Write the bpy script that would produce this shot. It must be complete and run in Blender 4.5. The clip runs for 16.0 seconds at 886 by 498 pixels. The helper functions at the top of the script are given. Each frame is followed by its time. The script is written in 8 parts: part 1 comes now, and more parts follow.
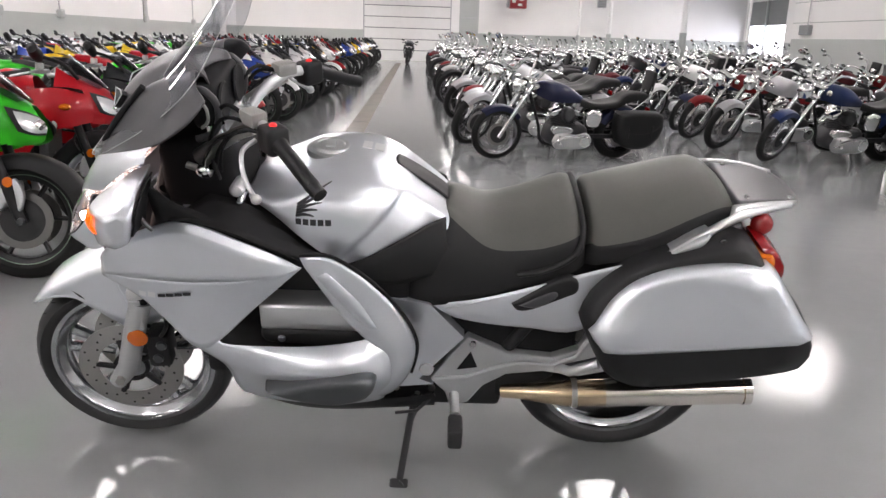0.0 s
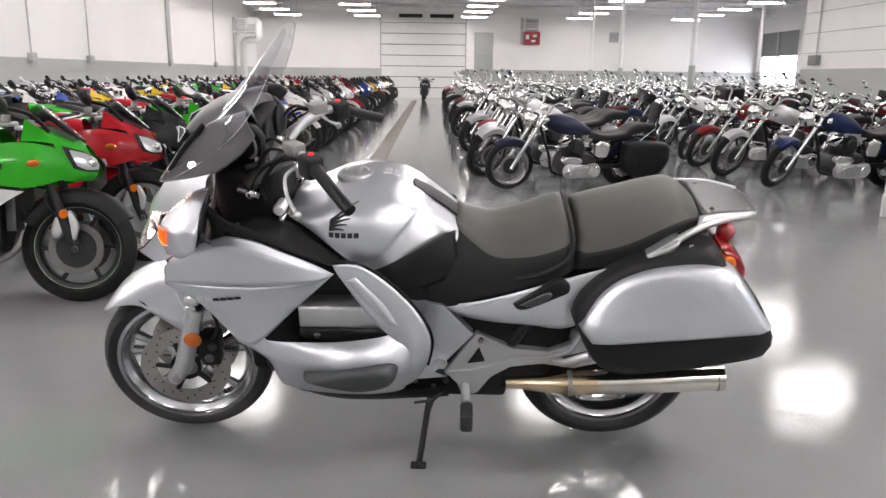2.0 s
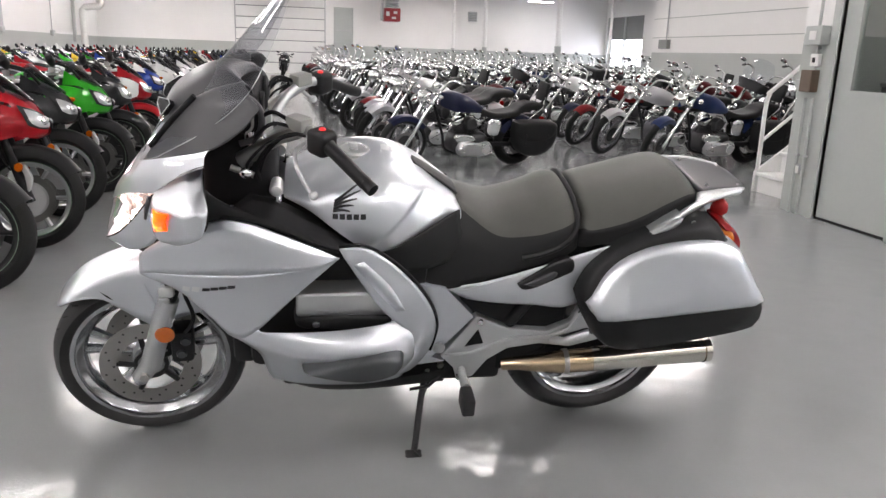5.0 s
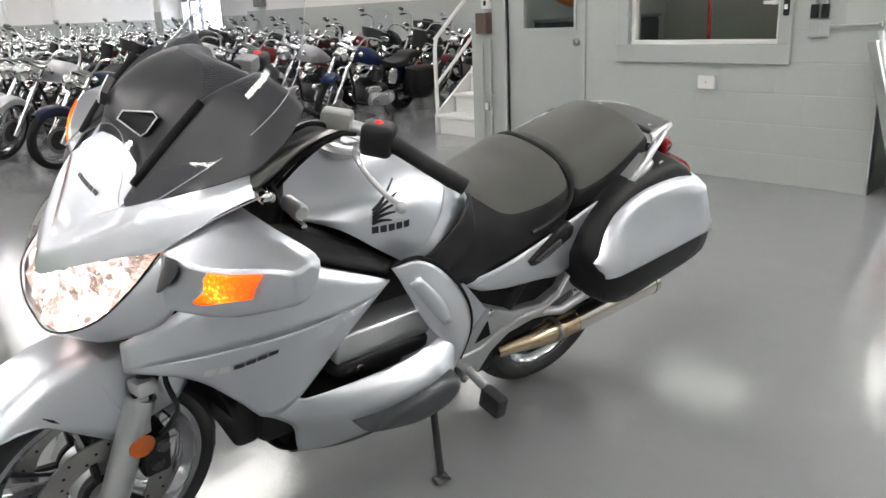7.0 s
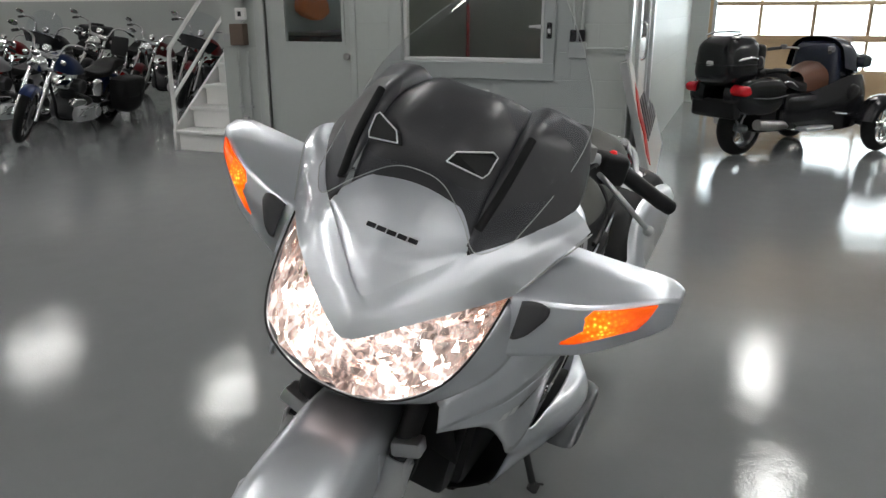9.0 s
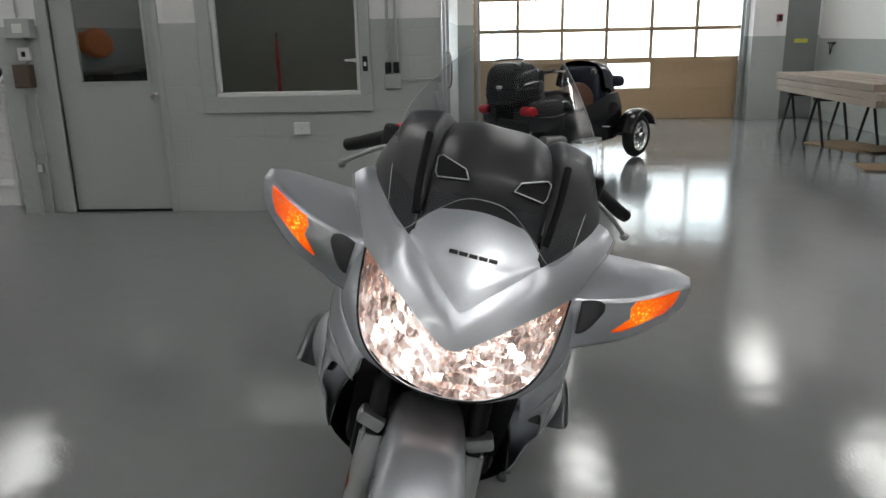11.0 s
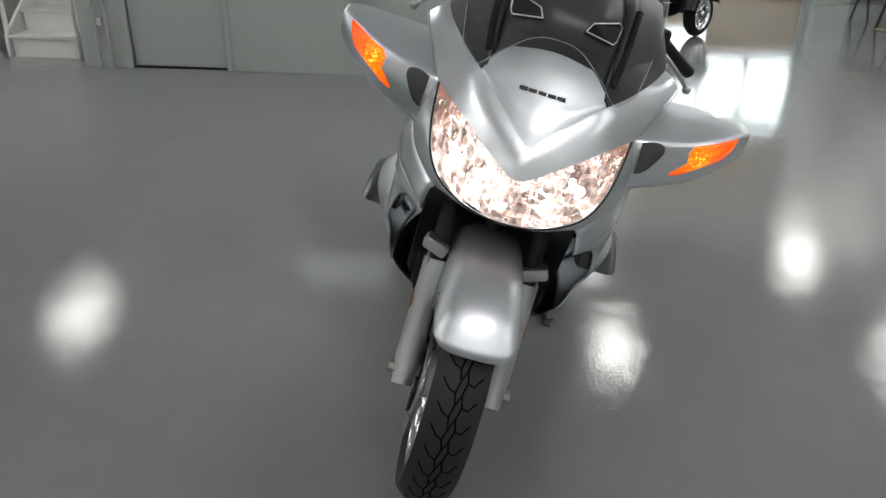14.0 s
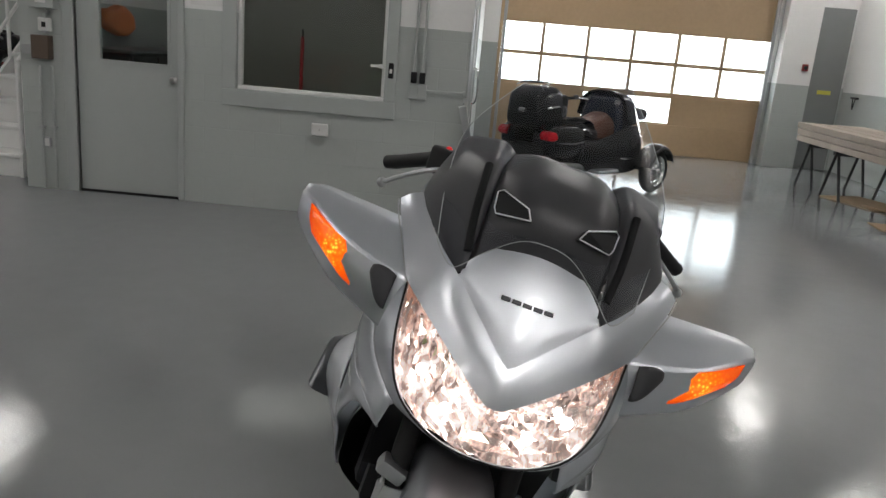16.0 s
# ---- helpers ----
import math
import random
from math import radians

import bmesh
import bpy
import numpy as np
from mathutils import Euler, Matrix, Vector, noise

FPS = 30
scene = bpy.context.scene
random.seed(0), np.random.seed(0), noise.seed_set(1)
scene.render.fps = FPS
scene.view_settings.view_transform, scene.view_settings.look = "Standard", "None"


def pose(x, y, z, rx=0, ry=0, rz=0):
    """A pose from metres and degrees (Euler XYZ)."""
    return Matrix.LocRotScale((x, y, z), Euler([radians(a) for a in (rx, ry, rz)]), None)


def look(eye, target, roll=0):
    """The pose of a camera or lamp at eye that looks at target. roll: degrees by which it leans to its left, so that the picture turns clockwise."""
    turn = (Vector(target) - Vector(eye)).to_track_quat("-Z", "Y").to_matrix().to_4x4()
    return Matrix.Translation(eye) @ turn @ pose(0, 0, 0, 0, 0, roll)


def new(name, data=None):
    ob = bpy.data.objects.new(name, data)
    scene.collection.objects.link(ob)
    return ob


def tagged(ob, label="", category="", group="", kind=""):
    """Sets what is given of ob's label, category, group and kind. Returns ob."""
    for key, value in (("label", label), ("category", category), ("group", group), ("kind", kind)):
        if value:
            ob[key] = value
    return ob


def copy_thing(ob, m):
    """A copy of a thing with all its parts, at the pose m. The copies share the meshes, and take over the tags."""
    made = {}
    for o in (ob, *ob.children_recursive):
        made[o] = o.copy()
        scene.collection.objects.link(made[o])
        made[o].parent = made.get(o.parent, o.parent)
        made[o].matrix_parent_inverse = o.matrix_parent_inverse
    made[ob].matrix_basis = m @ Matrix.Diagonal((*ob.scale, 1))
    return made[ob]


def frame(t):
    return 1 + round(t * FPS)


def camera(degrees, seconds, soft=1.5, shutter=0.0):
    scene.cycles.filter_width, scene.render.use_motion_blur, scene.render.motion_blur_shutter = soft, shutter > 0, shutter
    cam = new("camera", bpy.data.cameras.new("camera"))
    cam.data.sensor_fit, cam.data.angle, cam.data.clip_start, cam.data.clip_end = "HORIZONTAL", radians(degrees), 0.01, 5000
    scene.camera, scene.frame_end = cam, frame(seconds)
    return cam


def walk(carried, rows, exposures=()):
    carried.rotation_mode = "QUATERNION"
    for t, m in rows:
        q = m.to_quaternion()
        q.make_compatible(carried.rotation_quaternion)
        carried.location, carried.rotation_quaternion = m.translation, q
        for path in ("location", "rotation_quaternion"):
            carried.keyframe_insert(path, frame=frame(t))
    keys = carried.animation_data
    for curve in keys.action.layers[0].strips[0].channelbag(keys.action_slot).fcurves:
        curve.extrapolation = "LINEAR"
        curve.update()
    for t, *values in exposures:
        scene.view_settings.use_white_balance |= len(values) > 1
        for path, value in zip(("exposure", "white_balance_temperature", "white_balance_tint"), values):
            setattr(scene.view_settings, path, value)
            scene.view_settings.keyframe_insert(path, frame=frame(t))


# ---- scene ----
cam = camera(60.0, 16.0)
PATH = [
    (0, (-0.226, 0.674, 1.235), (-0.142, 2.6, 0.704), 1.9),
    (0.5, (-0.214, 0.459, 1.239), (-0.173, 2.396, 0.74), 1.4),
    (1, (-0.217, 0.338, 1.255), (-0.192, 2.29, 0.821), 1.1),
    (1.5, (-0.217, 0.316, 1.254), (-0.186, 2.269, 0.823), 0.7),
    (2, (-0.214, 0.325, 1.251), (-0.18, 2.275, 0.806), 0.7),
    (2.5, (-0.211, 0.331, 1.248), (-0.185, 2.277, 0.785), 0.2),
    (3, (-0.217, 0.339, 1.247), (-0.2, 2.284, 0.782), 0.1),
    (3.2, (-0.219, 0.342, 1.245), (-0.21, 2.286, 0.779), -0.1),
    (5.3, (-0.706, 0.52, 1.226), (-0.236, 2.4, 0.73), 0.9),
    (5.5, (-0.755, 0.576, 1.238), (-0.243, 2.461, 0.806), -0.6),
    (6, (-1.028, 0.81, 1.243), (-0.317, 2.618, 0.768), -3.1),
    (6.5, (-1.28, 0.99, 1.249), (-0.223, 2.617, 0.765), -2.3),
    (7, (-1.442, 1.219, 1.233), (-0.17, 2.645, 0.643), -2.7),
    (7.5, (-1.593, 1.489, 1.279), (-0.199, 2.774, 0.642), -4.4),
    (8, (-1.842, 1.708, 1.298), (-0.264, 2.788, 0.712), -5.4),
    (8.5, (-1.987, 1.942, 1.276), (-0.295, 2.783, 0.62), -2.4),
    (9, (-2.118, 2.171, 1.316), (-0.334, 2.853, 0.721), -0.2),
    (9.2, (-2.202, 2.243, 1.319), (-0.367, 2.787, 0.737), 0.7),
    (11.3, (-2.445, 2.703, 1.382), (-0.531, 2.746, 0.804), -1.1),
    (11.5, (-2.459, 2.705, 1.363), (-0.563, 2.739, 0.726), -1.1),
    (12, (-2.504, 2.708, 1.328), (-0.664, 2.809, 0.55), -1.1),
    (12.5, (-2.563, 2.721, 1.296), (-0.782, 2.916, 0.407), -0.5),
    (13, (-2.581, 2.745, 1.286), (-0.833, 2.98, 0.343), -0.9),
    (13.5, (-2.58, 2.74, 1.284), (-0.819, 2.941, 0.357), 0.5),
    (14, (-2.565, 2.732, 1.315), (-0.752, 2.916, 0.49), 0.6),
    (14.5, (-2.53, 2.726, 1.345), (-0.677, 2.917, 0.617), 0.7),
    (15, (-2.48, 2.716, 1.383), (-0.578, 2.909, 0.796), 1.1),
    (15.5, (-2.371, 2.707, 1.403), (-0.446, 2.915, 0.904), 4.5),
    (16, (-2.281, 2.797, 1.39), (-0.349, 2.872, 0.878), 4.9),
]
walk(cam, [(t, look(eye, target, roll)) for t, eye, target, roll in PATH],
     exposures=[(0, 1.31, 6400, 21), (6, 1.27, 6400, 19), (7.5, 0.97, 6300, 14), (8.2, 0.60, 6300, 14), (9, 0.20, 6250, 13), (11.5, -0.25, 6250, 13), (12.2, -0.15, 6250, 11),
                (13, 0.12, 6250, 11), (13.6, 0.27, 6250, 11), (14.5, 0.27, 6250, 13), (15.4, 0.06, 6300, 15), (16, -0.10, 6350, 15)])

# ---- world and exposure ----
world = bpy.data.worlds.new("overcast_sky")
scene.world = world
world.use_nodes = True
wn = world.node_tree
sky = wn.nodes.new("ShaderNodeTexSky")
sky.sky_type = 'NISHITA'
sky.sun_disc = False
sky.sun_elevation, sky.sun_rotation = radians(42), radians(120)
wn.links.new(sky.outputs[0], wn.nodes["Background"].inputs[0])
wn.nodes["Background"].inputs[1].default_value = 0.12
sun = new("sun", bpy.data.lights.new("sun", 'SUN'))
sun.data.energy, sun.data.angle, sun.data.color = 1.0, radians(12), (1, 0.96, 0.9)
sun.matrix_world = look((40, -30, 40), (10, 0, 0))
LAMP = 15.0

# ---- materials ----
def mat(name, color, rough=0.5, metal=0.0, grain=0.0, grain_scale=40.0, vary=0.0, vary_scale=2.0, bump=0.0, bump_scale=60.0,
        coat=0.0, spec=0.5, random_tint=0.0, rough_vary=0.0):
    m = bpy.data.materials.new(name)
    m.use_nodes = True
    nt = m.node_tree
    b = nt.nodes["Principled BSDF"]
    b.inputs["Base Color"].default_value = (*color, 1)
    b.inputs["Roughness"].default_value = rough
    b.inputs["Metallic"].default_value = metal
    b.inputs["Specular IOR Level"].default_value = spec
    b.inputs["Coat Weight"].default_value = coat
    b.inputs["Coat Roughness"].default_value = 0.04
    tc = nt.nodes.new("ShaderNodeTexCoord")
    out = None
    def mixed(prev, fac, amount):
        mul = nt.nodes.new("ShaderNodeMapRange")
        mul.inputs[3].default_value, mul.inputs[4].default_value = 1 - amount, 1 + amount
        nt.links.new(fac, mul.inputs[0])
        mx = nt.nodes.new("ShaderNodeMix")
        mx.data_type, mx.blend_type = 'RGBA', 'MULTIPLY'
        mx.inputs[0].default_value = 1
        if prev is None:
            mx.inputs[6].default_value = (*color, 1)
        else:
            nt.links.new(prev, mx.inputs[6])
        nt.links.new(mul.outputs[0], mx.inputs[7])
        return mx.outputs[2]
    def noise_tex(scale, detail=4):
        n = nt.nodes.new("ShaderNodeTexNoise")
        n.inputs["Scale"].default_value, n.inputs["Detail"].default_value = scale, detail
        nt.links.new(tc.outputs["Object"], n.inputs["Vector"])
        return n.outputs[0]
    if vary:
        out = mixed(out, noise_tex(vary_scale), vary)
    if grain:
        out = mixed(out, noise_tex(grain_scale, 6), grain)
    if random_tint:
        oi = nt.nodes.new("ShaderNodeObjectInfo")
        out = mixed(out, oi.outputs["Random"], random_tint)
    if out is not None:
        nt.links.new(out, b.inputs["Base Color"])
    if rough_vary:
        mr = nt.nodes.new("ShaderNodeMapRange")
        mr.inputs[3].default_value, mr.inputs[4].default_value = rough - rough_vary, rough + rough_vary
        nt.links.new(noise_tex(vary_scale * 2), mr.inputs[0])
        nt.links.new(mr.outputs[0], b.inputs["Roughness"])
    if bump:
        bp = nt.nodes.new("ShaderNodeBump")
        bp.inputs["Strength"].default_value, bp.inputs["Distance"].default_value = bump, 0.01
        nt.links.new(noise_tex(bump_scale, 3), bp.inputs["Height"])
        nt.links.new(bp.outputs[0], b.inputs["Normal"])
    return m


def glow(name, color, strength):
    m = bpy.data.materials.new(name)
    m.use_nodes = True
    b = m.node_tree.nodes["Principled BSDF"]
    b.inputs["Base Color"].default_value = (*color, 1)
    b.inputs["Emission Color"].default_value = (*color, 1)
    b.inputs["Emission Strength"].default_value = strength
    return m


def clear(name, color=(1, 1, 1), rough=0.0, ior=1.45, power=4.0):
    m = bpy.data.materials.new(name)
    m.use_nodes = True
    nt = m.node_tree
    out = nt.nodes["Material Output"]
    nt.nodes.remove(nt.nodes["Principled BSDF"])
    tr, gl, mx, fr, pw, ad = (nt.nodes.new("ShaderNode" + k) for k in ("BsdfTransparent", "BsdfGlossy", "MixShader", "LayerWeight", "Math", "Math"))
    tr.inputs[0].default_value = (*color, 1)
    gl.inputs["Roughness"].default_value = rough
    fr.inputs["Blend"].default_value = 0.5
    pw.operation, pw.inputs[1].default_value = 'POWER', power
    ad.operation, ad.inputs[1].default_value, ad.inputs[2].default_value = 'MULTIPLY_ADD', 0.75, (ior - 1) ** 2 / (ior + 1) ** 2
    nt.links.new(fr.outputs["Facing"], pw.inputs[0])
    nt.links.new(pw.outputs[0], ad.inputs[0])
    nt.links.new(ad.outputs[0], mx.inputs[0])
    nt.links.new(tr.outputs[0], mx.inputs[1])
    nt.links.new(gl.outputs[0], mx.inputs[2])
    nt.links.new(mx.outputs[0], out.inputs[0])
    return m


def epoxy():
    m = mat("grey_epoxy_floor", (0.222, 0.231, 0.234), 0.12, vary=0.10, vary_scale=0.5, grain=0.05, grain_scale=7, spec=0.34)
    nt = m.node_tree
    b = nt.nodes["Principled BSDF"]
    tc = nt.nodes.new("ShaderNodeTexCoord")
    def nz(scale, detail):
        n = nt.nodes.new("ShaderNodeTexNoise")
        n.inputs["Scale"].default_value, n.inputs["Detail"].default_value = scale, detail
        nt.links.new(tc.outputs["Object"], n.inputs["Vector"])
        return n.outputs[0]
    add = nt.nodes.new("ShaderNodeMath")
    add.operation = 'MULTIPLY_ADD'
    nt.links.new(nz(95, 2), add.inputs[0])
    add.inputs[1].default_value = 0.21
    wavy = nt.nodes.new("ShaderNodeMath")
    wavy.operation, wavy.inputs[1].default_value = 'MULTIPLY', 0.9
    nt.links.new(nz(4.5, 2), wavy.inputs[0])
    nt.links.new(wavy.outputs[0], add.inputs[2])
    bp = nt.nodes.new("ShaderNodeBump")
    bp.inputs["Strength"].default_value, bp.inputs["Distance"].default_value = 0.17, 0.012
    nt.links.new(add.outputs[0], bp.inputs["Height"])
    nt.links.new(bp.outputs[0], b.inputs["Normal"])
    mr = nt.nodes.new("ShaderNodeMapRange")
    mr.inputs[3].default_value, mr.inputs[4].default_value = 0.01, 0.035
    nt.links.new(nz(1.3, 5), mr.inputs[0])
    nt.links.new(mr.outputs[0], b.inputs["Roughness"])
    return m


FLOOR = epoxy()
WHITE_WALL = mat("white_wall_paint", (0.79, 0.785, 0.775), 0.55, vary=0.05, vary_scale=0.7, grain=0.03, grain_scale=30, bump=0.08, bump_scale=40)
GREY_WALL = mat("grey_wall_paint", (0.41, 0.435, 0.42), 0.45, vary=0.06, vary_scale=0.9, grain=0.03, grain_scale=25, bump=0.1, bump_scale=30)
GREY_TRIM = mat("grey_trim_paint", (0.40, 0.423, 0.412), 0.35, vary=0.04, vary_scale=3, grain=0.03)


def block_joints(m):
    """Faint courses of painted concrete block in the relief."""
    nt = m.node_tree
    b = nt.nodes["Principled BSDF"]
    old = b.inputs["Normal"].links[0].from_node
    tc, sep, add, com, br, bp = (nt.nodes.new("ShaderNode" + k) for k in ("TexCoord", "SeparateXYZ", "Math", "CombineXYZ", "TexBrick", "Bump"))
    nt.links.new(tc.outputs["Object"], sep.inputs[0])
    nt.links.new(sep.outputs[0], add.inputs[0])
    nt.links.new(sep.outputs[1], add.inputs[1])
    nt.links.new(add.outputs[0], com.inputs[0])
    nt.links.new(sep.outputs[2], com.inputs[1])
    nt.links.new(com.outputs[0], br.inputs["Vector"])
    br.inputs["Scale"].default_value = 1.0
    br.inputs["Mortar Size"].default_value, br.inputs["Mortar Smooth"].default_value = 0.006, 0.6
    br.inputs["Brick Width"].default_value, br.inputs["Row Height"].default_value = 0.405, 0.203
    bp.invert = True
    bp.inputs["Strength"].default_value, bp.inputs["Distance"].default_value = 0.35, 0.004
    nt.links.new(br.outputs["Fac"], bp.inputs["Height"])
    nt.links.new(old.outputs[0], bp.inputs["Normal"])
    nt.links.new(bp.outputs[0], b.inputs["Normal"])


block_joints(GREY_WALL)
DARK_GREY = mat("dark_grey_door_paint", (0.20, 0.21, 0.21), 0.45, vary=0.08, vary_scale=2)
CEIL = mat("ceiling_deck_paint", (0.78, 0.78, 0.78), 0.7, vary=0.06, vary_scale=0.6, bump=0.1, bump_scale=20)
STEEL_WHITE = mat("white_painted_steel", (0.75, 0.75, 0.74), 0.4, vary=0.05, vary_scale=4)
ALU = mat("brushed_aluminium", (0.7, 0.71, 0.72), 0.28, 1.0, vary=0.06, vary_scale=6, grain=0.05, grain_scale=80)
WOOD_DOOR = mat("tan_wood_door_panel", (0.45, 0.32, 0.19), 0.45, vary=0.12, vary_scale=1.2, grain=0.08, grain_scale=18)
LUMBER = mat("weathered_lumber", (0.36, 0.30, 0.25), 0.7, vary=0.2, vary_scale=3, grain=0.12, grain_scale=30, random_tint=0.2, bump=0.2)
CARDBOARD = mat("brown_cardboard", (0.33, 0.23, 0.14), 0.8, vary=0.12, vary_scale=4, grain=0.06)
BLACK_STEEL = mat("black_steel", (0.03, 0.03, 0.032), 0.4, 0.3, vary=0.2, vary_scale=5)
GALV = mat("galvanised_conduit", (0.42, 0.43, 0.44), 0.4, 0.6, vary=0.1, vary_scale=6)
RED_PAINT = mat("red_enamel", (0.30, 0.02, 0.025), 0.3, vary=0.1, vary_scale=4)
PLASTIC_WHITE = mat("white_plastic", (0.72, 0.72, 0.70), 0.35, vary=0.03, vary_scale=8)
GLASS = clear("window_glass", (0.92, 0.95, 0.93))
DAYLIGHT = glow("daylight_outside", (0.89, 0.95, 1.0), 5.0)
FAR_DAY = glow("daylight_outside_dock", (0.93, 0.97, 1.0), 2.2)
TUBE = glow("fluorescent_diffuser", (1.0, 0.985, 0.905), LAMP)

from mathutils.bvhtree import BVHTree

# ---- helpers for building ----
def mesh_ob(name, bm, material, parent=None, label="", smooth=False, angle=40):
    me = bpy.data.meshes.new(name)
    bm.normal_update()
    if smooth:
        for f in bm.faces:
            f.smooth = True
        for e in bm.edges:
            if len(e.link_faces) == 2 and e.calc_face_angle(0) > radians(angle):
                e.smooth = False
    bm.to_mesh(me)
    bm.free()
    for m in (material if isinstance(material, (list, tuple)) else [material]):
        me.materials.append(m)
    ob = new(name, me)
    if parent is not None:
        ob.parent = parent
    if label:
        ob["label"] = label
    return ob


def part(name, bm, material, parent, label="", smooth=False, angle=40):
    return mesh_ob(name, bm, material, parent, label, smooth, angle)


def thing(name, label, category, group="", kind="", m=None):
    ob = new(name)
    ob.empty_display_size = 0.1
    if m is not None:
        ob.matrix_world = m
    return tagged(ob, label, category, group, kind)


def box(lo, hi, bevel=0.0, seg=1):
    bm = bmesh.new()
    bmesh.ops.create_cube(bm, size=1)
    lo, hi = Vector(lo), Vector(hi)
    for v in bm.verts:
        v.co = Vector([(lo[i] + hi[i]) / 2 + v.co[i] * (hi[i] - lo[i]) for i in range(3)])
    if bevel:
        bmesh.ops.bevel(bm, geom=list(bm.edges), offset=bevel, segments=seg, profile=0.5, affect='EDGES')
    return bm


def boxes(*list_of, bevel=0.0):
    bm = bmesh.new()
    for lo, hi in list_of:
        join(bm, box(lo, hi, bevel))
    return bm


def join(bm, other):
    me = bpy.data.meshes.new("tmp")
    other.to_mesh(me)
    other.free()
    bm.from_mesh(me)
    bpy.data.meshes.remove(me)
    return bm


def rod(points, r, n=10, cap=True, radii=None):
    """A round bar along a line of points."""
    pts = [Vector(p) for p in points]
    bm = bmesh.new()
    rings = []
    up = None
    for i, p in enumerate(pts):
        d = (pts[min(i + 1, len(pts) - 1)] - pts[max(i - 1, 0)]).normalized()
        if up is None:
            up = d.orthogonal().normalized()
        else:
            up = (up - d * up.dot(d)).normalized()
        side = d.cross(up)
        rr = radii[i] if radii else r
        rings.append([bm.verts.new(p + (up * math.cos(a) + side * math.sin(a)) * rr) for a in (2 * math.pi * k / n for k in range(n))])
    for a, b in zip(rings, rings[1:]):
        for k in range(n):
            bm.faces.new((a[k], a[(k + 1) % n], b[(k + 1) % n], b[k]))
    if cap:
        bm.faces.new(rings[0][::-1])
        bm.faces.new(rings[-1])
    return bm


def curve(points, steps=6):
    """Points of a smooth line through the given ones."""
    pts = [Vector(p) for p in points]
    out = []
    for i in range(len(pts) - 1):
        p0, p1, p2, p3 = pts[max(i - 1, 0)], pts[i], pts[i + 1], pts[min(i + 2, len(pts) - 1)]
        for k in range(steps):
            t = k / steps
            out.append(0.5 * (2 * p1 + (p2 - p0) * t + (2 * p0 - 5 * p1 + 4 * p2 - p3) * t * t + (3 * p1 - p0 - 3 * p2 + p3) * t ** 3))
    out.append(pts[-1])
    return out


def lathe(profile, n=32, axis='Y', closed=False):
    """A turned body: profile of (radius, along the axis)."""
    bm = bmesh.new()
    rings = []
    for r, h in profile:
        ring = []
        for k in range(n):
            a = 2 * math.pi * k / n
            c, s = r * math.cos(a), r * math.sin(a)
            ring.append(bm.verts.new({'X': (h, c, s), 'Y': (c, h, s), 'Z': (c, s, h)}[axis]))
        rings.append(ring)
    pairs = list(zip(rings, rings[1:])) + ([(rings[-1], rings[0])] if closed else [])
    for a, b in pairs:
        for k in range(n):
            bm.faces.new((a[k], a[(k + 1) % n], b[(k + 1) % n], b[k]))
    if not closed:
        for ring in (rings[0], rings[-1]):
            if (ring[0].co - ring[n // 2].co).length > 1e-4:
                bm.faces.new(ring)
    bmesh.ops.recalc_face_normals(bm, faces=bm.faces)
    return bm


def prism(outline, axis, lo, hi):
    """A flat outline in the other two axes, drawn out along axis from lo to hi."""
    bm = bmesh.new()
    def at(p, h):
        return {'X': (h, p[0], p[1]), 'Y': (p[0], h, p[1]), 'Z': (p[0], p[1], h)}[axis]
    a = [bm.verts.new(at(p, lo)) for p in outline]
    b = [bm.verts.new(at(p, hi)) for p in outline]
    bm.faces.new(a)
    bm.faces.new(b[::-1])
    n = len(outline)
    for k in range(n):
        bm.faces.new((a[k], b[k], b[(k + 1) % n], a[(k + 1) % n]))
    bmesh.ops.recalc_face_normals(bm, faces=bm.faces)
    return bm


def moved(bm, m):
    bm.transform(m)
    return bm


def structure(name, bm, material, label, category="wall"):
    return tagged(mesh_ob(name, bm, material), label, category, kind="structure")

# ---- the hall ----
WX, EX, FX = -9.3, 10.0, 16.8       # west wall, east wall, east wall of the wider far part
SY, MY, NY = -2.6, 22.0, 41.5       # south wall, where the hall widens, north wall
CZ, BAND = 4.6, 1.5
structure("floor", box((WX - 0.3, SY - 0.3, -0.2), (FX + 0.3, NY + 0.3, 0)), FLOOR, "glossy grey epoxy-coated concrete floor", "floor")
structure("ceiling", box((WX - 0.3, SY - 0.3, CZ), (FX + 0.3, NY + 0.3, CZ + 0.2)), CEIL, "pale painted metal deck ceiling", "ceiling")


def banded(name, lo, hi, label, band=BAND):
    """A wall with a white upper part and a grey lower band."""
    w = structure(name, box((lo[0], lo[1], band), (hi[0], hi[1], CZ)), WHITE_WALL, label)
    part("lower_band", box((lo[0], lo[1], 0), (hi[0], hi[1], band)), GREY_WALL, w, "grey painted lower part of the wall")
    return w


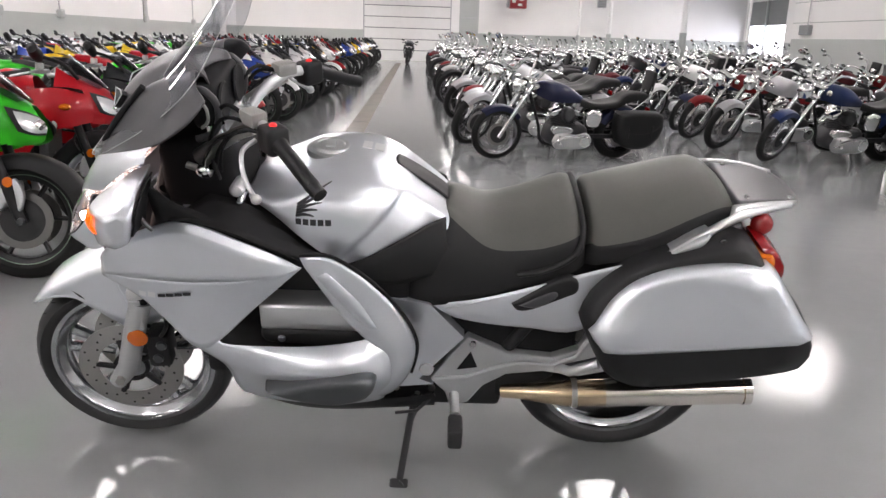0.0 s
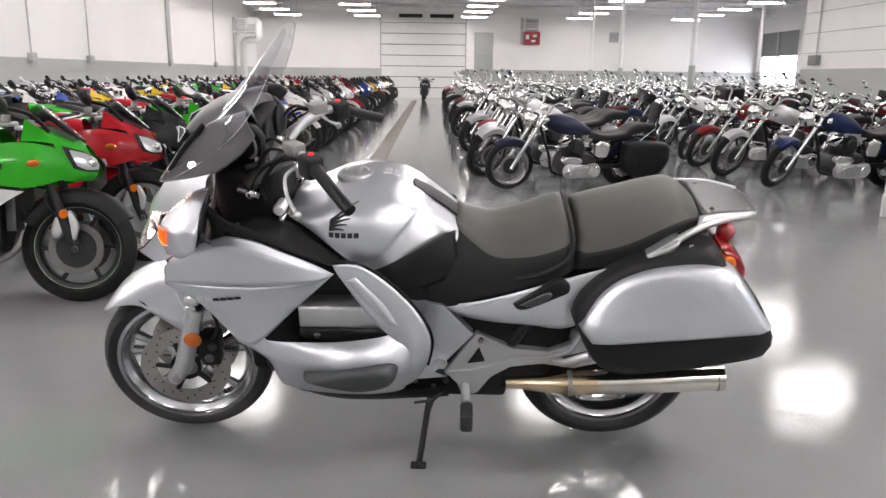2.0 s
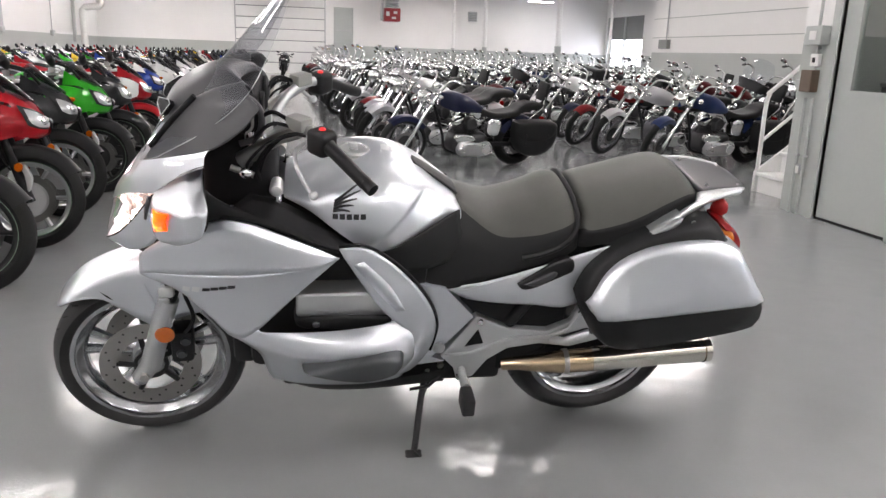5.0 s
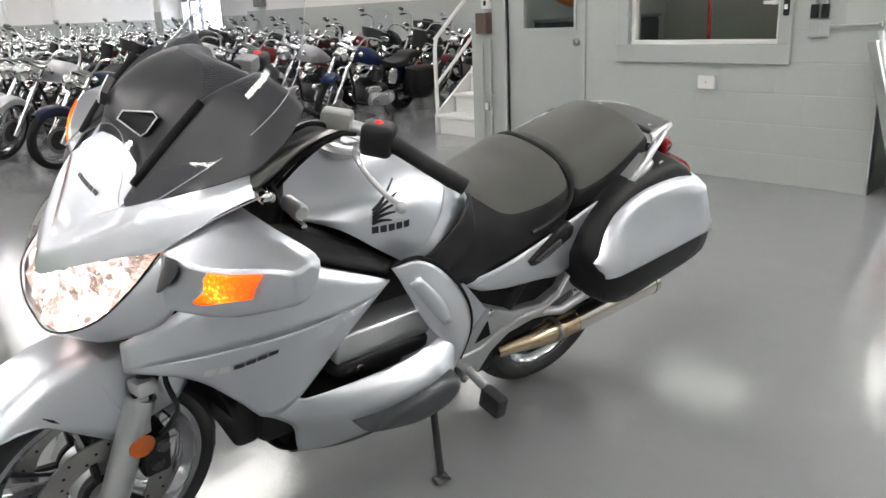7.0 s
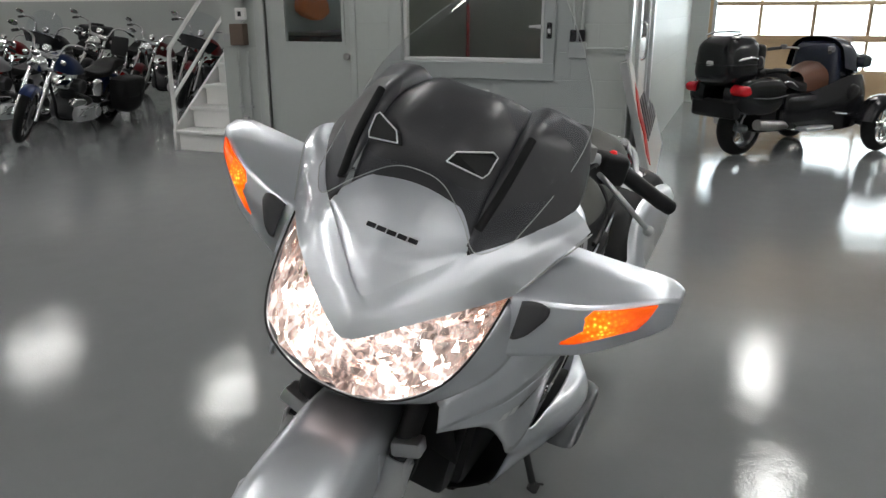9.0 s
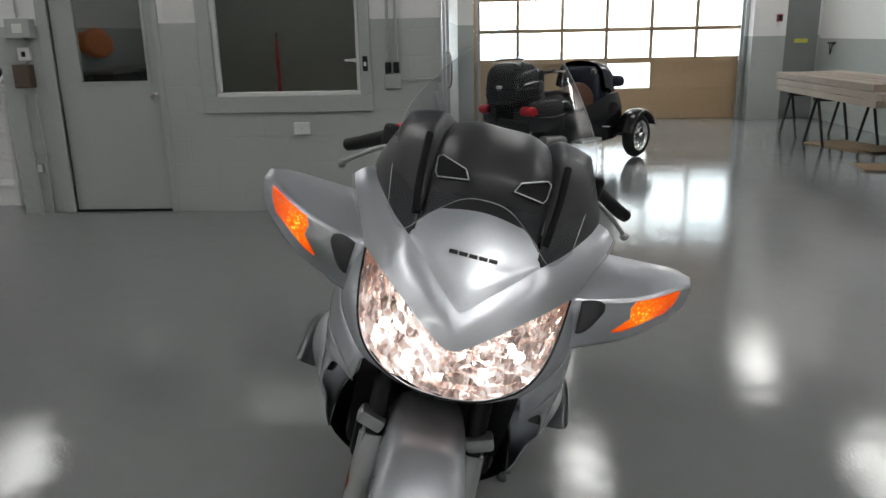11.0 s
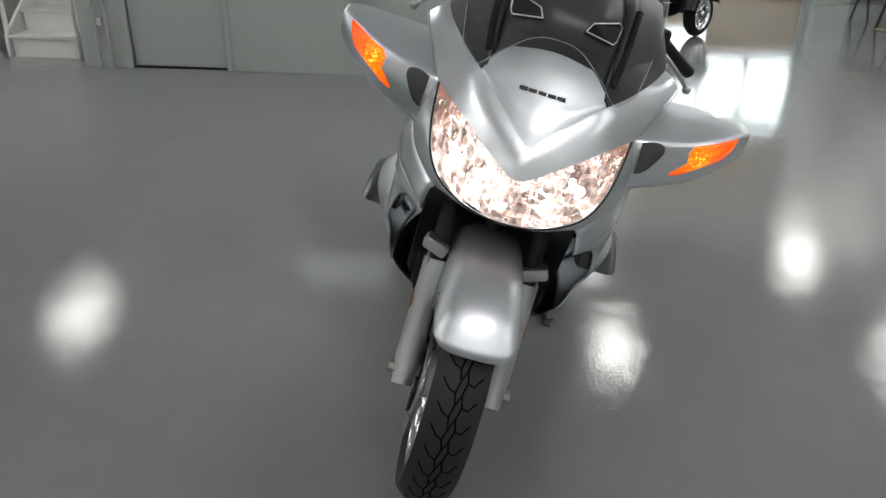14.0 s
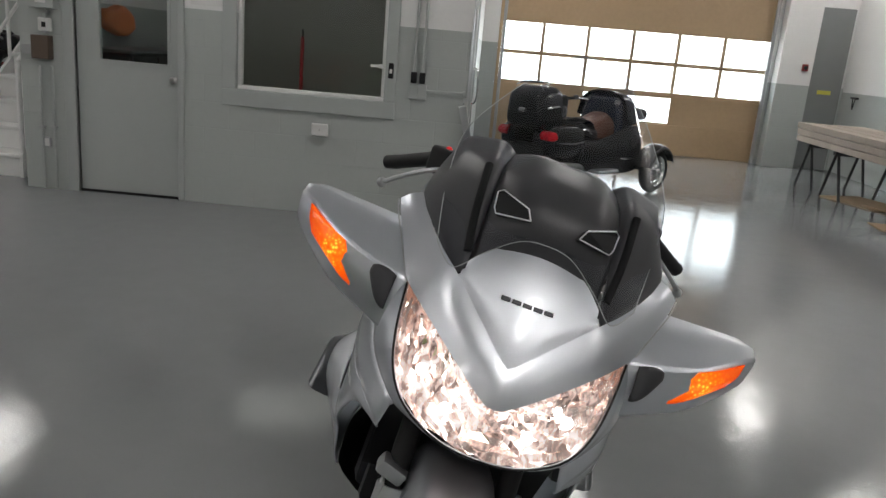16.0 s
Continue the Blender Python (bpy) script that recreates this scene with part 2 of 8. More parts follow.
banded("wall_west", (WX - 0.3, SY - 0.3), (WX, NY + 0.3), "white painted wall with a grey lower band")
banded("wall_south", (WX, SY - 0.3), (EX, SY), "white painted wall with a grey lower band", 1.2)
GX0, GX1, GZ = -2.83, 1.53, 3.83
banded("wall_north_left", (WX, NY), (GX0, NY + 0.3), "white painted end wall with a grey lower band")
banded("wall_north_right", (GX1, NY), (FX, NY + 0.3), "white painted end wall with a grey lower band")
structure("wall_north_head", box((GX0, NY, GZ), (GX1, NY + 0.3, CZ)), WHITE_WALL, "white wall over the roll-up door")
DY0, DY1, DZ = -1.46, 2.70, 3.3
banded("wall_east_south", (EX, SY - 0.3), (EX + 0.3, DY0), "white block wall beside the tan door, grey below", 1.25)
banded("wall_east_mid", (EX, DY1), (EX + 0.3, MY), "white block wall with a grey lower band")
structure("wall_east_head", box((EX, DY0, DZ), (EX + 0.3, DY1, CZ)), WHITE_WALL, "white wall over the tan door")
banded("wall_step", (EX + 0.3, MY - 0.3), (FX, MY), "white return wall with a grey lower band")
KY0, KY1, KZ = 36.9, 41.2, 3.45
banded("wall_far_east_near", (FX, MY - 0.3), (FX + 0.3, KY0), "white wall of the wide part, grey below")
banded("wall_far_east_end", (FX, KY1), (FX + 0.3, NY + 0.3), "white wall end beside the dock doors")
structure("wall_far_east_head", box((FX, KY0, KZ), (FX + 0.3, KY1, CZ)), WHITE_WALL, "white wall over the dock doors")
structure("backdrop_east", box((EX + 1.5, DY0 - 6, -0.5), (EX + 1.52, DY1 + 6, 5)), DAYLIGHT, "bright overcast daylight outside the tan door", "backdrop")
structure("backdrop_far", box((FX + 1.5, KY0 - 5, -0.5), (FX + 1.52, KY1 + 5, 5)), FAR_DAY, "bright overcast daylight outside the dock doors", "backdrop")

# block courses on the east wall, as shallow lines
for z in (1.9, 2.42, 2.95, 3.5):
    structure("trim", box((EX - 0.012, 7.6, z), (EX - 0.001, MY, z + 0.02)), GREY_TRIM, "thin horizontal joint line along the block wall", "trim")


# roll-up door in the north wall
def sectional_door(name, label, y, x0, x1, z1, n):
    d = thing(name, label, "door", kind="structure")
    hgt = z1 / n
    for i in range(n):
        part("panel", box((x0, y - 0.05, i * hgt + 0.012), (x1, y, (i + 1) * hgt - 0.03), 0.008), STEEL_WHITE, d)
        part("seam", box((x0, y - 0.02, (i + 1) * hgt - 0.03), (x1, y, (i + 1) * hgt + 0.012)), DARK_GREY, d, "dark gap between two panels")
    for x in (x0 - 0.06, x1):
        part("track", box((x, y - 0.1, 0), (x + 0.06, y - 0.04, z1 + 0.2)), GALV, d, "galvanised door track")
    return d


sectional_door("roller_door", "closed white sectional overhead door at the end of the aisle", NY + 0.08, GX0, GX1, GZ, 7)
for x in (-1.4, 0.2):
    o = tagged(mesh_ob("door_spring", lathe([(0.09, -0.6), (0.09, 0.6)], 12, 'X'), BLACK_STEEL), "dark torsion spring above the overhead door", "spring")
    o.matrix_world = pose(x + 0.1, NY - 0.09, 4.15)

# personnel door, raised on the north wall
fd = thing("far_door", "grey steel door set high in the end wall", "door", kind="structure")
part("leaf", box((2.05, NY - 0.04, 1.42), (2.93, NY - 0.004, 3.31), 0.01), GREY_TRIM, fd)
part("push_bar", box((2.12, NY - 0.1, 2.2), (2.86, NY - 0.04, 2.26), 0.01), GALV, fd, "metal push bar")
part("frame", boxes(((2.0, NY - 0.06, 1.4), (2.05, NY - 0.004, 3.36)), ((2.93, NY - 0.06, 1.4), (2.98, NY - 0.004, 3.36)), ((2.0, NY - 0.06, 3.31), (2.98, NY - 0.004, 3.36))), GREY_WALL, fd)

# dock doors in the far east wall, half raised
for y0, y1 in ((KY0 + 0.1, 39.0), (39.1, KY1 - 0.1)):
    dd = thing("dock_door", "dark dock door rolled half way up", "door", kind="structure")
    for i in range(3):
        part("panel", box((FX + 0.05, y0, 2.3 + i * 0.39), (FX + 0.1, y1, 2.69 + i * 0.39), 0.006), DARK_GREY, dd)
    part("jamb", box((FX - 0.03, y1, 0), (FX + 0.12, y1 + 0.1, KZ)), GREY_TRIM, dd)

# ---- tan overhead door with windows in the east wall ----
td = thing("window_door", "tan wooden overhead door with two rows of bright panes", "door", kind="structure")
xs = EX + 0.10
rows_z = [(0.0, 0.47), (0.47, 0.90), (0.90, 1.36), (1.36, 1.84), (1.84, 2.55), (2.55, DZ)]
cols = [DY0 + (DY1 - DY0) * k / 6 for k in range(7)]
for i, (z0, z1) in enumerate(rows_z):
    if i in (2, 3):
        part("rail", box((xs, DY0, z0), (xs + 0.045, DY1, z0 + 0.06), 0.004), WOOD_DOOR, td)
        for k in range(6):
            part("mullion", box((xs, cols[k] - 0.02 if k else cols[k], z0 + 0.06), (xs + 0.045, cols[k] + 0.03, z1), 0.004), WOOD_DOOR, td)
            part("pane", box((xs + 0.02, cols[k] + 0.03, z0 + 0.06), (xs + 0.026, cols[k + 1] - 0.02 if k < 5 else cols[k + 1] - 0.05, z1)), GLASS, td)
        part("mullion", box((xs, DY1 - 0.05, z0 + 0.06), (xs + 0.045, DY1, z1), 0.004), WOOD_DOOR, td)
    elif i == 1:
        for a, b in ((0, 2), (4, 6)):
            part("panel", box((xs, cols[a], z0), (xs + 0.045, cols[b], z1), 0.006), WOOD_DOOR, td)
        for k in (2, 3):
            part("pane", box((xs + 0.02, cols[k], z0), (xs + 0.026, cols[k + 1], z1)), GLASS, td)
            part("mullion", box((xs, cols[k + 1] - 0.02, z0), (xs + 0.045, cols[k + 1] + 0.02, z1), 0.004), WOOD_DOOR, td)
    else:
        part("panel", box((xs, DY0, z0), (xs + 0.045, DY1, z1), 0.006), WOOD_DOOR, td)
        part("seam_strip", box((xs + 0.03, DY0, z1 - 0.02), (xs + 0.055, DY1, z1 + 0.02)), WOOD_DOOR, td)
for y in (DY0 + 0.02, DY1 - 0.1):
    part("track", box((EX - 0.05, y, 0), (EX - 0.003, y + 0.05, DZ + 0.3), 0.006), GALV, td, "steel door track")
part("strut", box((xs - 0.03, DY0 + 0.1, 0.875), (xs, DY1 - 0.1, 0.915)), WOOD_DOOR, td)

# grey door and pilaster in the south-east corner
part("pilaster", box((EX - 0.22, -2.0, 0), (EX - 0.004, DY0 - 0.05, 1.25)), GREY_WALL, bpy.data.objects["wall_east_south"])
part("pilaster_top", box((EX - 0.22, -2.0, 1.25), (EX - 0.004, DY0 - 0.05, CZ)), WHITE_WALL, bpy.data.objects["wall_east_south"])
cd = thing("corner_door", "dark grey steel door in the corner of the hall", "door", kind="structure")
part("leaf", box((EX - 0.05, -2.55, 0.01), (EX - 0.004, -2.04, 2.4), 0.008), DARK_GREY, cd)
part("sign", box((EX - 0.06, -2.4, 1.14), (EX - 0.051, -2.2, 1.2)), mat("yellow_label", (0.6, 0.55, 0.08), 0.5), cd, "small yellow label")

# ---- office block ----
OX, OY0, OY1 = 3.71, 2.95, 6.46
WIN = (3.585, 4.74, 0.93, 2.15)
DOOR = (5.2, 6.02, 2.05)
def office_face(z0, z1):
    """The west face of the office between two heights, with its openings left out."""
    bm = bmesh.new()
    ys = [OY0, WIN[0], WIN[1], DOOR[0], DOOR[1], OY1]
    for a, b in zip(ys, ys[1:]):
        spans = [(z0, z1)]
        hole = (WIN[2], WIN[3]) if a == WIN[0] else (0, DOOR[2]) if a == DOOR[0] else None
        if hole:
            spans = [(z0, min(z1, hole[0])), (max(z0, hole[1]), z1)]
        for lo, hi in spans:
            if hi - lo > 0.001:
                join(bm, box((OX, a, lo), (OX + 0.14, b, hi)))
    return bm


ow = structure("wall_office", office_face(BAND, CZ), WHITE_WALL, "white painted office wall above a grey band")
part("lower_band", office_face(0, BAND), GREY_WALL, ow, "grey painted lower part of the wall")
banded("wall_office_north", (OX + 0.14, OY1 - 0.14), (EX, OY1), "office side wall beside the stairs, grey below")
banded("wall_office_south_a", (OX + 0.14, OY0), (OX + 0.34, OY0 + 0.14), "office return wall, grey below")
banded("wall_office_south_b", (OX + 1.3, OY0), (EX, OY0 + 0.14), "office return wall, grey below")
structure("wall_office_south_head", box((OX + 0.34, OY0, 2.1), (OX + 1.3, OY0 + 0.14, CZ)), WHITE_WALL, "white wall over the aluminium door")
structure("office_floor", box((OX + 0.14, OY0 + 0.14, 0.0), (EX, OY1 - 0.14, 0.012)), mat("office_floor_tile", (0.3, 0.29, 0.27), 0.4, vary=0.08), "plain office floor", "floor")
structure("office_back_wall", box((OX + 3.0, OY0 + 0.14, 0.012), (OX + 3.1, OY1 - 0.14, CZ)), mat("olive_office_wall", (0.36, 0.36, 0.32), 0.6, vary=0.06), "plain olive-grey inner office wall", "wall")
structure("office_ceiling", box((OX + 0.14, OY0 + 0.14, 2.6), (OX + 3.0, OY1 - 0.14, 2.65)), CEIL, "plain office ceiling", "ceiling")

# ---- ceiling lights, trusses, columns ----
def ceiling_light():
    t = thing("ceiling_light", "white fluorescent low-bay ceiling light, switched on", "ceiling light", "hall ceiling lights")
    part("housing", prism([(-0.25, 0.0), (0.25, 0.0), (0.2, 0.1), (-0.2, 0.1)], 'X', -0.62, 0.62), STEEL_WHITE, t)
    part("diffuser", box((-0.60, -0.23, -0.02), (0.60, 0.23, 0.0)), TUBE, t, "glowing white diffuser")
    for x in (-0.45, 0.45):
        part("hanger", rod([(x, 0, 0.1), (x, 0, CZ - 3.97)], 0.008, 6), GALV, t)
    return t


first_light = ceiling_light()
ROWS = [1.35 + 3.66 * k for k in range(-1, 8)] + [30.0, 33.0, 36.0, 39.2]
places = [(x, y) for x in (-7.2, -3.35, 1.85, 7.0, 12.2) for y in ROWS if not (x > EX and y < MY)]
places = [(6.25 if x == 7.0 and y < 14 else x, y) for x, y in places if not (x == 7.0 and OY0 - 0.6 < y < OY1 + 0.4)] + [(9.4, -1.9), (9.4, 1.5)]
first_light.matrix_world = pose(*places[0], 3.97)
for x, y in places[1:]:
    copy_thing(first_light, pose(x, y, 3.97))


def truss(y):
    t = thing("roof_truss", "white painted open-web steel roof truss", "truss", "roof trusses")
    part("top_chord", box((WX, y - 0.04, CZ - 0.1), (FX if y > MY else EX, y + 0.04, CZ - 0.004)), STEEL_WHITE, t)
    part("bottom_chord", box((WX, y - 0.04, CZ - 0.42), (FX if y > MY else EX, y + 0.04, CZ - 0.36)), STEEL_WHITE, t)
    bm = bmesh.new()
    n = 28
    x1 = FX if y > MY else EX
    for i in range(n):
        a, b = WX + (x1 - WX) * i / n, WX + (x1 - WX) * (i + 0.5) / n
        c = WX + (x1 - WX) * (i + 1) / n
        join(bm, rod([(a, y, CZ - 0.1), (b, y, CZ - 0.37)], 0.014, 5))
        join(bm, rod([(b, y, CZ - 0.37), (c, y, CZ - 0.1)], 0.014, 5))
    part("web", bm, STEEL_WHITE, t)


for k in range(6):
    truss(3.2 + 7.32 * k)
for x, y in ((5.6, 17.84), (5.75, 25.16), (6.3, 32.48), (13.2, 32.48)):
    c = thing("column", "slim steel column, white above and grey below", "column", "hall columns", kind="structure")
    part("shaft", rod([(x, y, BAND), (x, y, CZ - 0.42)], 0.06, 12), STEEL_WHITE, c)
    part("lower_shaft", rod([(x, y, 0), (x, y, BAND)], 0.075, 12), GREY_TRIM, c, "grey painted lower part")
    for s in (-1, 1):
        part("brace", rod([(x, y, 3.5), (x + s * 0.8, y, CZ - 0.4)], 0.02, 6), STEEL_WHITE, c)

# unit heaters and ducts
uh = thing("unit_heater", "red unit heater with grey louvred top hung from the roof", "heater")
part("casing", box((4.35, NY - 1.9, 2.72), (5.15, NY - 1.2, 3.35), 0.03), RED_PAINT, uh)
part("duct", box((4.2, NY - 1.7, 2.75), (4.33, NY - 1.5, 4.0), 0.02), GALV, uh)
for i in range(5):
    part("louvre", box((4.45, NY - 1.95, 3.42 + 0.12 * i), (5.05, NY - 1.2, 3.48 + 0.12 * i), 0.01), GALV, uh)
for x in (4.45, 5.05):
    part("hanger", rod([(x, NY - 1.5, 3.3), (x, NY - 1.5, CZ)], 0.015, 6), STEEL_WHITE, uh)
for x0, x1, z0, z1 in ((4.44, 4.60, 2.98, 3.18), (4.72, 4.92, 2.84, 2.94), (4.80, 4.98, 3.08, 3.20)):
    part("opening", box((x0, NY - 1.915, z0), (x1, NY - 1.9, z1)), PLASTIC_WHITE, uh, "pale opening in the heater's front")
au = thing("air_unit", "white wall-hung air unit on a shelf with a bent duct", "air handler")
part("cabinet", box((WX, 36.9, 3.12), (WX + 0.62, 37.8, 3.62), 0.03), PLASTIC_WHITE, au)
part("grille", boxes(*[((WX + 0.06, 36.885, 3.18 + 0.08 * i), (WX + 0.56, 36.9, 3.22 + 0.08 * i)) for i in range(5)]), GALV, au)
part("shelf", box((WX, 36.7, 3.0), (WX + 1.0, 38.0, 3.06), 0.01), STEEL_WHITE, au)
part("shelf_post", box((WX + 0.02, 36.72, 1.2), (WX + 0.14, 36.86, 3.66), 0.01), GREY_TRIM, au, "grey upright under the shelf")
part("duct", rod([(WX + 0.62, 37.3, 3.55), (WX + 1.0, 37.3, 3.55), (WX + 1.1, 37.3, 3.45), (WX + 1.1, 37.3, 2.82), (WX + 1.0, 37.3, 2.72), (WX + 0.45, 37.3, 2.66), (WX + 0.34, 37.3, 2.55), (WX + 0.34, 37.3, 1.0)], 0.15, 12), PLASTIC_WHITE, au, "white bent duct", True)
ex = thing("exhaust_box", "grey louvred box high on the end wall", "vent")
part("body", box((9.0, NY - 0.25, 2.95), (9.45, NY - 0.003, 3.45), 0.02), GALV, ex)
part("louvres", boxes(*[((9.03, NY - 0.262, 3.0 + 0.08 * i), (9.42, NY - 0.25, 3.04 + 0.08 * i)) for i in range(5)]), DARK_GREY, ex)
for y in (18.33, 21.37, 27.8, 33.5):
    dp = thing("downpipe", "thin conduit dropping down the wall to a grey box", "conduit", "wall conduits")
    part("pipe", rod([(WX + 0.05, y, 1.62), (WX + 0.05, y, CZ)], 0.02 if y != 27.8 else 0.085, 8), GALV, dp)
    part("junction_box", box((WX + 0.002, y - 0.13, 1.40), (WX + 0.14, y + 0.13, 1.62), 0.04, 2), GREY_TRIM, dp)
eb = thing("electric_box", "dark grey electric box on the block wall", "electric box")
part("body", box((EX - 0.12, 20.9, 1.6), (EX - 0.001, 21.4, 1.85), 0.01), DARK_GREY, eb)
part("conduit", rod([(EX - 0.04, 21.1, 1.85), (EX - 0.04, 21.1, CZ)], 0.02, 6), GALV, eb)
vent = thing("roof_vent", "dark square ventilation box under the ceiling", "vent")
part("body", box((6.4, 25.5, 3.9), (7.0, 26.1, CZ), 0.02), DARK_GREY, vent)

# ---- motorcycle materials ----
def metallic_paint(name, color, rough=0.3, metal=0.75, coat=0.7):
    m = mat(name, color, rough, metal, coat=coat, vary=0.03, vary_scale=5)
    nt = m.node_tree
    b = nt.nodes["Principled BSDF"]
    tc, vo, bp = (nt.nodes.new("ShaderNode" + k) for k in ("TexCoord", "TexVoronoi", "Bump"))
    vo.inputs["Scale"].default_value = 900
    bp.inputs["Strength"].default_value, bp.inputs["Distance"].default_value = 0.06, 0.001
    nt.links.new(tc.outputs["Object"], vo.inputs["Vector"])
    nt.links.new(vo.outputs["Color"], bp.inputs["Height"])
    nt.links.new(bp.outputs[0], b.inputs["Normal"])
    return m


SILVER = metallic_paint("silver_metallic_paint", (0.69, 0.715, 0.765), 0.36, 0.90, 0.8)
GUNMETAL = mat("grey_plastic_cover", (0.07, 0.075, 0.08), 0.3, 0.5, vary=0.06, vary_scale=8)
BLACK_PL = mat("black_plastic", (0.010, 0.010, 0.011), 0.48, spec=0.3, vary=0.15, vary_scale=9, bump=0.05, bump_scale=300)
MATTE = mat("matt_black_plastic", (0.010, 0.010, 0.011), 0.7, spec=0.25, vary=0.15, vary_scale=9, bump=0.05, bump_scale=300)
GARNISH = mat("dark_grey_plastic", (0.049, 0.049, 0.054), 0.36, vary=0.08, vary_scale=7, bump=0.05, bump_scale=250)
FLUID = mat("grey_reservoir_plastic", (0.25, 0.25, 0.24), 0.3, vary=0.1, vary_scale=30)
SEAT = mat("grey_seat_vinyl", (0.074, 0.075, 0.068), 0.5, spec=0.28, vary=0.08, vary_scale=9, grain=0.08, grain_scale=300, bump=0.12, bump_scale=350)
SEAT_SIDE = mat("black_seat_vinyl", (0.013, 0.013, 0.014), 0.6, spec=0.3, vary=0.1, vary_scale=9, bump=0.1, bump_scale=350)
GRIP = mat("black_grip_rubber", (0.009, 0.009, 0.010), 0.5, spec=0.35, vary=0.15, vary_scale=30)
RUBBER = mat("tyre_rubber", (0.017, 0.017, 0.018), 0.62, vary=0.15, vary_scale=12, grain=0.1, grain_scale=120)
GROOVE = mat("tyre_groove", (0.004, 0.004, 0.004), 0.95, spec=0.1)
ALLOY = mat("silver_alloy", (0.55, 0.56, 0.57), 0.32, 0.85, vary=0.05, vary_scale=10)
RIM = mat("polished_alloy_rim", (0.50, 0.51, 0.53), 0.14, 1.0, vary=0.05, vary_scale=10)
CHROME = mat("chrome", (0.8, 0.8, 0.8), 0.08, 1.0, vary=0.04, vary_scale=8)
CAN = mat("brushed_silencer_steel", (0.62, 0.59, 0.54), 0.16, 1.0, vary=0.08, vary_scale=6)
STEEL = mat("machined_steel", (0.42, 0.41, 0.395), 0.3, 1.0, vary=0.08, vary_scale=20)
TITAN = mat("heat_tinted_steel", (0.62, 0.48, 0.33), 0.22, 1.0, vary=0.15, vary_scale=6)
CAST = mat("silver_cast_bracket", (0.55, 0.56, 0.57), 0.36, 0.75, vary=0.06, vary_scale=14)
RED_LENS = mat("red_lens", (0.22, 0.006, 0.006), 0.12, spec=0.6, vary=0.15, vary_scale=60)
AMBER = mat("amber_reflector", (0.50, 0.11, 0.006), 0.15, spec=0.6, vary=0.1, vary_scale=80)
# unlit red button, brightened by a faint emission
RED_BUTTON = glow("red_switch", (0.8, 0.02, 0.02), 0.3)
SCREEN = clear("clear_windscreen", (0.84, 0.85, 0.88), 0.02, 1.55, 3.0)
LENS = clear("clear_lens", (0.97, 0.97, 0.97), 0.0, 1.45)
BADGE = mat("dark_badge", (0.03, 0.03, 0.035), 0.3, 0.3, vary=0.1, vary_scale=40)
PALE = mat("pale_badge", (0.75, 0.76, 0.78), 0.3, 0.4, vary=0.05, vary_scale=40)


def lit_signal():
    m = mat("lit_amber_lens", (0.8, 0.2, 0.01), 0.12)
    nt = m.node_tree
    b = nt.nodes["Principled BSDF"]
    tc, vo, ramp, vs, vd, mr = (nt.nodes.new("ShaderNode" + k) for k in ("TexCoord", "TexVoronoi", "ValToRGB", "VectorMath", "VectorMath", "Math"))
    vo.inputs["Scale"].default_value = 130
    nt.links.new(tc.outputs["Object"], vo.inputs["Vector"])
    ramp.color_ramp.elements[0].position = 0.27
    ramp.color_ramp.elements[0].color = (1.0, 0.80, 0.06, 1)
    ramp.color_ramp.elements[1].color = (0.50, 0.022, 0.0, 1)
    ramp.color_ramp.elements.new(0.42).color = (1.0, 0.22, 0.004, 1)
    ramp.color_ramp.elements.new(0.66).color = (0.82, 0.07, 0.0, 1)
    # bulb's hot spot painted into the emission: yellow here, redder outwards
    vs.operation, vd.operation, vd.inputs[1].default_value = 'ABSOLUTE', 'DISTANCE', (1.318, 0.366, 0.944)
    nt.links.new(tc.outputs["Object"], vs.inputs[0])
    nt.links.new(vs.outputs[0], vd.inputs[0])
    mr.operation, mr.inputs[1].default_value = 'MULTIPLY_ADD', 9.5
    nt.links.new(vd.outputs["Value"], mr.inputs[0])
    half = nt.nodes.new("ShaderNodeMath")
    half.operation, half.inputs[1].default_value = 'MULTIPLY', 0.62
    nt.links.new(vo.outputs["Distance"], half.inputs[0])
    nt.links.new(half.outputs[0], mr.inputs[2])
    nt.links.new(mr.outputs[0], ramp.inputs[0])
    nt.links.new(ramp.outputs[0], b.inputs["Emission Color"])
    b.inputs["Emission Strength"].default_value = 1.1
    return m


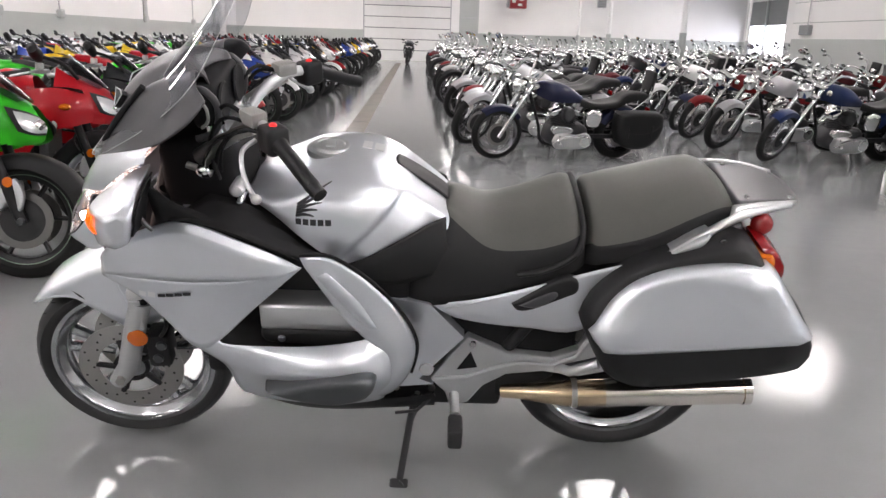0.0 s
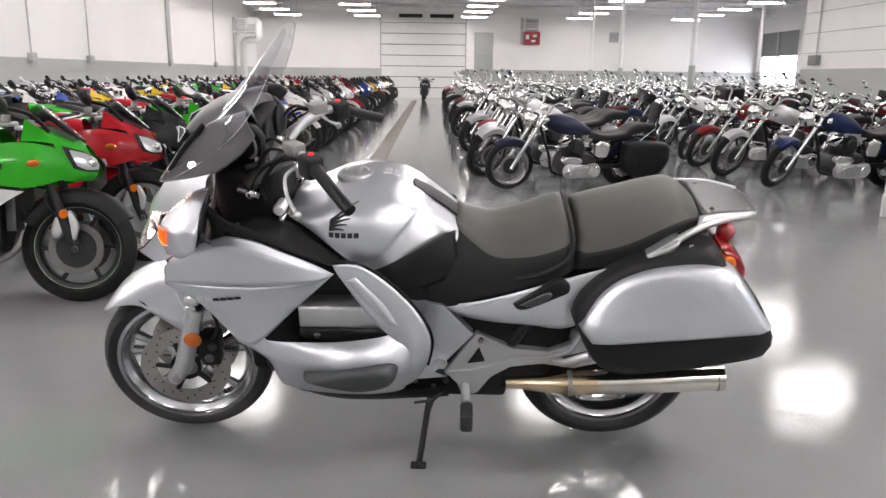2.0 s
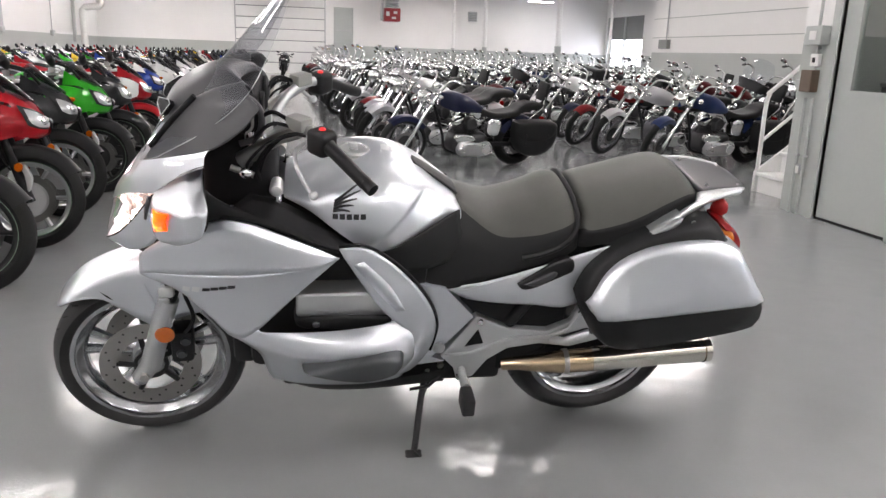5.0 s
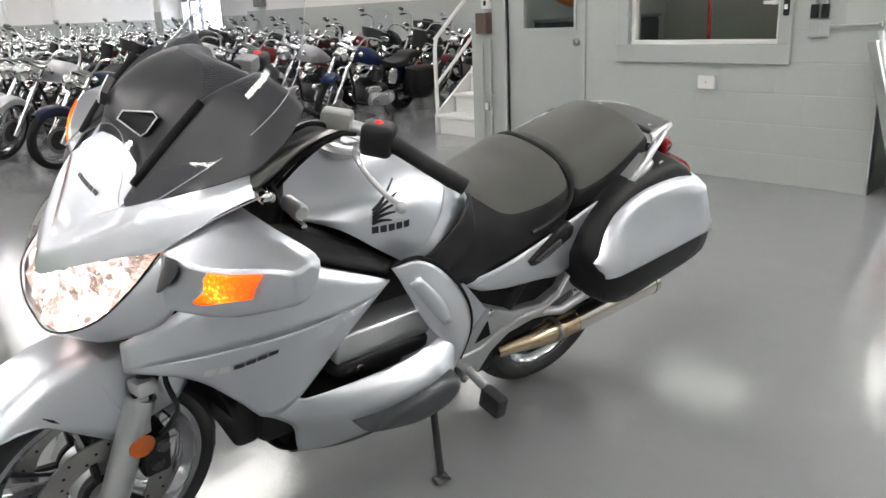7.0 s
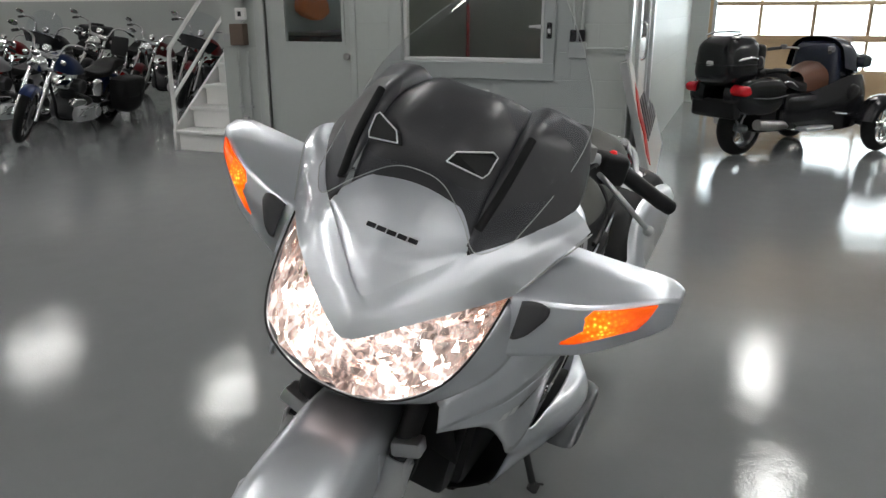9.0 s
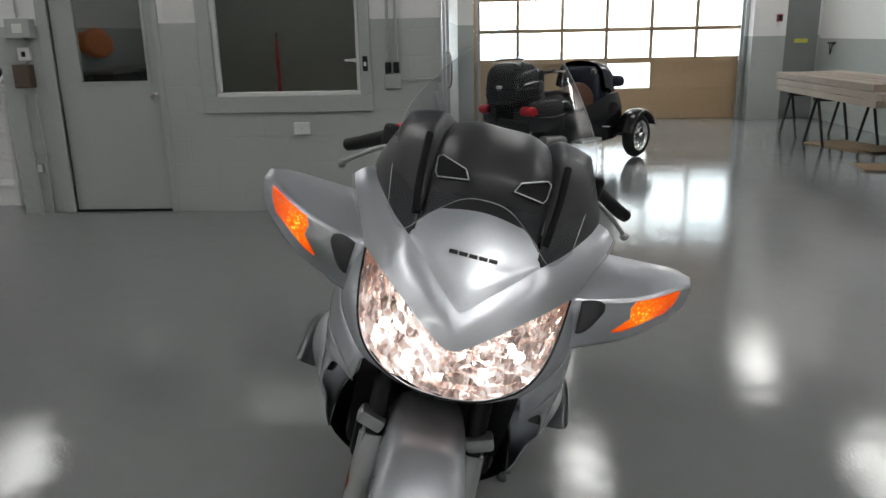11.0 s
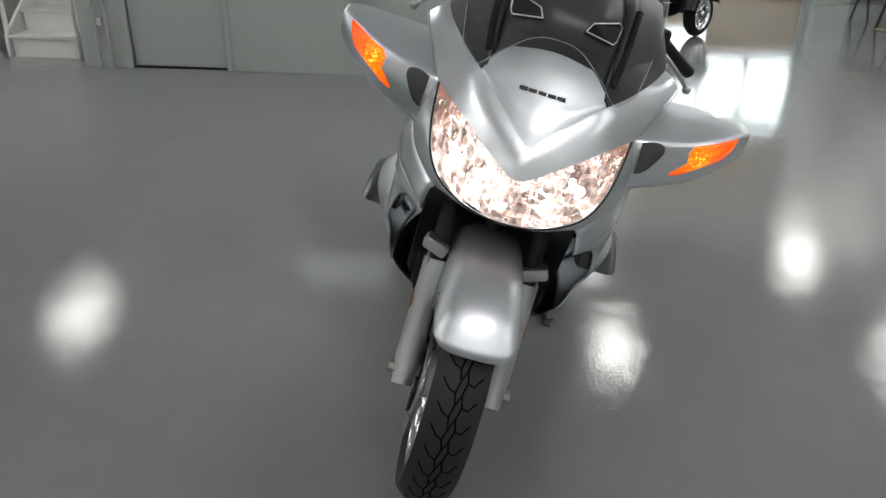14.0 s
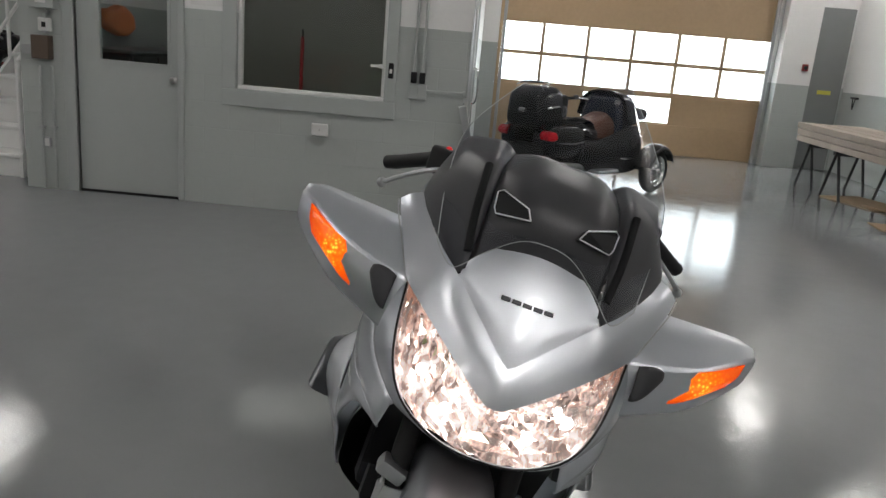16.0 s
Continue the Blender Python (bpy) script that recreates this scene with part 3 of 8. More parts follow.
def painted_glow_reflector():
    """Fluted lamp reflector whose bulb-lit and dark-mirroring facets are painted in as emission."""
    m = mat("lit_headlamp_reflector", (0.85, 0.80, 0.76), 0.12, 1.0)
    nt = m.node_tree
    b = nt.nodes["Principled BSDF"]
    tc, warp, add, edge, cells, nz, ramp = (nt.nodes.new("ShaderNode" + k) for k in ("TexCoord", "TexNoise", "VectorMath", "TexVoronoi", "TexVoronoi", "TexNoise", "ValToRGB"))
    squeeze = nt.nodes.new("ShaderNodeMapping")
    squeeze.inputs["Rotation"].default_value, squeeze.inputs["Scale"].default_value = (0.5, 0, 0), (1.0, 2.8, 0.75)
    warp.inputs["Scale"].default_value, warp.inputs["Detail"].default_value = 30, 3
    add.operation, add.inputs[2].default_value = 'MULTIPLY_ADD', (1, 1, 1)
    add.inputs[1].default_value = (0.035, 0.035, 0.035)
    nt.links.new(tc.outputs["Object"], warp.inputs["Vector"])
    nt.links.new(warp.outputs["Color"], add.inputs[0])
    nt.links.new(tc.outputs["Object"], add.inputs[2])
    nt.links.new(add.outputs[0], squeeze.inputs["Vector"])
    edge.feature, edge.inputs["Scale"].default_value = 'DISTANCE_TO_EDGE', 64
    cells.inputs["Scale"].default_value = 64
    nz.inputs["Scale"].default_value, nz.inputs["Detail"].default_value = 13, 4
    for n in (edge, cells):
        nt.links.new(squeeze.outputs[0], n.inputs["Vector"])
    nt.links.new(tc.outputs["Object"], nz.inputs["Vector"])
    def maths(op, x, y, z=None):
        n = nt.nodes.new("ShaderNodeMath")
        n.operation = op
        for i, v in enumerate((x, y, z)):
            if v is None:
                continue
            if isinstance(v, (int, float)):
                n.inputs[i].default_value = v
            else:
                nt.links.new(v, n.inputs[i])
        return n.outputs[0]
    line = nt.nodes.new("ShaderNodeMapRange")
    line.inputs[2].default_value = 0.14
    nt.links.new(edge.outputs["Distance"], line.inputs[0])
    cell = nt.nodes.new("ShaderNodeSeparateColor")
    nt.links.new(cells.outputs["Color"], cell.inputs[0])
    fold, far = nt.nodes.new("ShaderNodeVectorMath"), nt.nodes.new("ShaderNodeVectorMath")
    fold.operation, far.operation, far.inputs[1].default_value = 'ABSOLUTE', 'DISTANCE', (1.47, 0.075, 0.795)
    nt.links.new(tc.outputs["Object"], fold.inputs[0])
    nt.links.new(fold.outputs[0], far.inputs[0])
    # painted glow fades with distance from the bulbs
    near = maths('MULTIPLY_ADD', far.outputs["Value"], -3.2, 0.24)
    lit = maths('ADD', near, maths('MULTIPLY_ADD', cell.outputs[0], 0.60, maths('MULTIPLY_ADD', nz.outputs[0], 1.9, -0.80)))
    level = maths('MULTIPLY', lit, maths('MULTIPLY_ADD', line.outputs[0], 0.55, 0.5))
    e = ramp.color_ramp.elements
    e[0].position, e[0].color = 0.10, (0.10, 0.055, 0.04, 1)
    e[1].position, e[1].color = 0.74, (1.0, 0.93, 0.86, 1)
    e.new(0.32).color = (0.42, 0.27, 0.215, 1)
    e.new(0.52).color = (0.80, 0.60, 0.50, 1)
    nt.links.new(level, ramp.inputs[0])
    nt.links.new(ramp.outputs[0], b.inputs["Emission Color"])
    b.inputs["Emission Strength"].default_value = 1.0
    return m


SIGNAL, REFLECTOR = lit_signal(), painted_glow_reflector()
BULB = glow("lit_headlamp_bulb", (1.0, 0.94, 0.86), 8.0)

# ---- the silver sport-touring motorcycle ----
# own axes: x ahead along the wheelbase from the rear tyre's contact, y to its left, z up; it leans 15 degrees onto its side stand
LEANED = radians(15)
ca, sa = math.cos(LEANED), math.sin(LEANED)
UX, UY = -0.999218, 0.03954
BIKE = Matrix(((UX, -UY * ca, -UY * sa, 0.411), (UY, UX * ca, UX * sa, 2.905), (0, -sa, ca, 0), (0, 0, 0, 1))) @ Matrix.Translation((0, 0.012, 0))
MID = Vector((0.75, 0, 0.6))


def resample(points, n, smooth=True):
    pts = curve(points, 8) if smooth and len(points) > 2 else [Vector(p) for p in points]
    d = [0.0]
    for a, b in zip(pts, pts[1:]):
        d.append(d[-1] + (b - a).length)
    out, j = [], 0
    for i in range(n + 1):
        s = d[-1] * i / n
        while j < len(d) - 2 and d[j + 1] < s:
            j += 1
        f = (s - d[j]) / max(d[j + 1] - d[j], 1e-9)
        out.append(pts[j].lerp(pts[j + 1], min(max(f, 0), 1)))
    return out


def loft(rails, n=20, m=4, closed=False, bulge=0.0, mid=MID, smooth_across=True, cap=False):
    """A surface over rails, each a smooth line through a few points; m steps from one rail to the next."""
    lines = [resample(r, n) for r in rails]
    rows = []
    for i in range(n + 1):
        col = [ln[i] for ln in lines]
        if closed:
            k = len(col)
            ext = [col[-1]] + col + [col[0], col[1]]
            pts = []
            for j in range(1, k + 1):
                for q in range(m):
                    t = q / m
                    if smooth_across:
                        p0, p1, p2, p3 = ext[j - 1], ext[j], ext[j + 1], ext[(j + 2) % len(ext)]
                        pts.append(0.5 * (2 * p1 + (p2 - p0) * t + (2 * p0 - 5 * p1 + 4 * p2 - p3) * t * t + (3 * p1 - p0 - 3 * p2 + p3) * t ** 3))
                    else:
                        pts.append(ext[j].lerp(ext[j + 1], t))
            rows.append(pts)
        else:
            rows.append(curve(col, m) if smooth_across and len(col) > 2 else [col[0].lerp(col[1], q / m) for q in range(m + 1)] if len(col) == 2 else sum(([a.lerp(b, q / m) for q in range(m)] for a, b in zip(col, col[1:])), []) + [col[-1]])
    w = len(rows[0])
    if bulge:
        nrm = Vector((0, 0, 0))
        for i in range(n):
            for j in range(w - 1):
                nrm += (rows[i + 1][j] - rows[i][j]).cross(rows[i][j + 1] - rows[i][j])
        nrm.normalize()
        c = sum((p for r in rows for p in r), Vector((0, 0, 0))) / (len(rows) * w)
        if nrm.dot(c - mid) < 0:
            nrm = -nrm
        for i in range(n + 1):
            for j in range(w):
                rows[i][j] = rows[i][j] + nrm * bulge * math.sin(math.pi * i / n) * math.sin(math.pi * j / (w - 1))
    bm = bmesh.new()
    vs = [[bm.verts.new(p) for p in r] for r in rows]
    for i in range(n):
        for j in range(w if closed else w - 1):
            a, b, c, d = vs[i][j], vs[i + 1][j], vs[i + 1][(j + 1) % w], vs[i][(j + 1) % w]
            bm.faces.new((a, b, c, d))
    if cap and closed:
        bm.faces.new(vs[0])
        bm.faces.new(vs[-1][::-1])
    bmesh.ops.remove_doubles(bm, verts=bm.verts, dist=1e-5)
    if closed:
        bmesh.ops.recalc_face_normals(bm, faces=bm.faces)
    else:
        face_out(bm, mid)
    return bm


def face_out(bm, mid):
    bm.normal_update()
    if sum(f.normal.dot(f.calc_center_median() - Vector(mid)) * f.calc_area() for f in bm.faces) < 0:
        bmesh.ops.reverse_faces(bm, faces=bm.faces)


def thick(ob, t=0.005, bevel=0.0):
    s = ob.modifiers.new("wall", 'SOLIDIFY')
    s.thickness, s.offset = t, -1
    if bevel:
        round_off(ob, bevel)
    return ob


def round_off(ob, w=0.006, seg=2):
    b = ob.modifiers.new("edge", 'BEVEL')
    b.width, b.segments, b.limit_method, b.angle_limit = w, seg, 'ANGLE', radians(35)
    return ob


def flip(bm):
    """The mirror image on the other side of the bike."""
    b2 = bm.copy()
    for v in b2.verts:
        v.co.y = -v.co.y
    bmesh.ops.reverse_faces(b2, faces=b2.faces)
    return b2


def both(name, bm, material, parent, label="", wall=0.005, bevel=0.0, smooth=True):
    """The same panel on both sides."""
    other = flip(bm)
    made = []
    for b in (bm, other):
        o = part(name, b, material, parent, label, smooth, 50)
        if wall:
            thick(o, wall, bevel)
        elif bevel:
            round_off(o, bevel)
        made.append(o)
    return made


def pillow(outline, v0, v1, tilt=0.0, w0=0.0, levels=((0, 1.0), (0.5, 1.0), (0.78, 0.965), (0.92, 0.89), (0.985, 0.74), (1.0, 0.45))):
    """A closed domed body over a side outline of (x, z), from y = v0 out to v1."""
    pts = resample([(x, 0, z) for x, z in outline] + [(outline[0][0], 0, outline[0][1])], 44)[:-1]
    c = sum(pts, Vector((0, 0, 0))) / len(pts)
    bm = bmesh.new()
    rings = []
    for f, s in levels:
        rings.append([bm.verts.new((c.x + (p.x - c.x) * s, v0 + (v1 - v0) * f - tilt * max(0, p.z - (w0(p.x) if callable(w0) else w0)) * f * 0.5 - tilt * 0.5 * math.sqrt(max(0, p.z - (w0(p.x) if callable(w0) else w0)) ** 2 + 0.0001) * f, c.z + (p.z - c.z) * s)) for p in pts])
    k = len(pts)
    for a, b in zip(rings, rings[1:]):
        for i in range(k):
            bm.faces.new((a[i], a[(i + 1) % k], b[(i + 1) % k], b[i]))
    bm.faces.new(rings[0][::-1])
    bm.faces.new(rings[-1])
    bmesh.ops.recalc_face_normals(bm, faces=bm.faces)
    return bm


def skin(bm):
    """Finds the outer left surface over (x, z)."""
    tree = BVHTree.FromBMesh(bm)
    def at(x, z, lift=0.0):
        hit = tree.ray_cast(Vector((x, 1.0, z)), Vector((0, -1, 0)))[0]
        return Vector((x, (hit.y if hit else 0.25) + lift, z))
    return at


def decal(outline, at, lift=0.0015):
    """A thin flat mark laid on a surface over an (x, z) outline."""
    bm = bmesh.new()
    bm.faces.new([bm.verts.new(at(x, z, lift)) for x, z in outline])
    bm.normal_update()
    for f in bm.faces:
        if f.normal.y < 0:
            f.normal_flip()
    return bm


bike = thing("touring_motorcycle", "silver sport-touring motorcycle with panniers leaning on its side stand, headlamps lit", "motorcycle", m=BIKE)


# --- wheels ---
def wheel(parent, c, r, half, rim_r, treads, spokes=5, discs=True):
    m = Matrix.Translation(c)
    hw = half * 0.72
    rim = [(rim_r + 0.006, -hw), (rim_r + 0.004, -hw - 0.005), (rim_r - 0.008, -hw - 0.004), (rim_r - 0.013, -hw + 0.006), (rim_r - 0.03, -hw + 0.014), (rim_r - 0.04, -hw * 0.35), (rim_r - 0.04, hw * 0.35), (rim_r - 0.03, hw - 0.014), (rim_r - 0.013, hw - 0.006), (rim_r - 0.008, hw + 0.004), (rim_r + 0.004, hw + 0.005), (rim_r + 0.006, hw), (rim_r - 0.01, hw * 0.6), (rim_r - 0.02, 0), (rim_r - 0.01, -hw * 0.6)]
    w = part("wheel", lathe(rim, 64, closed=True), RIM, parent, "polished silver cast alloy rim", True)
    w.matrix_local = m
    prof = [(rim_r, -half * 0.72), (rim_r + 0.016, -half * 0.93)]
    for k in range(13):
        s = -1 + k / 6
        prof.append((r - (r - rim_r - 0.03) * (abs(s) ** 2.6), half * s if abs(s) < 1 else half * s))
    prof += [(rim_r + 0.016, half * 0.93), (rim_r, half * 0.72)]
    part("tyre", lathe(prof, 72, closed=True), RUBBER, w, "black road tyre", True, 60)
    for k in range(spokes):
        a0 = 2 * math.pi * k / spokes + 0.3
        bm = bmesh.new()
        for da in (-0.17, 0.17):
            p, q = [Vector((math.cos(a) * d, 0, math.sin(a) * d)) for a, d in ((a0 + da * 0.3, 0.045), (a0 + da, rim_r - 0.03))]
            join(bm, rod([p, p.lerp(q, 0.5), q], 0.014, 8, radii=[0.02, 0.0125, 0.019]))
        part("spoke", bm, RIM, w, "silver cast double spoke", True)
    part("hub", lathe([(0.02, -half * 0.95), (0.055, -half * 0.9), (0.06, -half * 0.4), (0.06, half * 0.4), (0.055, half * 0.9), (0.02, half * 0.95)], 28), ALLOY, w, "silver wheel hub", True)
    if discs:
        for s in (-1, 1):
            y = s * (half + 0.012)
            d = part("brake_disc", lathe([(0.095, y - 0.0025), (0.15, y - 0.0025), (0.15, y + 0.0025), (0.095, y + 0.0025)], 48, closed=True), STEEL, w, "drilled steel brake disc", True)
            holes = bmesh.new()
            for k in range(30):
                a = 2 * math.pi * k / 30
                rr = (0.108, 0.122, 0.136)[k % 3]
                join(holes, moved(lathe([(0.0036, -0.0032), (0.0036, 0.0032)], 8), Matrix.Translation((rr * math.cos(a), y, rr * math.sin(a)))))
            part("drilled_hole", holes, BLACK_PL, w, "dark drilled holes")
            carrier = lathe([(0.040, y - 0.004), (0.052, y - 0.004), (0.052, y + 0.004), (0.040, y + 0.004)], 24, closed=True)
            for k in range(5):
                a = 2 * math.pi * k / 5
                join(carrier, rod([(0.045 * math.cos(a), y, 0.045 * math.sin(a)), (0.1 * math.cos(a + 0.1), y, 0.1 * math.sin(a + 0.1))], 0.009, 6))
            part("disc_carrier", carrier, BLACK_PL, w)
    # tread grooves: their shade put in as near-black strips laid on the rubber
    g = bmesh.new()
    def prof_r(s):
        return r - (r - rim_r - 0.03) * (abs(s) ** 2.6)
    def strip(line, wid):
        vs = [Vector(((prof_r(s) + 0.0009) * math.cos(a), half * s, (prof_r(s) + 0.0009) * math.sin(a))) for s, a in line]
        for p, q in zip(vs, vs[1:]):
            d = (q - p).normalized()
            across = d.cross(Vector((p.x, 0, p.z)).normalized()).normalized() * wid
            g.faces.new([g.verts.new(x) for x in (p - across - d * wid * 0.5, q - across + d * wid * 0.5, q + across + d * wid * 0.5, p + across - d * wid * 0.5)])
    step = 2 * math.pi / treads
    for k in range(treads):
        a = k * step
        strip([(-0.16, a), (-0.06, a + step * 0.5), (-0.16, a + step)], 0.002)
        strip([(0.10, a), (0.20, a + step * 0.5), (0.10, a + step)], 0.002)
        for lane in ([(-0.06, a + step * 0.5), (0.10, a + step)], [(-0.16, a), (-0.40, a + step * 0.12), (-0.66, a + step * 0.5)], [(0.20, a + step * 0.5), (0.42, a + step * 0.4), (0.68, a + step * 0.8)]):
            strip(lane, 0.0017)
    bmesh.ops.recalc_face_normals(g, faces=g.faces)
    part("tread_groove", g, GROOVE, w, "dark grooves of the tread")
    return w


STEER = Matrix.Translation((1.39, 0, 0)) @ Matrix.Rotation(radians(4), 4, 'Z') @ Matrix.Translation((-1.39, 0, 0))
fork_set = part("steering_stem", rod([(1.36, 0, 0.62), (1.25, 0, 0.98)], 0.025, 12), BLACK_PL, bike)
fork_set.matrix_local = STEER
wheel(fork_set, (1.453, 0, 0.301), 0.287, 0.058, 0.232, 36)
wheel(bike, (0.022, 0, 0.320), 0.302, 0.084, 0.222, 32, 5, False)
for s in (-1, 1):
    leg = part("fork_leg", rod([(1.487, s * 0.107, 0.275), (1.446, s * 0.107, 0.33), (1.405, s * 0.107, 0.47), (1.375, s * 0.107, 0.56)], 0.03, 16, radii=[0.024, 0.031, 0.03, 0.03]), ALLOY, fork_set, "silver fork lower leg", True)
    part("fork_tube", rod([(1.38, s * 0.107, 0.55), (1.25, s * 0.107, 0.9)], 0.0225, 16), BLACK_PL, fork_set, "dark fork upper tube", True)
    part("fork_clamp", moved(box((-0.022, -0.03, -0.016), (0.022, 0.03, 0.016), 0.008, 2), Matrix.Translation((1.376, s * 0.118, 0.594)) @ Matrix.Rotation(s * 0.35, 4, 'X')), ALLOY, fork_set, "silver fork clamp", True)
    part("axle_nut", lathe([(0.014, -0.012), (0.014, 0.012)], 6), STEEL, fork_set).matrix_local = Matrix.Translation((1.465, s * 0.135, 0.305))
    part("axle", rod([(1.453, 0, 0.301), (1.453, s * 0.115, 0.301)], 0.014, 10), STEEL, fork_set)
    part("caliper", box((1.32, s * 0.055 - 0.02, 0.33), (1.385, s * 0.095 + 0.02, 0.44), 0.012, 2), BLACK_PL, fork_set, "black brake caliper", True)
    part("caliper_bracket", prism([(1.33, 0.40), (1.40, 0.47), (1.43, 0.40), (1.36, 0.34)], 'Y', s * 0.095 - 0.006, s * 0.095 + 0.006), BLACK_PL, fork_set)
    for cx, cz in ((1.34, 0.41), (1.355, 0.365)):
        part("caliper_piston", moved(lathe([(0.0, 0.007), (0.013, 0.007), (0.016, 0.0)], 14), Matrix.Translation((cx, s * 0.115, cz)) @ Matrix.Rotation(0 if s > 0 else math.pi, 4, 'X')), GUNMETAL, fork_set, "", True)
    part("caliper_bolt", moved(lathe([(0.0, 0.008), (0.008, 0.008), (0.009, 0.0)], 8), Matrix.Translation((1.382, s * 0.101, 0.43)) @ Matrix.Rotation(0 if s > 0 else math.pi, 4, 'X')), CHROME, fork_set, "", True)
    part("brake_hose", rod(curve([(1.35, s * 0.1, 0.42), (1.31, s * 0.125, 0.5), (1.33, s * 0.12, 0.6), (1.30, s * 0.1, 0.7)]), 0.006, 8), BLACK_PL, fork_set)
    part("fork_reflector", lathe([(0.0, 0.0), (0.024, 0.0), (0.028, 0.002), (0.028, 0.005), (0.02, 0.007), (0.0, 0.0075)], 20), AMBER, fork_set, "round amber reflector", True).matrix_local = Matrix.Translation((1.394, s * 0.1315, 0.452)) @ (Matrix.Rotation(0 if s > 0 else math.pi, 4, 'X'))
    part("guard_strip", box((1.37, s * 0.128 - 0.004, 0.475), (1.402, s * 0.128 + 0.004, 0.575), 0.003), ALLOY, fork_set)

# --- front fender ---
FC = Vector((1.455, 0, 0.304))
def fender():
    rails = []
    for k in range(9):
        s = -1 + k / 4
        line = []
        for a, top, low in ((43, 0.325, 0.305), (58, 0.338, 0.278), (74, 0.350, 0.225), (88, 0.362, 0.175), (102, 0.372, 0.155), (116, 0.372, 0.19), (130, 0.36, 0.25)):
            t = radians(a + 17 * abs(s) ** 3 * max(0, (76 - a) / 33))
            rr = top - (top - low) * abs(s) ** 3
            y = 0.09 * (1 - (1 - abs(s)) ** 2.2) * (1 if s > 0 else -1)
            line.append((FC.x + rr * math.cos(t), y, FC.z + rr * math.sin(t)))
        rails.append(line)
    return loft(rails, 26, 3, mid=FC)


fender_bm = fender()
fender_at = skin(fender_bm)
slot = decal([(1.562, 0.582), (1.545, 0.563), (1.530, 0.553), (1.541, 0.568)], fender_at, 0.002)
thick(part("front_fender", fender_bm, SILVER, fork_set, "silver front fender", True, 70), 0.004)
for b in (slot, flip(slot)):
    part("fender_slot", b, MATTE, fork_set)
for k in (-1, 1):
    part("fender_crease", rod([fender_at(1.44, 0.60, -0.002) * 1, fender_at(1.425, 0.55, -0.001), fender_at(1.405, 0.50, 0.0)] if k > 0 else [Vector((p.x, -p.y, p.z)) for p in (fender_at(1.44, 0.60, -0.002), fender_at(1.425, 0.55, -0.001), fender_at(1.405, 0.50, 0.0))], 0.004, 6), SILVER, fork_set, "", True)

# --- headlamp ---
VEDGE = [(1.506, 0.0, 0.836), (1.500, 0.024, 0.845), (1.470, 0.088, 0.884), (1.418, 0.160, 0.925), (1.354, 0.214, 0.946)]
LOWER = [(1.520, 0.0, 0.748), (1.518, 0.07, 0.756), (1.500, 0.14, 0.785), (1.456, 0.182, 0.822), (1.405, 0.204, 0.880), (1.354, 0.214, 0.946)]
def mirrored(line):
    return [(x, -y, z) for x, y, z in line[::-1]] + line[1:]


def shifted(line, dx, dz=0.0, k=1.0):
    return [(x + dx, y * k, z + dz) for x, y, z in line]


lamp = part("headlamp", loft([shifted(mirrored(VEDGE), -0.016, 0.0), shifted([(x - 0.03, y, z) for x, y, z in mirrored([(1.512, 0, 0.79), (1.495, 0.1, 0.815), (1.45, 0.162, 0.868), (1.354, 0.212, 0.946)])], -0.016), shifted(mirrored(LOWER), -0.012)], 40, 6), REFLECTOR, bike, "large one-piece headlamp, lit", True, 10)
for v in lamp.data.vertices:
    v.co += Vector((noise.random() - 0.5, noise.random() - 0.5, noise.random() - 0.5)) * 0.009
for p in lamp.data.polygons:
    p.use_smooth = False
part("lens", loft([mirrored(VEDGE), mirrored([(1.516, 0, 0.79), (1.500, 0.10, 0.815), (1.457, 0.168, 0.868), (1.354, 0.214, 0.946)]), mirrored(LOWER)], 40, 5), LENS, lamp, "clear headlamp lens", True, 80)
for s in (-1, 1):
    for y, x, z in ((0.075, 1.470, 0.80), (0.135, 1.440, 0.84)):
        b = bmesh.new()
        bmesh.ops.create_icosphere(b, subdivisions=2, radius=0.011)
        part("bulb", moved(b, Matrix.Translation((x + 0.012, s * y, z))), BULB, lamp, "glowing bulb", True)
part("lamp_bezel", rod(curve(mirrored(LOWER), 4), 0.0022, 6), BLACK_PL, lamp, "thin dark seal round the lens", True)

# --- nose and upper fairing ---
# one smooth panel from the screen's foot to the tip, its outer bands running on over the lamp
def upright(lines):
    """Rails from the middle outwards, with their mirror images on the other side."""
    return [[(x, -y, z) for x, y, z in r] for r in lines[:0:-1]] + lines


# a nearly flat panel from the screen's foot to the tip, and a broad band that runs from the tip over the lamp up to the garnish
CREASE = [(1.472, 0.0, 0.904), (1.462, 0.022, 0.918), (1.440, 0.055, 0.944), (1.412, 0.095, 0.975), (1.387, 0.132, 1.004)]
part("nose_cowl", loft(upright([[(1.326, 0.0, 1.080), (1.364, 0.0, 1.040), (1.401, 0.0, 0.996), (1.437, 0.0, 0.949), (1.474, 0.0, 0.888)],
                                [(1.328, 0.045, 1.075), (1.364, 0.046, 1.038), (1.399, 0.046, 0.995), (1.424, 0.045, 0.964), (1.446, 0.053, 0.928)],
                                [(1.340, 0.090, 1.058), (1.364, 0.092, 1.032), (1.390, 0.092, 1.002), (1.405, 0.091, 0.984), (1.414, 0.101, 0.960)],
                                [(1.366, 0.124, 1.028), (1.374, 0.127, 1.018), (1.381, 0.130, 1.011), (1.385, 0.131, 1.007), (1.384, 0.140, 0.996)]]), 28, 7), SILVER, bike, "silver nose cowl below the windscreen", True, 80)
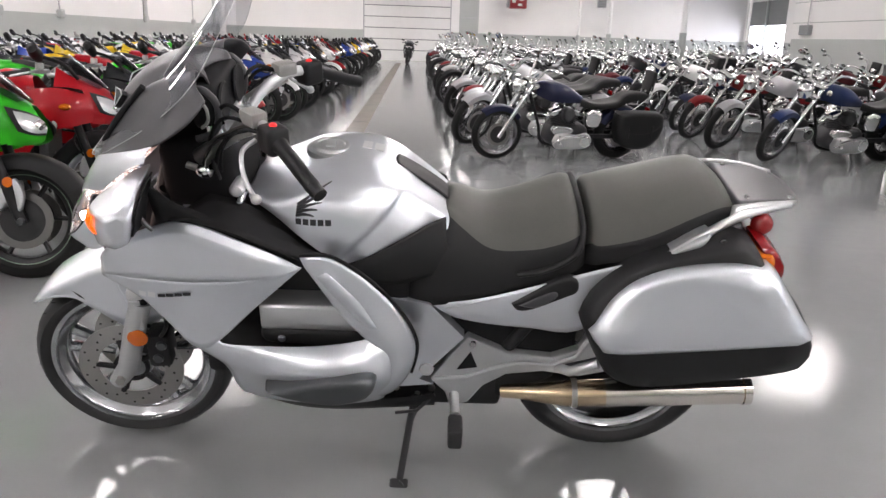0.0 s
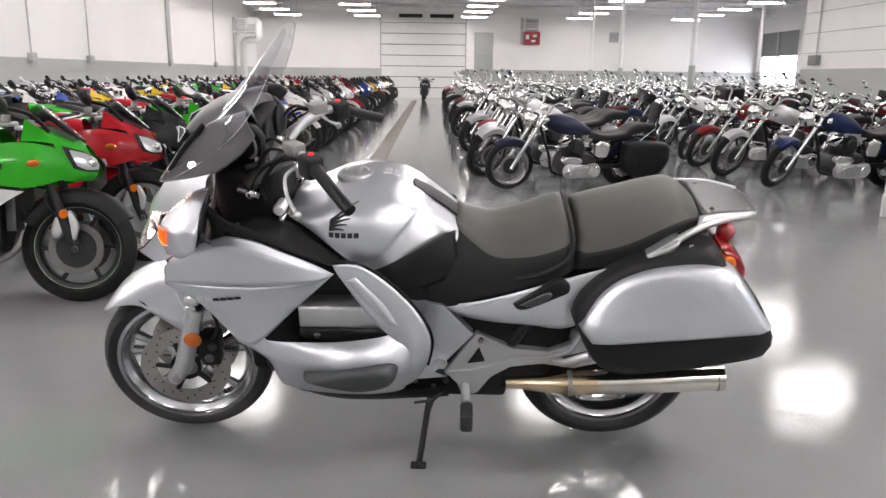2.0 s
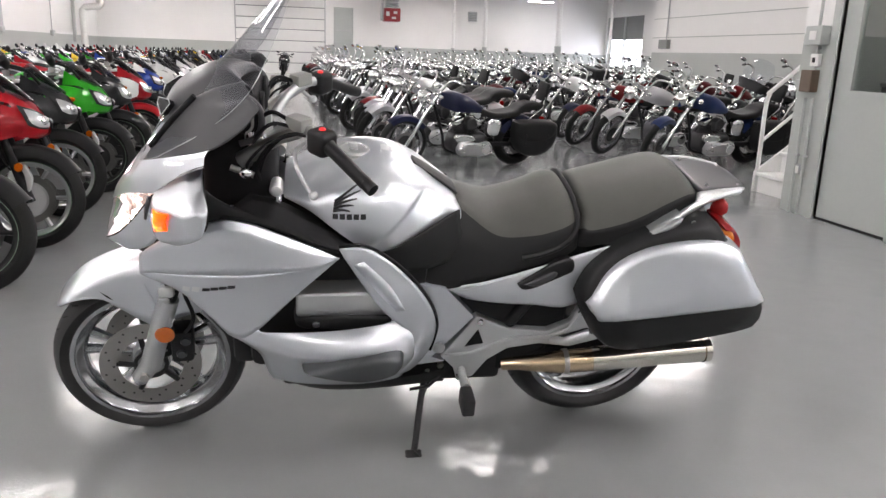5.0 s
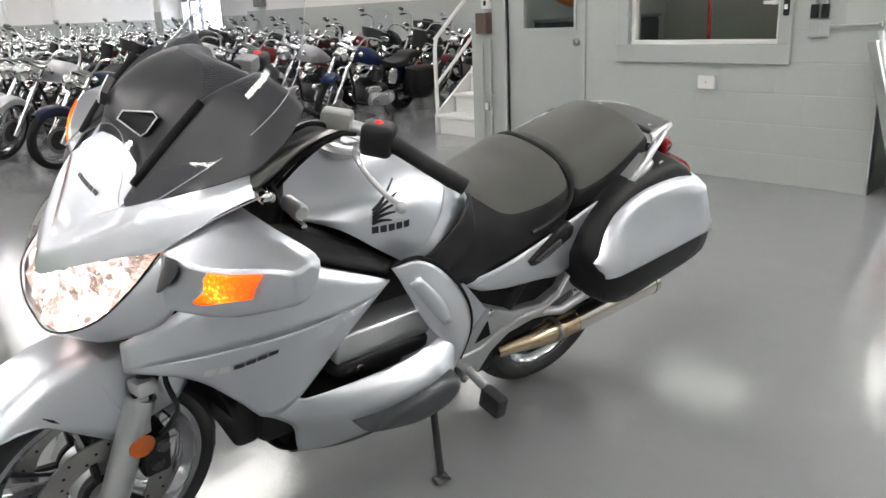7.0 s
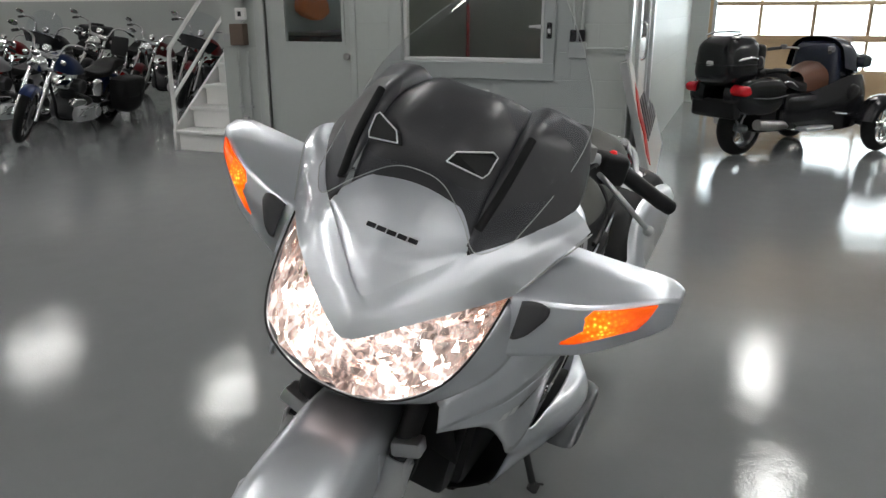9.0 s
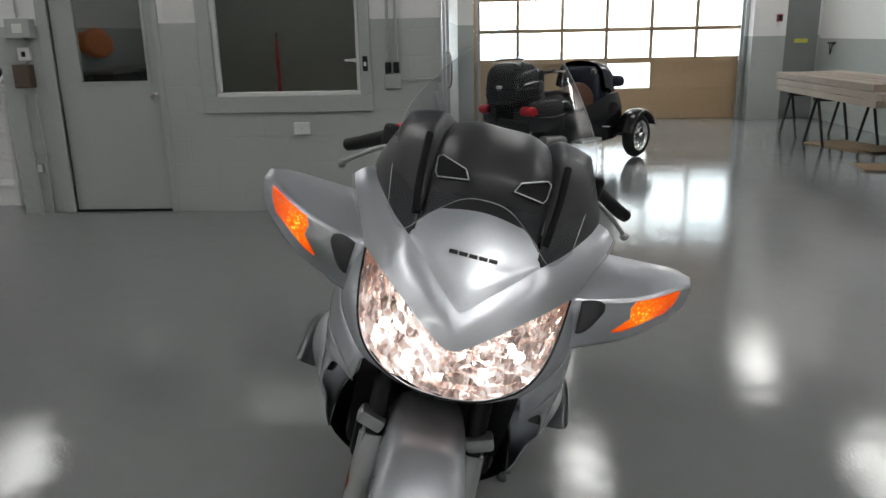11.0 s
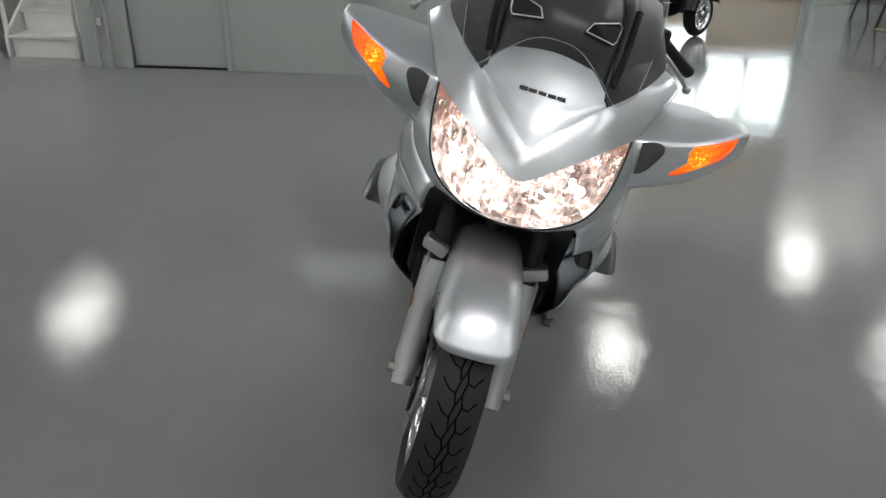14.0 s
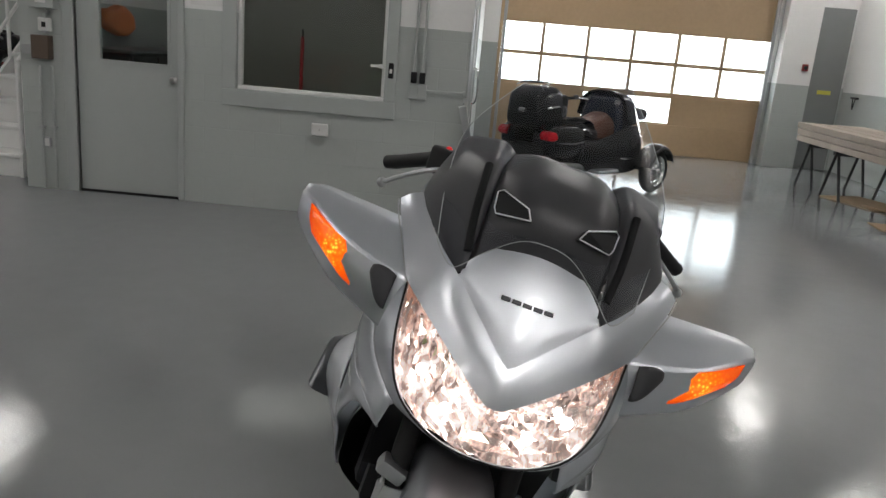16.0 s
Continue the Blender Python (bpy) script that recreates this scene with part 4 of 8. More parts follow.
INNER = CREASE + [(1.345, 0.172, 1.026), (1.300, 0.203, 1.045), (1.250, 0.230, 1.064), (1.203, 0.250, 1.083)]
OUTER = [(1.508, 0.0, 0.840)] + VEDGE[1:-1] + [(1.357, 0.212, 0.948), (1.335, 0.230, 0.968), (1.290, 0.254, 1.010), (1.250, 0.276, 1.040), (1.212, 0.288, 1.058)]
band_mid = [(a + b) / 2 + Vector((0.003, 0.0, 0.005)) for a, b in zip(resample(mirrored(INNER), 40), resample(mirrored(OUTER), 40))]
part("nose_band", loft([mirrored(INNER), band_mid[::2], mirrored(OUTER)], 56, 6), SILVER, bike, "silver band over the headlamp", True, 80)
both("band_seam", rod(curve([(1.343, 0.226, 0.962), (1.292, 0.257, 1.008), (1.251, 0.279, 1.037), (1.212, 0.291, 1.055)]), 0.0014, 6), CAST, bike, "", 0)
# band round the lamp down to the chin
both("chin_cowl", loft([LOWER[:-1] + [(1.352, 0.216, 0.944)], [(1.516, 0.0, 0.743), (1.511, 0.072, 0.750), (1.488, 0.142, 0.772), (1.440, 0.190, 0.806), (1.385, 0.224, 0.866), (1.340, 0.234, 0.935)], [(1.508, 0.0, 0.740), (1.500, 0.07, 0.745), (1.478, 0.130, 0.757), (1.436, 0.172, 0.762), (1.368, 0.232, 0.81), (1.325, 0.255, 0.88)]], 20, 4), SILVER, bike, "silver band under the headlamp", 0.004)

# --- mirror pods with turn signals ---
def pod():
    # each section: y, then points round it from the front edge down and round to the top
    sec = [(0.215, (1.352, 0.950), (1.362, 0.900), (1.366, 0.838), (1.32, 0.825), (1.275, 0.858), (1.255, 0.95), (1.225, 1.028), (1.27, 1.008)),
           (0.285, (1.345, 0.962), (1.352, 0.915), (1.346, 0.862), (1.305, 0.850), (1.262, 0.878), (1.242, 0.965), (1.215, 1.028), (1.26, 1.016)),
           (0.36, (1.322, 0.980), (1.328, 0.940), (1.318, 0.888), (1.280, 0.876), (1.240, 0.905), (1.225, 0.972), (1.205, 1.028), (1.245, 1.022)),
           (0.43, (1.280, 1.006), (1.284, 0.975), (1.272, 0.928), (1.245, 0.918), (1.212, 0.938), (1.200, 0.982), (1.190, 1.026), (1.222, 1.026)),
           (0.458, (1.257, 1.012), (1.258, 0.985), (1.247, 0.947), (1.225, 0.938), (1.203, 0.950), (1.192, 0.985), (1.186, 1.020), (1.212, 1.024)),
           (0.472, (1.240, 1.008), (1.240, 0.988), (1.232, 0.960), (1.218, 0.953), (1.202, 0.962), (1.195, 0.985), (1.192, 1.010), (1.210, 1.022))]
    rails = [[(q[1 + k][0], q[0], q[1 + k][1]) for q in sec] for k in range(8)]
    return loft(rails, 18, 3, closed=True, cap=True, smooth_across=False)


both("mirror_pod", pod(), SILVER, bike, "silver mirror housing", 0, 0.007)
both("mirror_glass", loft([[(1.222, 0.225, 1.008), (1.212, 0.30, 1.010), (1.199, 0.38, 1.008), (1.187, 0.448, 1.000)], [(1.240, 0.225, 0.95), (1.228, 0.30, 0.963), (1.210, 0.38, 0.972), (1.187, 0.448, 0.985)], [(1.262, 0.225, 0.872), (1.250, 0.30, 0.892), (1.226, 0.38, 0.922), (1.196, 0.448, 0.962)]], 10, 3, mid=(1.33, 0.33, 0.95)), MATTE, bike, "black back of the mirror housing", 0.004)
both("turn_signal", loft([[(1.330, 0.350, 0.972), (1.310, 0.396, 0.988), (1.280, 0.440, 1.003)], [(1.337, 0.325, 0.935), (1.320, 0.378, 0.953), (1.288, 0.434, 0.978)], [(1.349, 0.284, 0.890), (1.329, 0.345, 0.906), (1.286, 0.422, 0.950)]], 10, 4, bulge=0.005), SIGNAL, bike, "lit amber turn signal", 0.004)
# shade of the recess beside the lamp, put in as a dark patch
both("cowl_notch", loft([[(1.353, 0.236, 0.951), (1.359, 0.252, 0.960), (1.357, 0.270, 0.962), (1.351, 0.284, 0.956)], [(1.365, 0.238, 0.917), (1.369, 0.255, 0.925), (1.365, 0.272, 0.936), (1.355, 0.286, 0.944)], [(1.373, 0.238, 0.888), (1.375, 0.248, 0.891), (1.370, 0.264, 0.905), (1.358, 0.282, 0.933)]], 10, 3), GARNISH, bike, "dark recess beside the headlamp", 0.003)

# --- windscreen and inner panels ---
screen_rails = [mirrored([(1.340, 0, 1.098), (1.346, 0.05, 1.090), (1.370, 0.105, 1.052), (1.392, 0.148, 1.016), (1.34, 0.19, 1.038)]),
                mirrored([(1.292, 0, 1.146), (1.286, 0.08, 1.140), (1.262, 0.15, 1.130), (1.205, 0.215, 1.125)]),
                mirrored([(1.188, 0, 1.240), (1.178, 0.085, 1.236), (1.15, 0.16, 1.228), (1.105, 0.215, 1.218)]),
                mirrored([(1.095, 0, 1.345), (1.089, 0.06, 1.342), (1.072, 0.11, 1.336), (1.045, 0.150, 1.325)]),
                mirrored([(1.016, 0, 1.436), (1.014, 0.025, 1.434), (1.010, 0.045, 1.430), (1.004, 0.062, 1.422)])]
ws = part("windscreen", loft(screen_rails, 30, 5, mid=(0.9, 0, 1.0)), SCREEN, bike, "tall clear windscreen", True, 80)
ws.visible_shadow = False
rim = bmesh.new()
for line in (screen_rails[0], [r[0] for r in screen_rails], [r[-1] for r in screen_rails], screen_rails[-1]):
    join(rim, rod(curve(line, 6), 0.0009, 6))
part("windscreen_edge", rim, mat("polished_clear_edge", (0.5, 0.52, 0.52), 0.2, vary=0.05), ws, "pale polished edge of the screen", True)
both("side_garnish", loft([[(1.378, 0.125, 1.017), (1.302, 0.122, 1.110), (1.220, 0.120, 1.180), (1.122, 0.104, 1.208)],
                           [(1.380, 0.131, 1.015), (1.306, 0.138, 1.116), (1.225, 0.146, 1.190), (1.122, 0.136, 1.224)],
                           [(1.381, 0.136, 1.010), (1.290, 0.174, 1.086), (1.195, 0.194, 1.166), (1.102, 0.200, 1.207)],
                           [(1.382, 0.138, 1.007), (1.278, 0.203, 1.066), (1.190, 0.226, 1.126), (1.088, 0.214, 1.192)],
                           [(1.383, 0.139, 1.005), (1.300, 0.202, 1.046), (1.203, 0.249, 1.082), (1.125, 0.240, 1.130), (1.080, 0.218, 1.180)]], 26, 5), GARNISH, bike, "dark grey inner garnish beside the screen", 0.005, 0)
both("garnish_rib", rod(curve([(1.362, 0.132, 1.044), (1.310, 0.143, 1.112), (1.242, 0.148, 1.186)]), 0.008, 8, radii=None), MATTE, bike, "black slot of the screen's slider", 0)
both("inner_panel", loft([[(1.250, 0.230, 1.000), (1.19, 0.225, 0.935), (1.12, 0.212, 0.898), (1.04, 0.198, 0.878), (0.96, 0.195, 0.862), (0.90, 0.215, 0.83)],
                          [(1.235, 0.245, 0.95), (1.18, 0.245, 0.93), (1.11, 0.238, 0.90), (1.03, 0.230, 0.87), (0.95, 0.228, 0.84), (0.89, 0.235, 0.805)],
                          [(1.22, 0.252, 0.87), (1.16, 0.256, 0.88), (1.10, 0.256, 0.865), (0.98, 0.252, 0.818), (0.93, 0.250, 0.80), (0.885, 0.245, 0.785)]], 18, 5), MATTE, bike, "black inner fairing panel", 0.004)
both("inner_ledge", loft([[(1.19, 0.262, 0.905), (1.08, 0.262, 0.885), (0.97, 0.258, 0.835), (0.875, 0.250, 0.79)], [(1.12, 0.15, 0.92), (1.03, 0.16, 0.90), (0.93, 0.19, 0.85), (0.84, 0.225, 0.797)]], 12, 4), MATTE, bike, "black ledge between fairing and tank", 0.004)
both("panel_seam", rod(curve([(1.265, 0.262, 0.935), (1.245, 0.268, 0.895), (1.228, 0.268, 0.878)]), 0.006, 8), GARNISH, bike, "", 0)
dash = part("dash_cover", loft([mirrored([(1.333, 0, 1.066), (1.336, 0.06, 1.058), (1.346, 0.120, 1.022)]),
                         mirrored([(1.334, 0, 1.135), (1.328, 0.07, 1.134), (1.302, 0.124, 1.106)]),
                         mirrored([(1.268, 0, 1.200), (1.258, 0.07, 1.197), (1.222, 0.122, 1.176)]),
                         mirrored([(1.182, 0, 1.228), (1.168, 0.06, 1.226), (1.122, 0.106, 1.205)]),
                         mirrored([(1.14, 0, 1.19), (1.12, 0.06, 1.19), (1.10, 0.104, 1.18)])], 24, 6), GARNISH, bike, "dark grey instrument hood", True, 70)
thick(dash, 0.004)
for s in (-1, 1):
    q = [(1.343, s * 0.046, 1.128), (1.336, s * 0.056, 1.146), (1.303, s * 0.108, 1.157), (1.299, s * 0.117, 1.150), (1.318, s * 0.114, 1.124), (1.326, s * 0.108, 1.116)]
    bm = bmesh.new()
    bm.faces.new([bm.verts.new(Vector(p) + Vector((0.008, 0, 0.004))) for p in q])
    face_out(bm, MID)
    v = part("air_vent", bm, BLACK_PL, bike, "dark air inlet with a pale edge")
    thick(v, 0.012)
    part("vent_edge", rod([Vector(p) + Vector((0.009, 0, 0.005)) for p in q + q[:1]], 0.0015, 6, False), PALE, v, "pale edge", True)
gauge = part("instrument_panel", box((1.09, -0.12, 1.07), (1.15, 0.12, 1.185), 0.02, 3), MATTE, bike, "black instrument panel", True)
for y in (-0.07, 0.07):
    part("dial", lathe([(0.0, 0), (0.045, 0.0), (0.048, 0.006), (0.044, 0.01), (0.0, 0.006)], 24, 'X'), MATTE, gauge, "", True).matrix_local = Matrix.Translation((1.087, y, 1.13)) @ Matrix.Rotation(math.pi, 4, 'Z')

# --- side fairings ---
J = (0.882, 0.272, 0.786)
W = (1.105, 0.284, 0.566)
CRE = [(1.421, 0.177, 0.690), (1.36, 0.225, 0.718), (1.285, 0.262, 0.734), (1.123, 0.292, 0.748), (0.957, 0.290, 0.765), J]
both("upper_side_cowl", loft([[(1.418, 0.160, 0.742), (1.362, 0.215, 0.805), (1.298, 0.240, 0.848), (1.235, 0.252, 0.878), (1.176, 0.258, 0.898), (1.113, 0.258, 0.887), (1.036, 0.258, 0.853), (0.941, 0.258, 0.810), J],
                              [(1.420, 0.168, 0.735), (1.362, 0.226, 0.790), (1.298, 0.254, 0.828), (1.235, 0.268, 0.855), (1.176, 0.276, 0.872), (1.113, 0.278, 0.862), (1.036, 0.278, 0.835), (0.941, 0.274, 0.800), J], CRE], 30, 5, smooth_across=False), SILVER, bike, "silver upper side fairing", 0.004)
low_cowl = loft([CRE, [(1.419, 0.176, 0.686), (1.33, 0.238, 0.688), (1.22, 0.272, 0.672), (1.06, 0.284, 0.684), J],
                              [(1.416, 0.174, 0.682), (1.310, 0.230, 0.662), (1.229, 0.258, 0.592), (1.168, 0.270, 0.530), W, (1.0, 0.278, 0.672), J]], 26, 5)
side_at = skin(low_cowl)
both("lower_side_cowl", low_cowl, SILVER, bike, "silver side fairing with model badge", 0.004)
both("lower_pod", loft([[(1.168, 0.268, 0.532), W, (1.09, 0.290, 0.562), (0.92, 0.300, 0.568), (0.80, 0.296, 0.578), (0.715, 0.286, 0.592)],
                        [(1.140, 0.266, 0.508), (1.08, 0.295, 0.520), (0.93, 0.330, 0.547), (0.80, 0.335, 0.560), (0.70, 0.305, 0.555), (0.665, 0.285, 0.54)],
                        [(1.102, 0.260, 0.466), (1.04, 0.290, 0.465), (0.92, 0.345, 0.497), (0.80, 0.355, 0.512), (0.70, 0.325, 0.490), (0.66, 0.28, 0.460)],
                        [(1.085, 0.250, 0.400), (1.01, 0.270, 0.398), (0.90, 0.298, 0.400), (0.80, 0.305, 0.402), (0.71, 0.282, 0.402), (0.675, 0.255, 0.405)],
                        [(1.072, 0.238, 0.362), (1.00, 0.246, 0.346), (0.90, 0.252, 0.340), (0.80, 0.252, 0.340), (0.72, 0.244, 0.346), (0.69, 0.235, 0.352)]], 26, 5), SILVER, bike, "silver lower fairing", 0.004)
both("crash_cover", pillow([(0.985, 0.472), (0.88, 0.508), (0.76, 0.527), (0.702, 0.510), (0.716, 0.460), (0.81, 0.436), (0.915, 0.450)], 0.27, 0.380), GUNMETAL, bike, "dark grey crash-bar cover", 0)
both("pod_band", loft([[(0.884, 0.276, 0.818), (0.81, 0.284, 0.822), (0.72, 0.280, 0.757), (0.64, 0.276, 0.657), (0.604, 0.270, 0.562), (0.618, 0.264, 0.467), (0.67, 0.256, 0.387), (0.73, 0.25, 0.367)],
                       [(0.872, 0.286, 0.798), (0.80, 0.294, 0.757), (0.725, 0.294, 0.682), (0.670, 0.291, 0.602), (0.642, 0.287, 0.537), (0.65, 0.283, 0.467), (0.69, 0.277, 0.407), (0.735, 0.270, 0.384)],
                       [(0.858, 0.286, 0.774), (0.79, 0.292, 0.667), (0.737, 0.292, 0.602), (0.70, 0.292, 0.567), (0.675, 0.292, 0.522), (0.68, 0.292, 0.467), (0.705, 0.29, 0.427), (0.74, 0.284, 0.407)]], 30, 4), SILVER, bike, "silver curved frame cover", 0.004)
both("band_inlay", loft([[(0.845, 0.294, 0.776), (0.78, 0.299, 0.695), (0.725, 0.299, 0.629)], [(0.818, 0.297, 0.788), (0.745, 0.300, 0.712), (0.700, 0.299, 0.632)]], 10, 2), SILVER, bike, "silver raised inlay", 0.003)
both("panel_gap", rod(curve([(0.884, 0.272, 0.822), (0.81, 0.280, 0.828), (0.716, 0.276, 0.761), (0.635, 0.272, 0.659), (0.599, 0.266, 0.562), (0.613, 0.260, 0.465)]), 0.0045, 6), MATTE, bike, "", 0)
# engine seen through the opening
part("engine_block", box((0.62, -0.19, 0.36), (1.14, 0.19, 0.77), 0.03, 2), BLACK_PL, bike, "black engine behind the fairing", True)
both("cylinder_cover", box((0.735, 0.18, 0.592), (1.0, 0.264, 0.668), 0.009, 2), ALLOY, bike, "silver cylinder head cover", 0)
both("plug_cover", pillow([(1.0, 0.595), (0.93, 0.60), (0.78, 0.598), (0.735, 0.585), (0.74, 0.555), (0.88, 0.548), (0.90, 0.552), (1.0, 0.556)], 0.19, 0.272), BLACK_PL, bike, "black plug cover", 0)
both("cover_bolt", moved(lathe([(0.0, 0), (0.011, 0), (0.011, 0.008), (0.0, 0.009)], 10), Matrix.Translation((0.945, 0.268, 0.575))), CHROME, bike, "", 0)
part("belly_pan", loft([mirrored([(1.09, 0.0, 0.30), (1.085, 0.12, 0.30), (1.075, 0.20, 0.335), (1.07, 0.234, 0.366)]), mirrored([(0.95, 0.0, 0.262), (0.95, 0.13, 0.262), (0.95, 0.21, 0.295), (0.95, 0.245, 0.346)]), mirrored([(0.80, 0.0, 0.248), (0.80, 0.13, 0.250), (0.80, 0.215, 0.288), (0.80, 0.248, 0.342)]), mirrored([(0.55, 0.0, 0.255), (0.55, 0.13, 0.258), (0.55, 0.19, 0.29), (0.55, 0.20, 0.34)])], 20, 6, mid=(0.8, 0, 0.6)), BLACK_PL, bike, "black belly pan", True)
part("radiator", box((1.12, -0.165, 0.36), (1.19, 0.165, 0.60), 0.02, 2), BLACK_PL, bike, "black radiator", True)
part("fork_shroud", loft([mirrored([(1.46, 0.0, 0.735), (1.44, 0.10, 0.735), (1.40, 0.165, 0.742)]), mirrored([(1.33, 0.0, 0.70), (1.32, 0.10, 0.68), (1.33, 0.172, 0.66)]), mirrored([(1.24, 0.0, 0.60), (1.235, 0.10, 0.58), (1.26, 0.178, 0.56)]), mirrored([(1.20, 0.0, 0.50), (1.195, 0.10, 0.48), (1.20, 0.178, 0.47)])], 14, 5, mid=(0.9, 0, 1.0)), BLACK_PL, bike, "black shroud round the fork", True)
part("lower_engine", box((0.36, -0.165, 0.268), (1.05, 0.165, 0.40), 0.02, 2), BLACK_PL, bike, "black lower engine case", True)

for x, z, r in ((0.66, 0.335, 0.012), (0.60, 0.318, 0.009), (0.70, 0.318, 0.008), (0.56, 0.335, 0.012), (0.75, 0.325, 0.01), (0.48, 0.33, 0.008)):
    part("case_bolt", moved(lathe([(0.0, 0.008), (r * 0.8, 0.008), (r, 0.0)], 8), Matrix.Translation((x, 0.166, z))), STEEL, bike, "", True)
part("clutch_case", pillow([(0.78, 0.34), (0.70, 0.36), (0.58, 0.355), (0.545, 0.32), (0.60, 0.285), (0.72, 0.28)], 0.12, 0.172), BLACK_PL, bike, "black engine side case", True)

# --- tank ---
TANK = [  # x, half width at the foot, foot height, shoulder width, shoulder height, crown height
    (1.03, 0.130, 0.900, 0.10, 0.915, 0.925), (0.96, 0.185, 0.885, 0.150, 0.930, 0.946), (0.88, 0.222, 0.835, 0.192, 0.945, 0.978),
    (0.80, 0.238, 0.785, 0.205, 0.942, 0.992), (0.72, 0.236, 0.745, 0.190, 0.940, 0.986), (0.65, 0.212, 0.722, 0.160, 0.922, 0.956), (0.60, 0.190, 0.712, 0.138, 0.895, 0.920), (0.54, 0.155, 0.70, 0.115, 0.855, 0.877), (0.50, 0.125, 0.69, 0.09, 0.815, 0.838)]
tank_rails = [[(x, a, b) for x, a, b, c, d, e in TANK], [(x, a * 0.985, b + (d - b) * 0.5) for x, a, b, c, d, e in TANK], [(x, c, d) for x, a, b, c, d, e in TANK], [(x, c * 0.55, e - 0.008) for x, a, b, c, d, e in TANK], [(x, 0, e) for x, a, b, c, d, e in TANK]]
tank_rails = tank_rails + [[(x, -y, z) for x, y, z in r] for r in tank_rails[-2::-1]]
tank_bm = loft(tank_rails, 70, 14, mid=(0.8, 0, 0.7))
for v in tank_bm.verts:
    # knee recess behind the crease that runs up and back across the tank's side
    d = ((0.815 - v.co.x) * 0.68 - (v.co.z - 0.788) * 0.735)
    k = min(max(d / 0.014, 0), 1) * min(max((abs(v.co.y) - 0.11) / 0.05, 0), 1)
    v.co.y -= math.copysign(0.014 * k * k * (3 - 2 * k), v.co.y)
tank_at = skin(tank_bm)
tank = part("fuel_tank", tank_bm, SILVER, bike, "silver fuel tank", True, 70)
cap = part("filler_cap", lathe([(0.0, 0.010), (0.034, 0.010), (0.036, 0.013), (0.046, 0.012), (0.05, 0.004), (0.062, 0.001), (0.064, -0.012)], 32, 'Z'), ALLOY, tank, "silver filler cap", True)
cap.matrix_local = Matrix.Translation((0.838, 0.0, 0.987)) @ Matrix.Rotation(radians(-4), 4, 'Y')
part("cap_flap", box((-0.012, -0.024, 0.010), (0.012, 0.024, 0.017), 0.003, 2), ALLOY, cap, "silver key flap", True)
for x in (0.715, 0.745):
    part("warning_label", moved(box((-0.012, -0.022, -0.001), (0.012, 0.022, 0.001)), Matrix.Translation((x, -0.02, 0.9905 if x > 0.73 else 0.985)) @ Matrix.Rotation(radians(-12 if x < 0.73 else -6), 4, 'Y')), PALE, tank, "pale warning label")
thick(part("tank_pad", loft([mirrored([(0.668, 0.0, 0.969), (0.666, 0.016, 0.968), (0.663, 0.03, 0.965)]), mirrored([(0.61, 0.0, 0.934), (0.61, 0.02, 0.933), (0.608, 0.038, 0.930)]), mirrored([(0.545, 0.0, 0.888), (0.545, 0.02, 0.887), (0.543, 0.04, 0.884)]), mirrored([(0.495, 0.0, 0.842), (0.495, 0.02, 0.842), (0.495, 0.04, 0.838)])], 12, 5, mid=(0.8, 0, 0.4)), BLACK_PL, tank, "black pad at the back of the tank", True, 60), 0.01)
both("knee_panel", loft([[(0.785, 0.229, 0.772), (0.72, 0.228, 0.800), (0.63, 0.200, 0.842), (0.575, 0.162, 0.860), (0.535, 0.126, 0.862)],
                         [(0.768, 0.231, 0.758), (0.70, 0.228, 0.775), (0.62, 0.203, 0.790), (0.56, 0.172, 0.800), (0.53, 0.150, 0.806)],
                         [(0.745, 0.230, 0.735), (0.69, 0.216, 0.712), (0.64, 0.200, 0.705), (0.57, 0.176, 0.715), (0.51, 0.155, 0.74)]], 14, 4), SEAT_SIDE, bike, "black knee panel", 0.005)
# wing-shaped tank emblem and name: plain bars
for s in (-1, 1):
    em = bmesh.new()
    for k in range(5):
        x0, z0 = 0.898 - 0.001 * k, 0.898 + 0.0065 * k
        x1, z1 = 0.854 - 0.0095 * k, 0.902 + 0.0165 * k
        line = [tank_at(x0 + (x1 - x0) * f, z0 + (z1 - z0) * f + 0.004 * math.sin(math.pi * f), 0.0) for f in (0, 0.25, 0.5, 0.75, 1)]
        join(em, rod([(p.x, s * p.y, p.z) for p in line], 0.003, 6, radii=[0.0042, 0.0042, 0.0036, 0.003, 0.0018]))
    part("tank_emblem", em, BADGE, tank, "dark winged emblem as plain bars", True)
    for k in range(5):
        x = 0.900 - 0.0185 * k
        b = decal([(x, 0.877 + 0.0012 * k), (x - 0.0145, 0.878 + 0.0012 * k), (x - 0.0145, 0.893 + 0.0012 * k), (x, 0.892 + 0.0012 * k)], tank_at)
        part("tank_badge_bar", b if s > 0 else flip(b), BADGE, tank, "dark badge as a plain bar")
    for k in range(2):
        x, z = 1.300 - 0.026 * k, 0.680 + 0.003 * k
        b = decal([(x, z), (x - 0.02, z), (x - 0.024, z + 0.017), (x - 0.004, z + 0.017)], side_at, 0.002)
        part("model_badge_bar", b if s > 0 else flip(b), PALE, bike, "pale badge as a plain bar")
    for k in range(4):
        x, z = 1.246 - 0.0225 * k, 0.687 + 0.0045 * k
        b = decal([(x, z), (x - 0.0205, z + 0.003), (x - 0.0225, z + 0.013), (x - 0.002, z + 0.011)], side_at, 0.002)
        part("model_number_bar", b if s > 0 else flip(b), BADGE, bike, "dark badge as a plain bar")
